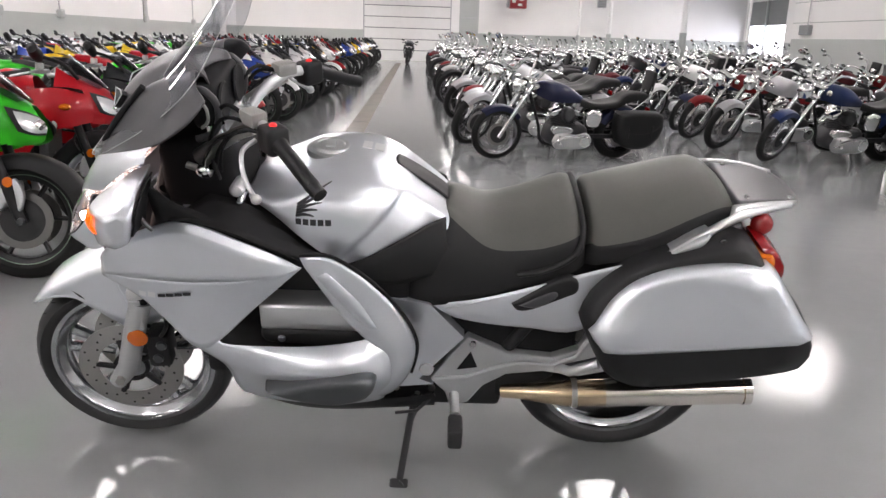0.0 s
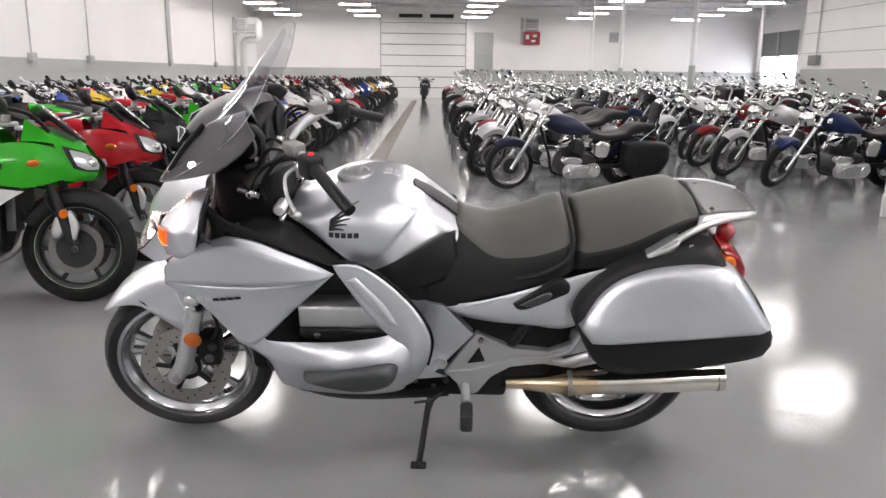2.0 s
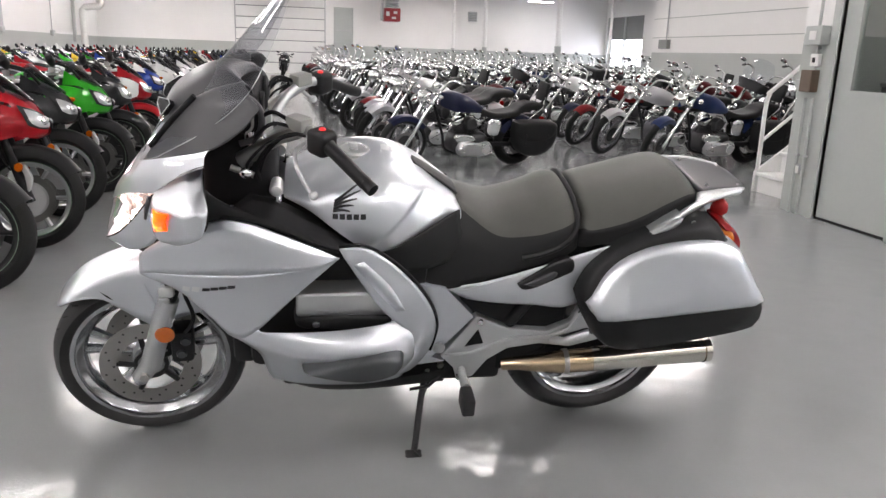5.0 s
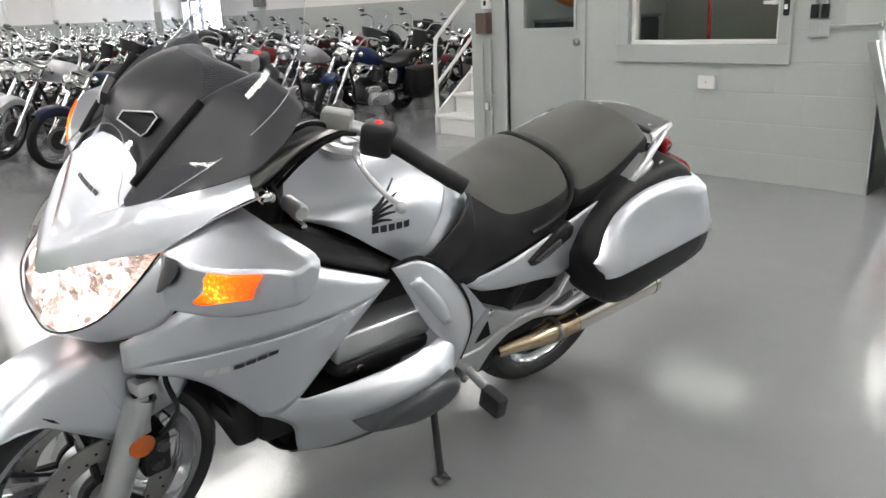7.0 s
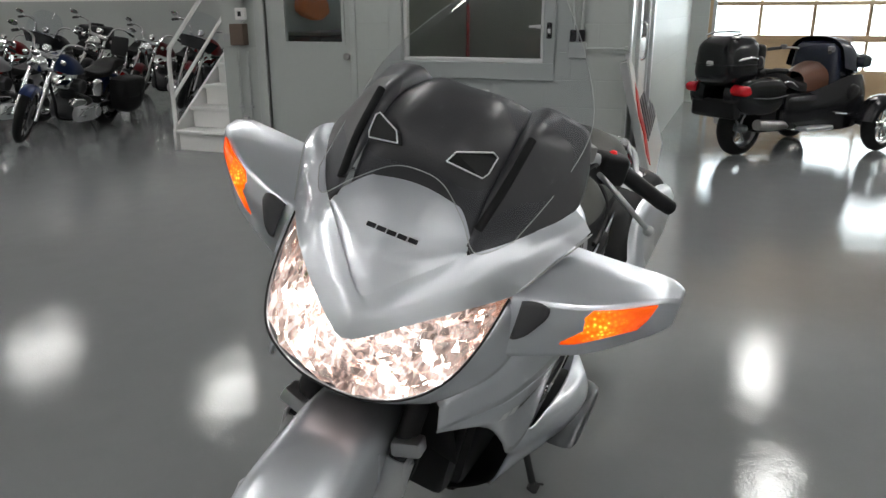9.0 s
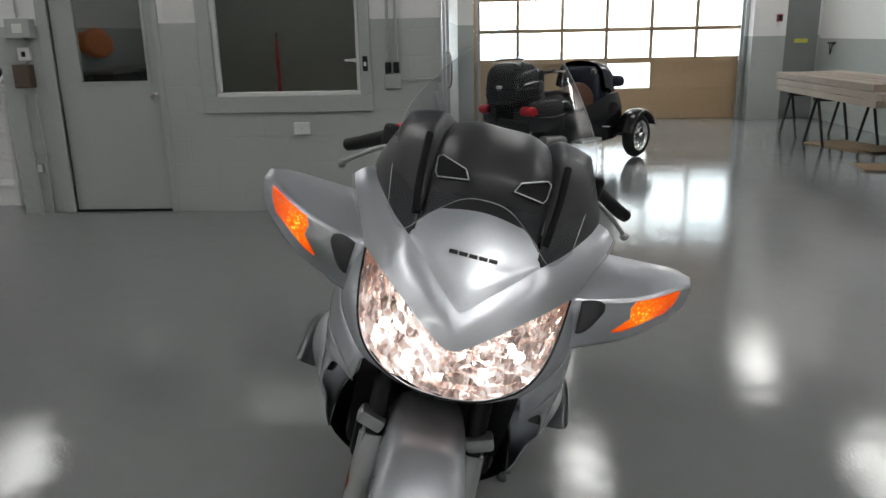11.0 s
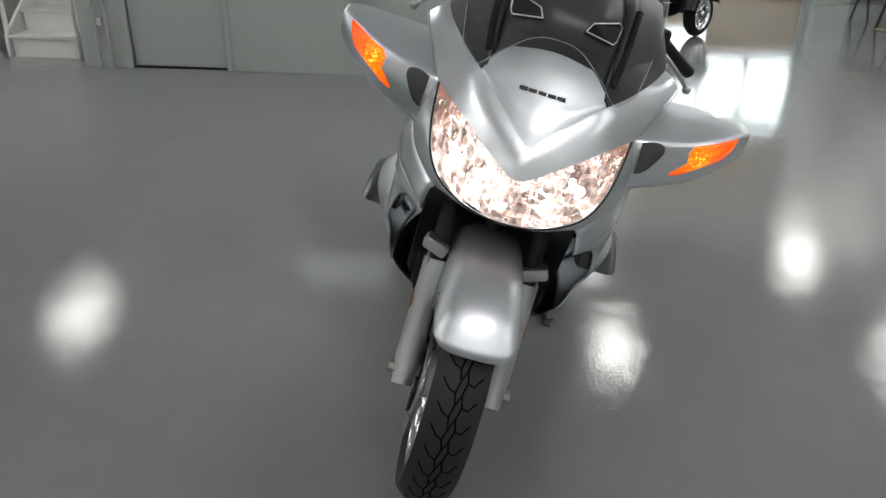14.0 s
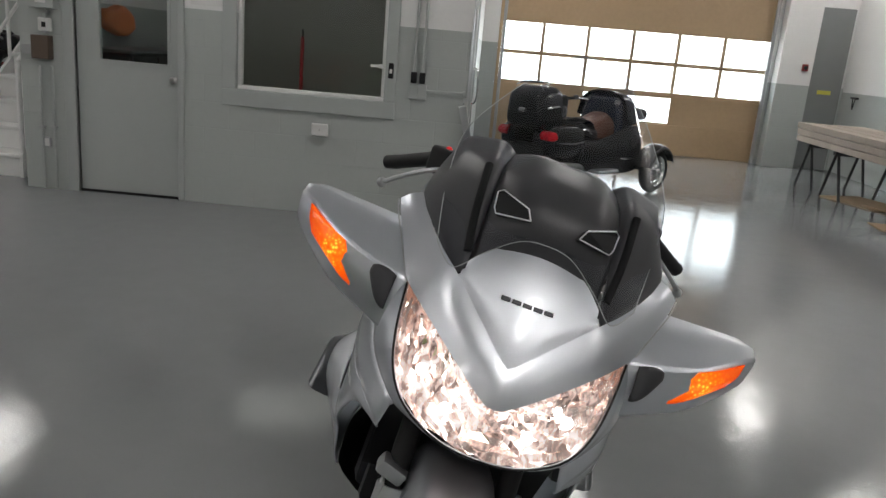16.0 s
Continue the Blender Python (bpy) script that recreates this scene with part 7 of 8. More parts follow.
def sport_bike():
    t = thing("sport_motorcycle", "", "motorcycle", "parked sport motorcycles")
    body = SPORT_PAINTS[0][1]
    simple_wheel(0.30, 0.058, 0.222, RIM_DARK, t, (1.38, 0, 0.30), 6, 44, True, RIM_LINE)
    simple_wheel(0.315, 0.09, 0.222, RIM_DARK, t, (0.0, 0, 0.315), 6)
    for s in (1, -1):
        def side(bm):
            return bm if s > 0 else flip(bm)
        part("fork_leg", rod([(1.395, s * 0.105, 0.285), (1.36, s * 0.105, 0.38), (1.33, s * 0.105, 0.47), (1.22, s * 0.105, 0.80)], 0.026, 12, radii=[0.026, 0.03, 0.026, 0.023]), BLACK_PL, t, "black fork leg", True)
        part("axle_cap", moved(lathe([(0.0, 0.02), (0.016, 0.018), (0.02, 0.0)], 10), Matrix.Translation((1.39, s * 0.125, 0.30)) @ Matrix.Rotation(0 if s > 0 else math.pi, 4, 'X')), GUNMETAL, t, "", True)
        part("caliper", side(pillow([(1.31, 0.36), (1.345, 0.42), (1.335, 0.49), (1.29, 0.47), (1.265, 0.40), (1.28, 0.35)], 0.06, 0.112)), CAST, t, "silver brake caliper", True)
        part("fork_guard", side(pillow([(1.40, 0.36), (1.415, 0.43), (1.385, 0.50), (1.365, 0.50), (1.375, 0.42), (1.385, 0.35)], 0.115, 0.142)), CAST, t, "pale fork bracket", True)
        part("brake_hose", rod(curve([(1.30, s * 0.10, 0.47), (1.25, s * 0.12, 0.56), (1.27, s * 0.10, 0.66), (1.20, s * 0.08, 0.76)]), 0.006, 6), BLACK_PL, t, "", True)
        part("fork_reflector", moved(lathe([(0.0, 0.008), (0.024, 0.006), (0.026, 0.0)], 12), Matrix.Translation((1.345, s * 0.134, 0.49)) @ Matrix.Rotation(0 if s > 0 else math.pi, 4, 'X')), AMBER, t, "amber reflector")
        part("mirror", side(moved(lathe([(0.0, -0.055), (0.035, -0.045), (0.05, 0.0), (0.04, 0.05), (0.0, 0.062)], 14, 'Y'), Matrix.Translation((1.13, 0.32, 1.045)) @ Matrix.Rotation(radians(20), 4, 'X') @ Matrix.Diagonal((0.7, 1.35, 0.75, 1)))), BLACK_PL, t, "black mirror", True)
        part("mirror_stem", rod(curve([(1.30, s * 0.15, 0.92), (1.24, s * 0.22, 1.0), (1.15, s * 0.29, 1.03)]), 0.011, 8), BLACK_PL, t, "", True)
        part("grip", rod([(1.03, s * 0.20, 0.95), (0.95, s * 0.34, 0.92)], 0.018, 10), RUBBER, t, "", True)
        part("clip_on", rod([(1.13, s * 0.10, 0.965), (1.03, s * 0.20, 0.95)], 0.013, 8), CAST, t, "", True)
        part("lever", rod(curve([(1.07, s * 0.19, 0.955), (1.06, s * 0.27, 0.94), (1.00, s * 0.35, 0.915)]), 0.006, 6), ALLOY, t, "silver lever", True)
        part("reservoir", moved(lathe([(0.0, 0.022), (0.022, 0.02), (0.024, -0.02), (0.0, -0.022)], 12, 'Z'), Matrix.Translation((1.10, s * 0.17, 0.985))), FLUID, t, "", True)
        part("switch_box", moved(box((-0.022, -0.02, -0.02), (0.022, 0.02, 0.02), 0.008, 2), Matrix.Translation((1.035, s * 0.195, 0.955))), BLACK_PL, t, "", True)
        upper = loft([[(1.40, s * 0.145, 0.80), (1.30, s * 0.19, 0.845), (1.18, s * 0.222, 0.865), (1.05, s * 0.232, 0.850), (0.92, s * 0.222, 0.838), (0.80, s * 0.195, 0.81)],
                      [(1.395, s * 0.155, 0.74), (1.30, s * 0.215, 0.755), (1.18, s * 0.246, 0.750), (1.05, s * 0.252, 0.745), (0.92, s * 0.240, 0.740), (0.78, s * 0.205, 0.72)],
                      [(1.37, s * 0.150, 0.675), (1.28, s * 0.205, 0.645), (1.17, s * 0.230, 0.628), (1.05, s * 0.240, 0.645), (0.92, s * 0.230, 0.650), (0.76, s * 0.19, 0.635)]], 20, 4, mid=(1.0, 0, 0.6))
        if s > 0:
            fair_at = skin(upper)
        part("side_fairing", upper, body, t, "painted side fairing", True)
        part("fairing_gap", rod(curve([(1.17, s * 0.229, 0.622), (1.05, s * 0.240, 0.638), (0.92, s * 0.231, 0.643), (0.76, s * 0.19, 0.628)]), 0.009, 6), FENDER, t, "", True)
        part("lower_fairing", loft([[(1.19, s * 0.226, 0.612), (1.05, s * 0.238, 0.632), (0.92, s * 0.230, 0.636), (0.75, s * 0.19, 0.62)], [(1.07, s * 0.226, 0.54), (0.98, s * 0.226, 0.50), (0.84, s * 0.218, 0.48), (0.68, s * 0.185, 0.48)], [(1.01, s * 0.212, 0.45), (0.93, s * 0.212, 0.42), (0.80, s * 0.205, 0.41), (0.62, s * 0.17, 0.42)]], 14, 4, mid=(0.9, 0, 0.5)), SPORT_PAINTS[4][1], t, "lower fairing panel", True)
        part("belly_fairing", loft([[(1.03, s * 0.205, 0.44), (0.92, s * 0.207, 0.405), (0.79, s * 0.20, 0.395), (0.60, s * 0.165, 0.405)], [(1.0, s * 0.18, 0.34), (0.88, s * 0.19, 0.31), (0.74, s * 0.175, 0.30), (0.54, s * 0.14, 0.32)], [(0.96, s * 0.11, 0.27), (0.86, s * 0.12, 0.235), (0.72, s * 0.11, 0.235), (0.5, s * 0.09, 0.27)]], 12, 3, mid=(0.8, 0, 0.5)), FENDER, t, "black belly fairing", True)
        part("belly_stripe", rod(curve([(0.97, s * 0.155, 0.29), (0.86, s * 0.168, 0.262), (0.72, s * 0.155, 0.258), (0.54, s * 0.125, 0.285)]), 0.012, 6), body, t, "painted lower edge", True)
        mark = decal([(1.10, 0.725), (1.10, 0.755), (0.97, 0.752), (0.97, 0.722)], fair_at, 0.003)
        part("fairing_mark", mark if s > 0 else flip(mark), FENDER, t, "dark lettering as a plain bar")
        part("side_signal", moved(lathe([(0.0, 0.022), (0.018, 0.016), (0.024, 0.0)], 12), Matrix.Translation((1.24, s * 0.232, 0.755)) @ Matrix.Rotation(0 if s > 0 else math.pi, 4, 'X') @ Matrix.Diagonal((1.5, 1, 0.8, 1))), AMBER, t, "amber turn signal", True)
        part("headlamp_surround", loft([[(1.476, s * 0.045, 0.803), (1.435, s * 0.105, 0.826), (1.36, s * 0.166, 0.846)], [(1.507, s * 0.055, 0.752), (1.465, s * 0.120, 0.752), (1.395, s * 0.172, 0.776)], [(1.508, s * 0.058, 0.712), (1.463, s * 0.118, 0.712), (1.415, s * 0.160, 0.728)]], 10, 3, mid=(1.2, 0, 0.75)), FENDER, t, "", True)
        part("headlamp", loft([[(1.484, s * 0.058, 0.795), (1.444, s * 0.107, 0.814), (1.395, s * 0.152, 0.826)], [(1.515, s * 0.066, 0.755), (1.473, s * 0.122, 0.757), (1.415, s * 0.164, 0.782)], [(1.515, s * 0.072, 0.724), (1.471, s * 0.120, 0.722), (1.432, s * 0.152, 0.742)]], 10, 4, mid=(1.2, 0, 0.75)), LAMP_GLASS, t, "slanted clear headlamp", True)
        part("lamp_bulb", moved(lathe([(0.0, 0.012), (0.02, 0.008), (0.026, 0.0), (0.0, -0.006)], 12, 'X'), Matrix.Translation((1.496, s * 0.10, 0.762)) @ Matrix.Rotation(s * 0.9, 4, 'Z')), CHROME, t, "", True)
        part("peg_plate", prism([(0.56, 0.58), (0.44, 0.52), (0.36, 0.36), (0.46, 0.34), (0.56, 0.42)], 'Y', s * 0.15 - 0.012, s * 0.15 + 0.012), ENGINE_GREY, t)
    part("front_fender", loft([[(1.38 + rr * math.cos(radians(a)), y, 0.30 + rr * math.sin(radians(a))) for a in (30, 55, 85, 115, 150)] for y, rr in ((-0.078, 0.25), (-0.066, 0.315), (0.0, 0.33), (0.066, 0.315), (0.078, 0.25))], 14, 3, mid=(1.38, 0, 0.3)), FENDER, t, "front fender", True)
    part("nose", symmetric([[(1.47, 0.045, 0.672), (1.42, 0.11, 0.662), (1.36, 0.152, 0.665)], [(1.505, 0.055, 0.705), (1.45, 0.13, 0.715), (1.38, 0.166, 0.735)], [(1.475, 0.05, 0.80), (1.42, 0.115, 0.825), (1.33, 0.172, 0.845)], [(1.445, 0.035, 0.850), (1.38, 0.09, 0.885), (1.28, 0.148, 0.925)], [(1.44, 0, 0.858), (1.37, 0, 0.905), (1.27, 0, 0.955)]], 14, 4, (1.2, 0, 0.75)), body, t, "painted nose fairing", True)
    part("screen_root", loft([[(1.37, 0.148, 0.84), (1.28, 0.185, 0.865), (1.18, 0.212, 0.87)], [(1.36, 0.128, 0.875), (1.28, 0.160, 0.925), (1.19, 0.172, 0.985)]], 10, 3, mid=(1.2, 0, 0.75)), body, t, "painted cheek beside the screen", True)
    part("screen_root", loft([[(1.37, -0.148, 0.84), (1.28, -0.185, 0.865), (1.18, -0.212, 0.87)], [(1.36, -0.128, 0.875), (1.28, -0.160, 0.925), (1.19, -0.172, 0.985)]], 10, 3, mid=(1.2, 0, 0.75)), body, t, "painted cheek beside the screen", True)
    part("windscreen", symmetric([[(1.40, 0.105, 0.868), (1.29, 0.158, 0.935), (1.19, 0.166, 1.010)], [(1.425, 0.06, 0.880), (1.325, 0.092, 0.965), (1.215, 0.092, 1.060)], [(1.435, 0, 0.884), (1.335, 0, 0.978), (1.222, 0, 1.075)]], 12, 4, (1.1, 0, 0.8)), SMOKE, t, "smoked windscreen", True)
    part("dash", box((1.13, -0.11, 0.86), (1.26, 0.11, 0.955), 0.02, 2), FENDER, t, "black instrument cluster", True)
    part("top_yoke", box((1.12, -0.13, 0.93), (1.20, 0.13, 0.955), 0.01, 2), CAST, t, "silver top yoke", True)
    part("fuel_tank", symmetric([[(1.04, 0.11, 0.78), (0.88, 0.165, 0.75), (0.62, 0.10, 0.74)], [(1.05, 0.12, 0.87), (0.86, 0.172, 0.88), (0.64, 0.095, 0.80)], [(1.03, 0.075, 0.93), (0.86, 0.10, 0.965), (0.66, 0.05, 0.84)], [(1.03, 0, 0.945), (0.86, 0, 0.98), (0.66, 0, 0.85)]], 14, 4, (0.8, 0, 0.7)), body, t, "painted fuel tank", True)
    part("filler_cap", moved(lathe([(0.0, 0.008), (0.04, 0.006), (0.045, 0.0)], 16, 'Z'), Matrix.Translation((0.90, 0, 0.978))), ALLOY, t, "", True)
    part("seat", symmetric([[(0.66, 0.10, 0.74), (0.42, 0.14, 0.75), (0.30, 0.12, 0.80)], [(0.66, 0.06, 0.80), (0.42, 0.09, 0.79), (0.30, 0.07, 0.84)], [(0.66, 0, 0.805), (0.42, 0, 0.795), (0.30, 0, 0.845)]], 8, 3, (0.5, 0, 0.5)), LEATHER, t, "black rider seat", True)
    part("pillion_pad", symmetric([[(0.30, 0.10, 0.86), (0.12, 0.09, 0.905), (0.0, 0.06, 0.93)], [(0.30, 0.06, 0.90), (0.12, 0.06, 0.945), (0.0, 0.04, 0.955)], [(0.30, 0, 0.905), (0.12, 0, 0.95), (0.0, 0, 0.96)]], 8, 3, (0.2, 0, 0.7)), LEATHER, t, "black pillion pad", True)
    part("tail", symmetric([[(0.46, 0.13, 0.68), (0.1, 0.115, 0.79), (-0.24, 0.04, 0.90)], [(0.42, 0.14, 0.77), (0.1, 0.12, 0.875), (-0.24, 0.045, 0.94)], [(0.34, 0, 0.83), (0.1, 0, 0.93), (-0.26, 0, 0.96)]], 10, 3, (0.2, 0, 0.7)), body, t, "painted tail", True)
    part("tail_lamp", box((-0.265, -0.045, 0.905), (-0.235, 0.045, 0.94), 0.01), RED_LENS, t, "red tail lamp")
    part("plate_hanger", rod([(-0.10, 0, 0.80), (-0.24, 0, 0.66), (-0.28, 0, 0.55)], 0.018, 6), FENDER, t)
    part("engine", box((0.45, -0.16, 0.28), (1.05, 0.16, 0.70), 0.05, 2), BLACK_PL, t, "black engine", True)
    part("radiator", box((1.06, -0.15, 0.40), (1.11, 0.15, 0.66), 0.01), ENGINE_GREY, t, "grey radiator")
    part("head_pipe", rod(curve([(1.04, 0.0, 0.56), (1.10, 0.0, 0.42), (0.98, 0.0, 0.26), (0.6, -0.06, 0.22), (0.42, -0.15, 0.32)]), 0.03, 8), STEEL, t, "", True)
    part("swing_arm", boxes(((-0.03, -0.13, 0.28), (0.5, -0.1, 0.35)), ((-0.03, 0.1, 0.28), (0.5, 0.13, 0.35)), bevel=0.01), ENGINE_GREY, t)
    part("silencer", rod([(0.42, -0.16, 0.34), (0.28, -0.19, 0.40), (-0.18, -0.2, 0.58)], 0.055, 14, radii=[0.03, 0.055, 0.055]), STEEL, t, "steel silencer", True)
    part("under_tray", box((-0.15, -0.08, 0.64), (0.5, 0.08, 0.76), 0.02), BLACK_PL, t)
    part("side_stand", rod([(0.58, 0.13, 0.28), (0.60, 0.27, 0.045)], 0.011, 6), BLACK_STEEL, t)
    return t


def cruiser_bike(bags=True, screen=False, turn=24):
    t = thing("cruiser_motorcycle", "", "motorcycle", "parked cruiser motorcycles")
    front_wheel = simple_wheel(0.325, 0.05, 0.255, WIRE, t, (1.60, 0, 0.325), 18)
    simple_wheel(0.32, 0.075, 0.21, WIRE, t, (0.0, 0, 0.32), 18)
    for s in (-1, 1):
        part("fork_leg", rod([(1.615, s * 0.105, 0.30), (1.50, s * 0.105, 0.50), (1.21, s * 0.105, 0.98)], 0.024, 10, radii=[0.03, 0.028, 0.021]), CHROME, t, "chrome fork leg", True)
        part("handlebar", rod(curve([(1.22, 0, 0.99), (1.20, s * 0.12, 1.0), (1.13, s * 0.18, 1.12), (1.07, s * 0.30, 1.15), (0.99, s * 0.40, 1.10)]), 0.014, 8), CHROME, t, "chrome handlebar", True)
        part("grip", rod([(1.03, s * 0.36, 1.12), (0.94, s * 0.44, 1.075)], 0.018, 8), RUBBER, t)
        part("mirror", moved(lathe([(0.0, 0.012), (0.04, 0.01), (0.045, 0.0), (0.03, -0.012), (0.0, -0.016)], 14, 'X'), Matrix.Translation((1.06, s * 0.42, 1.19)) @ Matrix.Diagonal((1, 1.3, 0.75, 1))), CHROME, t, "round chrome mirror", True)
        part("mirror_stem", rod([(1.05, s * 0.34, 1.13), (1.06, s * 0.41, 1.18)], 0.006, 6), CHROME, t)
        part("turn_signal", moved(lathe([(0.0, 0.03), (0.025, 0.025), (0.034, 0.0), (0.022, -0.03), (0.0, -0.036)], 12, 'X'), Matrix.Translation((1.24, s * 0.2, 0.94))), CHROME, t, "", True)
        part("exhaust_pipe", rod(curve([(0.86, s * 0.04 - 0.10, 0.56), (0.88, -0.17, 0.42), (0.70, -0.19 - 0.02 * s, 0.30 + 0.04 * s), (0.3, -0.21 - 0.02 * s, 0.29 + 0.045 * s), (-0.28, -0.21 - 0.02 * s, 0.32 + 0.05 * s)]), 0.034, 12), CHROME, t, "chrome exhaust pipe", True)
        part("rear_shock", rod([(0.05, s * 0.15, 0.36), (0.14, s * 0.15, 0.66)], 0.028, 10), CHROME, t, "", True)
        if bags:
            bag = pillow([(0.16, 0.61), (0.165, 0.45), (0.12, 0.31), (0.02, 0.215), (-0.13, 0.18), (-0.30, 0.205), (-0.42, 0.30), (-0.48, 0.44), (-0.465, 0.57), (-0.36, 0.625), (-0.02, 0.635)], 0.15, 0.32)
            flap = pillow([(0.155, 0.63), (0.15, 0.47), (0.06, 0.39), (-0.13, 0.365), (-0.32, 0.39), (-0.45, 0.48), (-0.46, 0.61), (-0.34, 0.65), (0.0, 0.655)], 0.15, 0.330)
            saddle = part("saddlebag", bag if s > 0 else flip(bag), LEATHER, t, "black leather saddlebag", True)
            part("flap", flap if s > 0 else flip(flap), LEATHER, saddle, "", True)
            for bx in (-0.30, 0.02):
                part("strap", box((bx - 0.014, s * 0.330 - 0.006, 0.33), (bx + 0.014, s * 0.330 + 0.003, 0.50), 0.003), LEATHER, saddle)
        part("rear_signal", moved(lathe([(0.0, 0.03), (0.028, 0.02), (0.036, 0.0), (0.0, -0.03)], 12, 'X'), Matrix.Translation((-0.3, s * 0.19, 0.76))), CHROME, t, "", True)
    part("fork_clamp", boxes(((1.20, -0.14, 0.95), (1.28, 0.14, 0.99)), ((1.27, -0.14, 0.83), (1.35, 0.14, 0.87)), bevel=0.01), CHROME, t)
    part("speedometer", moved(lathe([(0.0, 0.03), (0.045, 0.025), (0.05, 0.0), (0.035, -0.04), (0.0, -0.045)], 14, 'Z'), Matrix.Translation((1.19, 0, 1.05)) @ Matrix.Rotation(radians(-30), 4, 'Y')), CHROME, t, "chrome speedometer", True)
    part("horn_cover", pillow([(0.82, 0.62), (0.80, 0.52), (0.72, 0.50), (0.66, 0.56), (0.68, 0.65), (0.76, 0.67)], 0.06, 0.165), ENGINE_GREY, t, "", True)
    part("derby_cover", moved(lathe([(0.0, 0.012), (0.06, 0.010), (0.07, 0.0)], 20), Matrix.Translation((0.52, 0.212, 0.27))), CHROME, t, "round chrome cover", True)
    part("front_peg", rod([(0.86, -0.26, 0.26), (0.86, 0.26, 0.26)], 0.013, 8), CHROME, t, "", True)
    part("headlamp", moved(lathe([(0.0, -0.09), (0.06, -0.08), (0.085, -0.02), (0.09, 0.04), (0.08, 0.05), (0.0, 0.065)], 20, 'X'), Matrix.Translation((1.38, 0, 0.90))), CHROME, t, "chrome round headlamp", True)
    part("front_fender", loft([[(1.60 + rr * math.cos(radians(a)), y, 0.325 + rr * math.sin(radians(a))) for a in (52, 72, 95, 120, 142)] for y, rr in ((-0.075, 0.29), (-0.062, 0.345), (0.0, 0.36), (0.062, 0.345), (0.075, 0.29))], 12, 2, mid=(1.6, 0, 0.325)), CRUISER_PAINTS[0][1], t, "painted front fender", True)
    part("rear_fender", loft([[(rr * math.cos(radians(a)), y, 0.32 + rr * math.sin(radians(a))) for a in (30, 60, 90, 120, 150, 172)] for y, rr in ((-0.115, 0.27), (-0.10, 0.355), (0.0, 0.375), (0.10, 0.355), (0.115, 0.27))], 14, 2, mid=(0, 0, 0.32)), CRUISER_PAINTS[0][1], t, "painted rear fender", True)
    part("fuel_tank", symmetric([[(1.14, 0.03, 0.80), (0.98, 0.14, 0.745), (0.75, 0.125, 0.73), (0.56, 0.05, 0.72)], [(1.15, 0.035, 0.88), (0.98, 0.155, 0.86), (0.75, 0.135, 0.81), (0.54, 0.05, 0.75)], [(1.13, 0.02, 0.95), (0.98, 0.09, 0.965), (0.75, 0.075, 0.90), (0.54, 0.03, 0.775)], [(1.13, 0, 0.96), (0.98, 0, 0.975), (0.75, 0, 0.91), (0.54, 0, 0.78)]], 14, 3, (0.9, 0, 0.7)), CRUISER_PAINTS[0][1], t, "painted teardrop tank", True)
    part("seat", symmetric([[(0.60, 0.09, 0.68), (0.38, 0.15, 0.66), (0.12, 0.15, 0.68), (0.02, 0.13, 0.72), (-0.12, 0.12, 0.76), (-0.30, 0.10, 0.76)], [(0.58, 0.08, 0.76), (0.38, 0.14, 0.72), (0.12, 0.14, 0.75), (0.02, 0.12, 0.82), (-0.12, 0.11, 0.845), (-0.30, 0.09, 0.83)], [(0.58, 0, 0.775), (0.38, 0, 0.715), (0.12, 0, 0.755), (0.02, 0, 0.83), (-0.12, 0, 0.86), (-0.30, 0, 0.845)]], 18, 4, (0.3, 0, 0.5)), LEATHER, t, "black leather seat", True)
    part("crankcase", pillow([(0.96, 0.36), (0.90, 0.45), (0.62, 0.46), (0.46, 0.42), (0.44, 0.24), (0.56, 0.19), (0.88, 0.19), (0.97, 0.25)], -0.13, 0.13), ENGINE_GREY, t, "grey crankcase", True)
    part("gear_cover", pillow([(0.95, 0.40), (0.90, 0.455), (0.72, 0.44), (0.66, 0.39), (0.74, 0.35), (0.90, 0.34)], 0.10, 0.17), CHROME, t, "", True)
    for k in range(5):
        part("cover_bolt", moved(lathe([(0.0, 0.008), (0.011, 0.006), (0.012, 0.0)], 6), Matrix.Translation((0.50 + 0.09 * k, 0.212, 0.335 - 0.008 * (k % 2)))), CHROME, t)
    part("shift_rod", rod([(0.50, 0.225, 0.36), (0.80, 0.23, 0.33), (0.95, 0.23, 0.26)], 0.006, 6), CHROME, t, "", True)
    part("spark_lead", rod(curve([(0.66, 0.09, 0.62), (0.70, 0.13, 0.68), (0.78, 0.10, 0.70)]), 0.006, 6), BLACK_PL, t, "", True)
    part("primary_cover", pillow([(0.92, 0.26), (0.88, 0.345), (0.76, 0.36), (0.62, 0.34), (0.48, 0.36), (0.42, 0.28), (0.46, 0.20), (0.60, 0.17), (0.76, 0.175), (0.88, 0.18)], 0.12, 0.215), CAST, t, "polished primary cover", True)
    part("cam_cover", flip(pillow([(0.92, 0.34), (0.84, 0.42), (0.70, 0.42), (0.62, 0.33), (0.72, 0.26), (0.88, 0.26)], 0.12, 0.19)), CHROME, t, "chrome cam cover", True)
    for a, x in ((-22, 0.70), (22, 0.80)):
        fins = [(0.06, 0.0)]
        for k in range(7):
            fins += [(0.062, 0.022 * k), (0.092, 0.022 * k + 0.002), (0.092, 0.022 * k + 0.010), (0.062, 0.022 * k + 0.012)]
        bm = moved(lathe(fins + [(0.062, 0.16)], 16, 'Z'), Matrix.Translation((x, 0, 0.42)) @ Matrix.Rotation(radians(a), 4, 'Y'))
        cy = part("cylinder", bm, ENGINE_GREY, t, "finned engine cylinder")
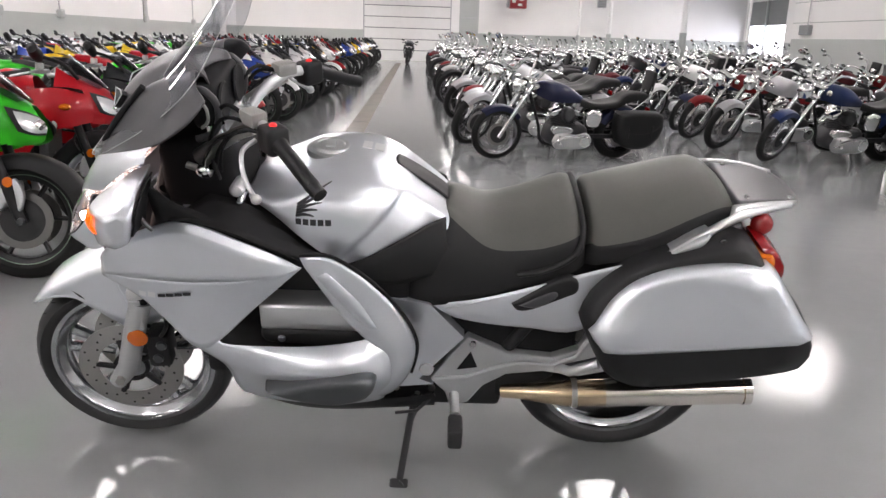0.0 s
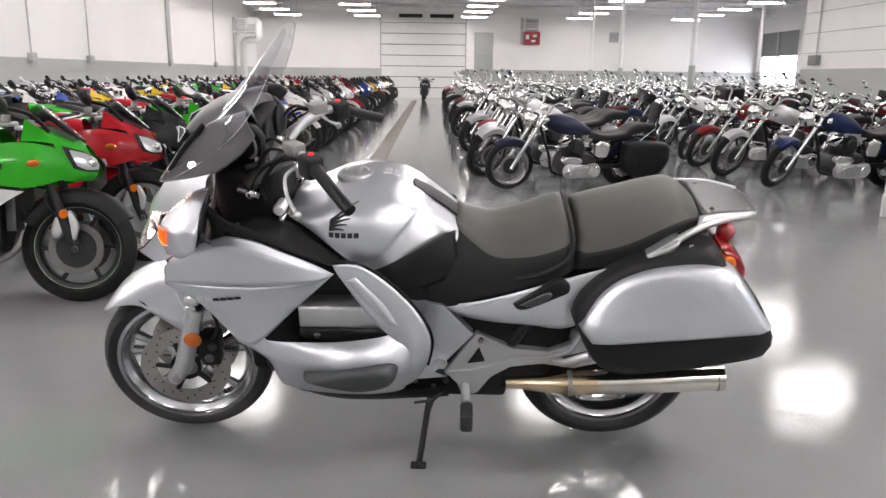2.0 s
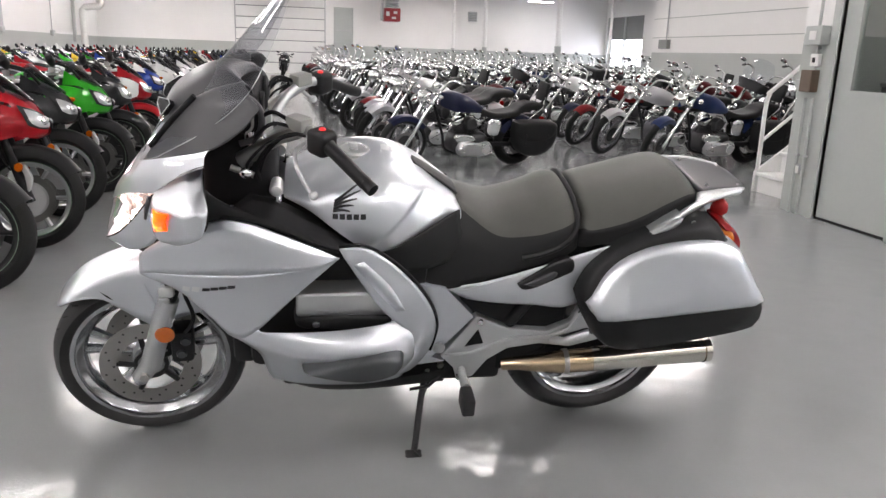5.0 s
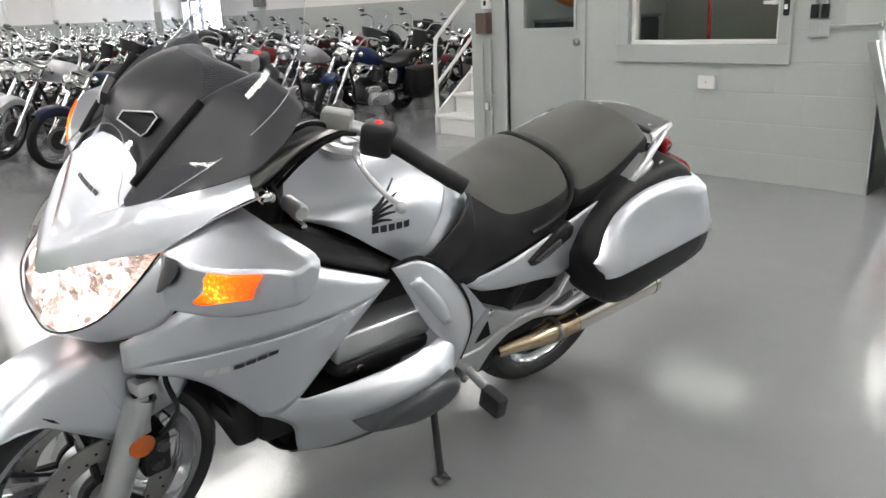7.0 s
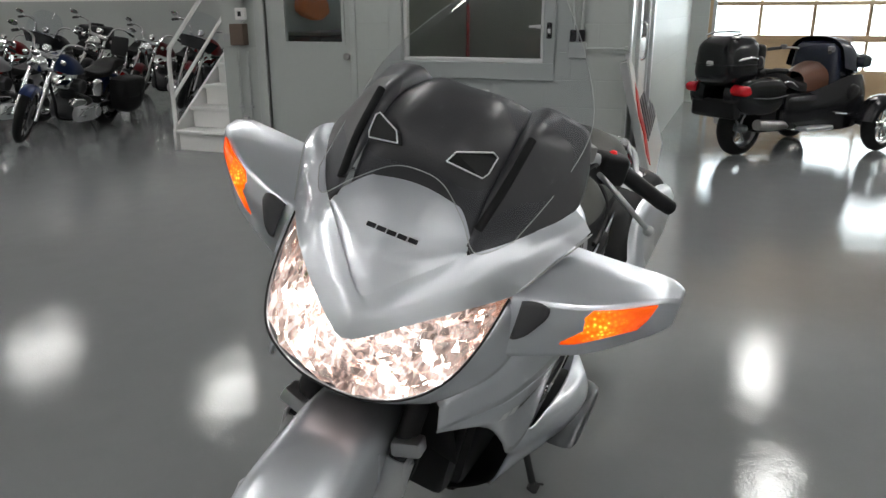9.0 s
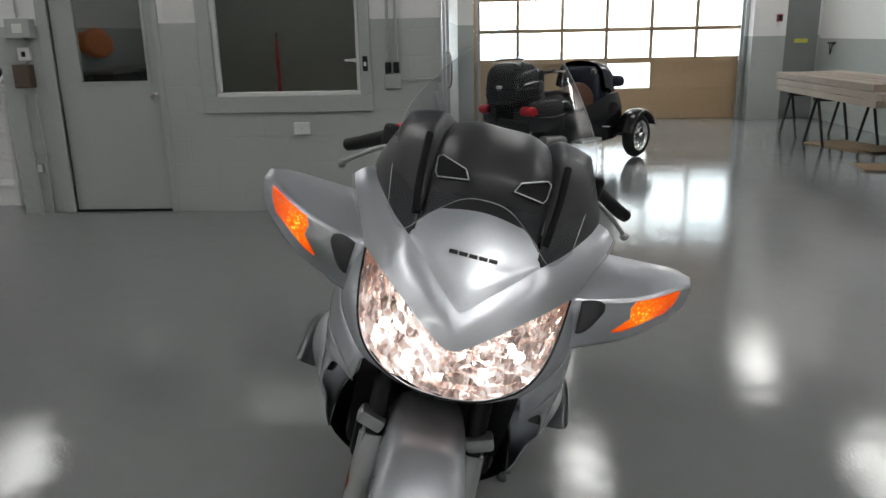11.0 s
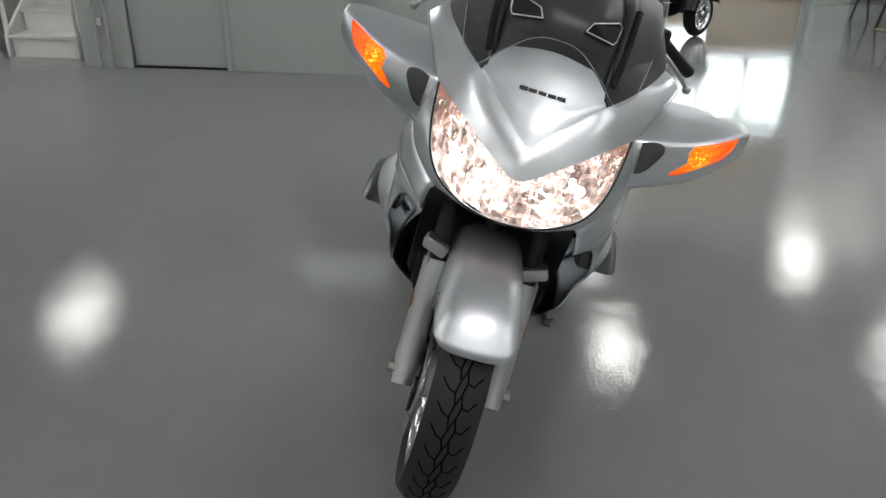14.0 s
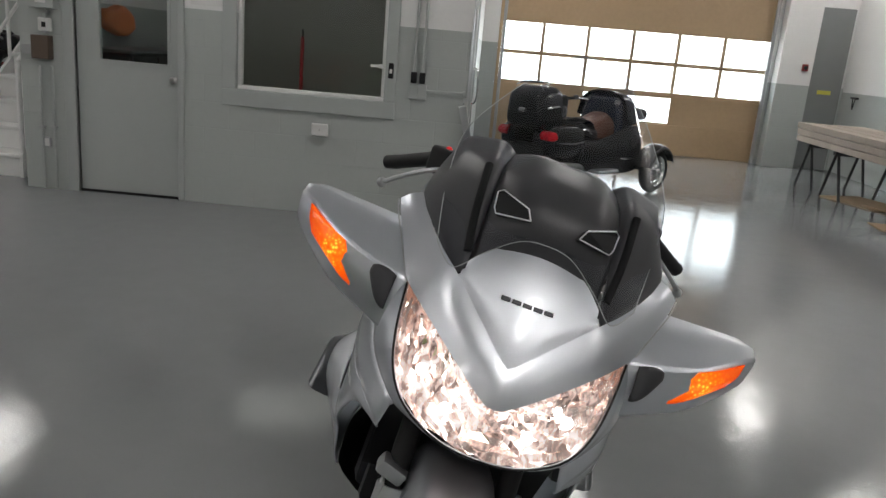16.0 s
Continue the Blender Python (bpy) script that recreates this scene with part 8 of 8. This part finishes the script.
        part("rocker_cover", moved(box((-0.07, -0.08, 0.16), (0.07, 0.08, 0.235), 0.025, 2), Matrix.Translation((x, 0, 0.42)) @ Matrix.Rotation(radians(a), 4, 'Y')), CHROME, cy, "chrome rocker cover", True)
    part("air_cleaner", moved(lathe([(0.0, -0.21), (0.07, -0.205), (0.085, -0.18), (0.085, -0.1)], 20), Matrix.Translation((0.76, 0, 0.60))), CHROME, t, "round chrome air cleaner", True)
    part("oil_tank", pillow([(0.52, 0.62), (0.50, 0.46), (0.34, 0.44), (0.30, 0.60), (0.42, 0.66)], 0.05, 0.17), CHROME, t, "", True)
    part("frame", rod(curve([(1.24, 0, 0.86), (1.08, 0, 0.45), (0.98, 0, 0.20), (0.5, 0, 0.19), (0.42, 0, 0.45), (0.2, 0, 0.62)]), 0.019, 8), BLACK_PL, t, "", True)
    part("swing_arm", boxes(((-0.05, -0.12, 0.29), (0.45, -0.09, 0.34)), ((-0.05, 0.09, 0.29), (0.45, 0.12, 0.34))), BLACK_PL, t)
    part("tail_lamp", box((-0.40, -0.045, 0.60), (-0.355, 0.045, 0.66), 0.015), RED_LENS, t)
    part("side_stand", rod([(0.62, 0.14, 0.2), (0.66, 0.30, 0.01)], 0.012, 6), BLACK_STEEL, t)
    if bags:
        part("backrest", moved(box((-0.03, -0.115, -0.03), (0.03, 0.115, 0.22), 0.024, 2), Matrix.Translation((-0.325, 0, 0.90)) @ Matrix.Rotation(radians(-8), 4, 'Y')), LEATHER, t, "black backrest pad", True)
        for s in (-1, 1):
            part("backrest_bar", rod([(-0.10, s * 0.115, 0.64), (-0.30, s * 0.115, 0.80), (-0.345, s * 0.10, 1.05), (-0.36, 0.0, 1.11)], 0.009, 6), CHROME, t)
    if screen:
        part("touring_screen", symmetric([[(1.36, 0.24, 0.98), (1.30, 0.25, 1.12), (1.22, 0.16, 1.30)], [(1.42, 0.12, 1.0), (1.36, 0.13, 1.15), (1.26, 0.09, 1.34)], [(1.43, 0, 1.01), (1.37, 0, 1.16), (1.27, 0, 1.35)]], 8, 3, (1.0, 0, 1.0)), SCREEN, t, "clear touring windscreen", True)
        part("fork_fairing", symmetric([[(1.42, 0.20, 0.84), (1.36, 0.28, 0.98)], [(1.48, 0.12, 0.86), (1.43, 0.15, 1.01)], [(1.49, 0, 0.86), (1.44, 0, 1.02)]], 6, 3, (1.0, 0, 0.9)), CRUISER_PAINTS[1][1], t, "black fork-mounted fairing", True)
        part("top_case", box((-0.50, -0.24, 0.80), (-0.12, 0.24, 1.08), 0.05, 3), CRUISER_PAINTS[1][1], t, "black top case", True)
    # the steering, turned about its raked axis
    turned = Matrix.Translation((1.21, 0, 0.98)) @ Matrix.Rotation(radians(turn), 4, Vector((-0.405, 0, 0.68)).normalized()) @ Matrix.Translation((-1.21, 0, -0.98))
    front = ("fork_leg", "handlebar", "grip", "mirror", "turn_signal", "fork_clamp", "headlamp", "front_fender", "speedometer", "touring_screen", "fork_fairing")
    for o in t.children:
        if o.name.startswith(front):
            o.data.transform(turned)
    for o in [front_wheel] + list(front_wheel.children):
        o.data.transform(turned)
    return t


def far_version(src, keep):
    """A lighter copy for the far rows: the parts of a built bike, joined by what they are made of."""
    t = thing(src.name.split(".")[0], "", "motorcycle", src["group"])
    pots = {}
    for o in src.children_recursive:
        key = keep(o)
        if key is None:
            continue
        if key in ("tyre", "wheel"):
            key = (key, sum(v.co.x for v in o.data.vertices) > 0.7 * len(o.data.vertices))
        bm, _ = pots.setdefault(key, (bmesh.new(), o))
        bm.from_mesh(o.data)
    for key, (bm, o) in pots.items():
        p = part(key if isinstance(key, str) else key[0], bm, o.data.materials[0], t)
        for f in p.data.polygons:
            f.use_smooth = True
    return t


def far_key(o):
    m = o.data.materials[0]
    if m in (SPORT_PAINTS[0][1], CRUISER_PAINTS[0][1]):
        return "fuel_tank" if o.name.startswith("fuel_tank") else "tail" if o.name.startswith("tail") else "rear_fender" if o.name.startswith("rear_fender") else "bodywork"
    if m == OLD_RUBBER:
        return "tyre"
    if o.name.startswith(("wheel", "spokes")):
        return "wheel"
    if m == CHROME or m == RIM_DARK:
        return "brightwork" if m == CHROME else "wheel"
    if m in (LEATHER, BLACK_PL, RUBBER, FENDER, SMOKE):
        return "seat" if m == LEATHER else "windscreen" if m == SMOKE else "frame"
    if m == ENGINE_GREY:
        return "engine"
    if m == LAMP_GLASS:
        return "headlamp"
    if m == SPORT_PAINTS[4][1]:
        return "lower_fairing"
    return None


def recolour(t, old, new_mat):
    for o in t.children_recursive:
        if o.type == 'MESH' and o.data.materials[0] == old:
            o.material_slots[0].link = 'OBJECT'
            o.material_slots[0].material = new_mat


def heading(x, y, deg, lean=6.0, wheelbase=1.38, size=1.0):
    """The pose of a parked bike whose front tyre stands at x, y, pointing deg from the x axis."""
    a = radians(deg)
    return pose(x - wheelbase * size * math.cos(a), y - wheelbase * size * math.sin(a), 0, 0, 0, deg) @ Matrix.Rotation(radians(-lean), 4, 'X') @ Matrix.Scale(size, 4)


near_sport, near_cruiser, bare_cruiser, tourer = sport_bike(), cruiser_bike(), cruiser_bike(False), cruiser_bike(True, True)
aisle_cruiser = cruiser_bike(turn=3)
far_sport, far_cruiser = far_version(near_sport, far_key), far_version(bare_cruiser, far_key)
kinds = {}
used = set()


def park(src, m, colour, colours, label):
    """Stands a bike at a pose; the first of each kind is the built one, the rest are copies."""
    name, pm = colours[colour % len(colours)]
    if src.name in used:
        o = copy_thing(src, m)
    else:
        used.add(src.name)
        o = src
        o.matrix_world = m
    tagged(o, label % name)
    base = SPORT_PAINTS[0][1] if colours is SPORT_PAINTS else CRUISER_PAINTS[0][1]
    kinds[o.name] = (o, base, pm)
    return o


random.seed(11)
SPORT_LABEL, CRUISE_LABEL = "%s fully faired sport motorcycle parked in a row", "%s cruiser motorcycle with chrome engine, parked in a row"
silver_rims = []
first = [0, 1, 2, 0, 2, 1, 4, 3, 4, 2, 6, 2, 4, 2]
for col, x in enumerate((-2.2, -4.55, -6.9)):
    y, k = 4.43, 0
    while y < 39.5:
        c = first[k] if col == 0 and k < len(first) else random.choice([2, 2, 2, 2, 2, 4, 4, 4, 3, 3, 6, 6, 1, 1, 0, 5, 5])
        near = y < 13 - 2.5 * col
        parked = park(near_sport if near else far_sport, heading(-2.13 if col == k == 0 else x + random.uniform(-0.1, 0.1), y, 8 + (random.uniform(-7, 7) if k > 1 else 0), 8 + random.uniform(-3, 3)), c, SPORT_PAINTS, SPORT_LABEL)
        if col == 0 and k in (1, 2):
            silver_rims.append(parked)
        y += random.uniform(0.88, 0.99)
        k += 1
for col, x in enumerate((0.55, 3.58, 6.75, 10.3, 13.3)):
    y, k = (8.84, 9.03, 9.4, 23.2, 23.2)[col], 0
    while y < 39.8:
        c = {(0, 0): 0, (1, 0): 4, (1, 1): 3, (1, 2): 2}.get((col, k), random.choice([0, 1, 1, 1, 2, 3, 4, 5, 6, 3, 1, 5]))
        near = y < 15.5 and col < 3
        src = far_cruiser
        if near:
            src = near_cruiser if k % 3 == 0 else bare_cruiser
            if (col, k) == (0, 0):
                src = aisle_cruiser
            if (col, k) in ((2, 0), (2, 3), (1, 6)):
                src = tourer
        xx = 0.646 if (col, k) == (0, 0) else x + random.uniform(-0.1, 0.12)
        park(src, heading(xx, y, 192.4 + (random.uniform(-5, 5) if k else 0), 8, 1.60, 0.87 if (col, k) == (0, 0) else random.uniform(0.93, 1.03)), c, CRUISER_PAINTS, CRUISE_LABEL if src is not tourer else "%s touring motorcycle with fork fairing and top case")
        y += random.uniform(0.90, 1.02)
        k += 1
park(far_sport, heading(-0.62, 37.0, -92, 8), 2, SPORT_PAINTS, "%s sport motorcycle standing alone at the end of the aisle")
for o, base, pm in kinds.values():
    recolour(o, base, pm)
    if base == SPORT_PAINTS[0][1] and o['label'][:6] != 'bright':
        if random.random() < 0.5 and pm in (SPORT_PAINTS[2][1], SPORT_PAINTS[4][1], SPORT_PAINTS[1][1]):
            recolour(o, FENDER, pm)
        if random.random() < 0.35:
            recolour(o, RIM_DARK, random.choice([SPORT_PAINTS[4][1], ALLOY, ALLOY] if o.matrix_world.translation.y > 7.5 else [RIM_DARK]))
    if base == SPORT_PAINTS[0][1] and pm == SPORT_PAINTS[4][1]:
        continue
    if base == SPORT_PAINTS[0][1] and random.random() < 0.55 and o["label"][:6] != "bright":
        recolour(o, SPORT_PAINTS[4][1], pm if random.random() < 0.6 else SPORT_PAINTS[2][1])

for o in silver_rims:
    recolour(o, RIM_DARK, ALLOY)
    recolour(o, SPORT_PAINTS[4][1], SPORT_PAINTS[1][1])
# two-tone bodywork on most of the sport machines
for o, base, pm in kinds.values():
    if base == SPORT_PAINTS[0][1] and o["label"][:6] != "bright" and o not in silver_rims:
        for p in o.children_recursive:
            if p.name.startswith(("fuel_tank", "tail", "side_fairing", "screen_root", "pillion")) and p.material_slots[0].material == pm and random.random() < 0.38:
                p.material_slots[0].link = 'OBJECT'
                p.material_slots[0].material = SPORT_PAINTS[random.choice([2, 2, 4, 4, 1, 3, 5])][1]

# ---- three-wheeled touring cycle by the tan door ----
# own axes: x ahead, y left, z up, from the rear tyre's contact
tk = thing("touring_trike", "black three-wheeled touring cycle with brown tank and top case", "trike")
TB = mat("trike_black_paint", (0.008, 0.008, 0.010), 0.2, 0.0, spec=0.4, vary=0.05, vary_scale=6)
TBLUE = mat("trike_blue_black_paint", (0.009, 0.012, 0.026), 0.2, 0.0, spec=0.4, vary=0.05, vary_scale=6)
TAN = mat("brown_metallic_paint", (0.11, 0.042, 0.022), 0.35, vary=0.15, vary_scale=8)
tk.matrix_world = pose(5.58, 2.15, 0, 0, 0, -41) @ Matrix.Scale(0.82, 4)
TRIKE_LAMP = mat("bright_red_lens", (0.62, 0.012, 0.02), 0.15, spec=0.6, vary=0.15, vary_scale=40)
TK_GREY = mat("trike_satin_grey", (0.16, 0.16, 0.165), 0.35, 0.5, vary=0.06, vary_scale=6)
simple_wheel(0.31, 0.11, 0.20, ALLOY, tk, (0, 0, 0.31), 6)
for s in (-1, 1):
    def side(bm):
        return bm if s > 0 else flip(bm)
    simple_wheel(0.295, 0.09, 0.20, CHROME, tk, (1.66, s * 0.60, 0.295), 9)
    part("wheel_arch", loft([[(1.66 + rr * math.cos(radians(a)), s * 0.60 + y, 0.295 + rr * math.sin(radians(a))) for a in (20, 50, 90, 130, 168)] for y, rr in ((-0.13, 0.30), (-0.11, 0.345), (0.0, 0.365), (0.11, 0.345), (0.13, 0.30))], 14, 3, mid=(1.66, s * 0.6, 0.295)), TB, tk, "glossy black wheel arch", True)
    part("arch_stay", rod([(1.66, s * 0.50, 0.60), (1.62, s * 0.38, 0.52)], 0.02, 8), BLACK_PL, tk, "", True)
    part("suspension_arm", rod([(1.55, s * 0.2, 0.34), (1.66, s * 0.52, 0.28)], 0.03, 8), BLACK_PL, tk)
    part("suspension_arm", rod([(1.7, s * 0.2, 0.44), (1.66, s * 0.52, 0.38)], 0.02, 8), ALLOY, tk)
    part("side_case", side(pillow([(0.30, 0.80), (0.26, 0.60), (0.10, 0.50), (-0.22, 0.50), (-0.42, 0.58), (-0.46, 0.74), (-0.36, 0.88), (-0.05, 0.90), (0.18, 0.88)], 0.14, 0.40)), TB, tk, "black moulded side case", True)
    part("case_seam", side(rod(curve([(0.24, 0.40, 0.70), (0.0, 0.412, 0.68), (-0.34, 0.39, 0.70)]), 0.006, 6)), TK_GREY, tk, "", True)
    part("tail_lamp", side(pillow([(-0.34, 0.82), (-0.30, 0.74), (-0.38, 0.71), (-0.47, 0.73), (-0.49, 0.79), (-0.43, 0.83)], 0.26, 0.405)), TRIKE_LAMP, tk, "bright red tail lamp", True)
    part("body_side", loft([[(1.72, s * 0.22, 0.84), (1.48, s * 0.40, 0.88), (1.20, s * 0.40, 0.86), (0.92, s * 0.30, 0.74), (0.5, s * 0.24, 0.62)], [(1.84, s * 0.22, 0.62), (1.50, s * 0.46, 0.62), (1.20, s * 0.46, 0.58), (0.92, s * 0.37, 0.52), (0.5, s * 0.29, 0.48)], [(1.76, s * 0.18, 0.34), (1.48, s * 0.42, 0.30), (1.20, s * 0.40, 0.26), (0.9, s * 0.30, 0.26), (0.45, s * 0.24, 0.32)]], 18, 5, mid=(1.1, 0, 0.5)), TB, tk, "glossy black body side", True)
    part("body_vent", side(pillow([(1.40, 0.74), (1.34, 0.60), (1.22, 0.60), (1.20, 0.70), (1.28, 0.78)], 0.40, 0.475)), BLACK_PL, tk, "black vent in the body side", True)
    part("body_trim", rod(curve([(1.52, s * 0.452, 0.46), (1.30, s * 0.468, 0.44), (1.05, s * 0.43, 0.46)]), 0.012, 8), CHROME, tk, "", True)
    part("footboard", box((0.58, s * 0.36 - 0.09, 0.28), (1.05, s * 0.36 + 0.09, 0.32), 0.014), ALLOY, tk, "silver footboard")
    part("grip", rod([(0.98, s * 0.33, 1.16), (0.83, s * 0.42, 1.14)], 0.02, 10), RUBBER, tk, "", True)
    part("handlebar", rod(curve([(1.20, s * 0.05, 1.08), (1.12, s * 0.20, 1.15), (0.98, s * 0.33, 1.16)]), 0.016, 8), CHROME, tk, "chrome handlebar", True)
    part("bar_switches", moved(box((-0.03, -0.03, -0.03), (0.03, 0.03, 0.03), 0.012, 2), Matrix.Translation((0.99, s * 0.32, 1.17))), TK_GREY, tk, "", True)
    part("silencer", rod([(0.6, s * 0.26, 0.34), (0.2, s * 0.28, 0.36), (-0.05, s * 0.28, 0.38)], 0.06, 12, radii=[0.035, 0.06, 0.06]), STEEL, tk, "steel silencer", True)
    part("mirror", side(pillow([(1.62, 1.06), (1.60, 0.96), (1.46, 0.95), (1.38, 1.0), (1.42, 1.08), (1.54, 1.10)], 0.24, 0.43)), TBLUE, tk, "blue-black mirror pod", True)
    part("passenger_arm", rod(curve([(0.02, s * 0.26, 0.94), (0.12, s * 0.32, 0.96), (0.28, s * 0.32, 0.95)]), 0.03, 8), LEATHER, tk, "", True)
    part("grab_bar", rod(curve([(0.20, s * 0.30, 0.80), (0.30, s * 0.36, 0.84), (0.46, s * 0.34, 0.78)]), 0.012, 8), CHROME, tk, "chrome grab bar", True)
part("nose", symmetric([[(1.9, 0.12, 0.42), (1.6, 0.25, 0.36), (1.3, 0.3, 0.4)], [(2.02, 0.12, 0.60), (1.70, 0.28, 0.74), (1.3, 0.34, 0.90)], [(1.96, 0.0, 0.70), (1.70, 0.0, 0.88), (1.3, 0.0, 1.0)]], 12, 4, (1.3, 0, 0.5)), TB, tk, "black front cowl", True)
part("fairing", symmetric([[(1.58, 0.22, 0.86), (1.40, 0.40, 0.90), (1.16, 0.40, 0.96)], [(1.62, 0.18, 1.00), (1.40, 0.36, 1.12), (1.16, 0.34, 1.18)], [(1.58, 0.10, 1.10), (1.38, 0.22, 1.24), (1.16, 0.20, 1.28)], [(1.57, 0.0, 1.12), (1.38, 0.0, 1.27), (1.16, 0.0, 1.30)]], 12, 4, (1.2, 0, 0.9)), TBLUE, tk, "blue-black upper fairing", True)
part("windscreen", symmetric([[(1.50, 0.26, 1.14), (1.40, 0.28, 1.28), (1.32, 0.18, 1.40)], [(1.54, 0.12, 1.18), (1.44, 0.14, 1.34), (1.35, 0.09, 1.45)], [(1.55, 0, 1.19), (1.45, 0, 1.36), (1.36, 0, 1.46)]], 8, 3, (1.0, 0, 1.0)), SCREEN, tk, "clear windscreen", True)
part("seat", symmetric([[(1.0, 0.12, 0.72), (0.7, 0.22, 0.70), (0.35, 0.20, 0.80), (0.0, 0.20, 0.86)], [(0.98, 0.10, 0.82), (0.7, 0.20, 0.80), (0.35, 0.18, 0.93), (0.0, 0.18, 0.97)], [(0.98, 0, 0.84), (0.7, 0, 0.80), (0.35, 0, 0.95), (0.0, 0, 0.99)]], 14, 4, (0.5, 0, 0.5)), LEATHER, tk, "black leather seat", True)
part("tank_cover", symmetric([[(1.28, 0.28, 0.66), (1.05, 0.26, 0.62), (0.80, 0.18, 0.66)], [(1.28, 0.26, 0.88), (1.05, 0.24, 0.88), (0.80, 0.15, 0.84)], [(1.26, 0.14, 1.0), (1.05, 0.12, 0.99), (0.80, 0.08, 0.90)], [(1.26, 0, 1.02), (1.05, 0, 1.01), (0.80, 0, 0.91)]], 10, 4, (1.0, 0, 0.5)), TAN, tk, "brown painted tank cover", True)
def tapered(bm, z0, z1, k):
    for v in bm.verts:
        f = min(max((v.co.z - z0) / (z1 - z0), 0), 1)
        v.co.y *= 1 - k * f * f
        v.co.x += 0.12 * k * f * f
    return bm


part("top_case", tapered(box((-0.55, -0.30, 0.80), (-0.05, 0.30, 1.33), 0.15, 6), 1.0, 1.33, 0.20), TB, tk, "black rounded top case", True)
part("case_lid_seam", rod(curve([(-0.12, 0.300, 1.03), (-0.30, 0.302, 1.035), (-0.46, 0.285, 1.03), (-0.552, 0.18, 1.03), (-0.552, -0.18, 1.03), (-0.46, -0.285, 1.03), (-0.30, -0.302, 1.035), (-0.12, -0.300, 1.03)]), 0.004, 6), BLACK_PL, tk, "", True)
part("case_latch", box((-0.565, -0.05, 1.02), (-0.53, 0.05, 1.07), 0.01), CHROME, tk, "chrome latch")
for s in (-1, 1):
    part("case_speaker", moved(lathe([(0.0, 0.02), (0.06, 0.016), (0.07, 0.0)], 16), Matrix.Translation((-0.04, s * 0.22, 1.05)) @ Matrix.Rotation(-s * math.pi / 2, 4, 'Z')), TK_GREY, tk, "", True)
    part("case_handle", rod(curve([(-0.44, s * 0.285, 1.08), (-0.30, s * 0.33, 1.11), (-0.16, s * 0.29, 1.09)]), 0.012, 8), CHROME, tk, "", True)
part("backrest", box((-0.06, -0.24, 0.96), (0.05, 0.24, 1.24), 0.045, 3), LEATHER, tk, "black backrest", True)
part("case_rail", rod(curve([(-0.46, -0.18, 1.325), (-0.32, -0.19, 1.36), (-0.15, 0, 1.365), (-0.32, 0.19, 1.36), (-0.46, 0.18, 1.325)]), 0.012, 8), CHROME, tk, "chrome rail on the case lid", True)
part("dash_body", tapered(box((1.08, -0.37, 0.50), (1.48, 0.37, 1.255), 0.10, 3), 0.8, 1.255, 0.36), TBLUE, tk, "dark body behind the fairing", True)
part("centre_body", box((0.35, -0.33, 0.28), (1.55, 0.33, 0.70), 0.10, 3), TB, tk, "black centre body", True)
part("chassis", box((0.1, -0.2, 0.26), (1.6, 0.2, 0.68), 0.06, 2), BLACK_PL, tk, "", True)
part("rear_fender", loft([[(rr * math.cos(radians(a)), y, 0.31 + rr * math.sin(radians(a))) for a in (40, 75, 110, 150)] for y, rr in ((-0.15, 0.30), (-0.13, 0.37), (0, 0.385), (0.13, 0.37), (0.15, 0.30))], 10, 2, mid=(0, 0, 0.31)), TB, tk, "", True)
part("rear_bumper", box((-0.46, -0.32, 0.46), (-0.34, 0.32, 0.66), 0.04, 2), BLACK_PL, tk)
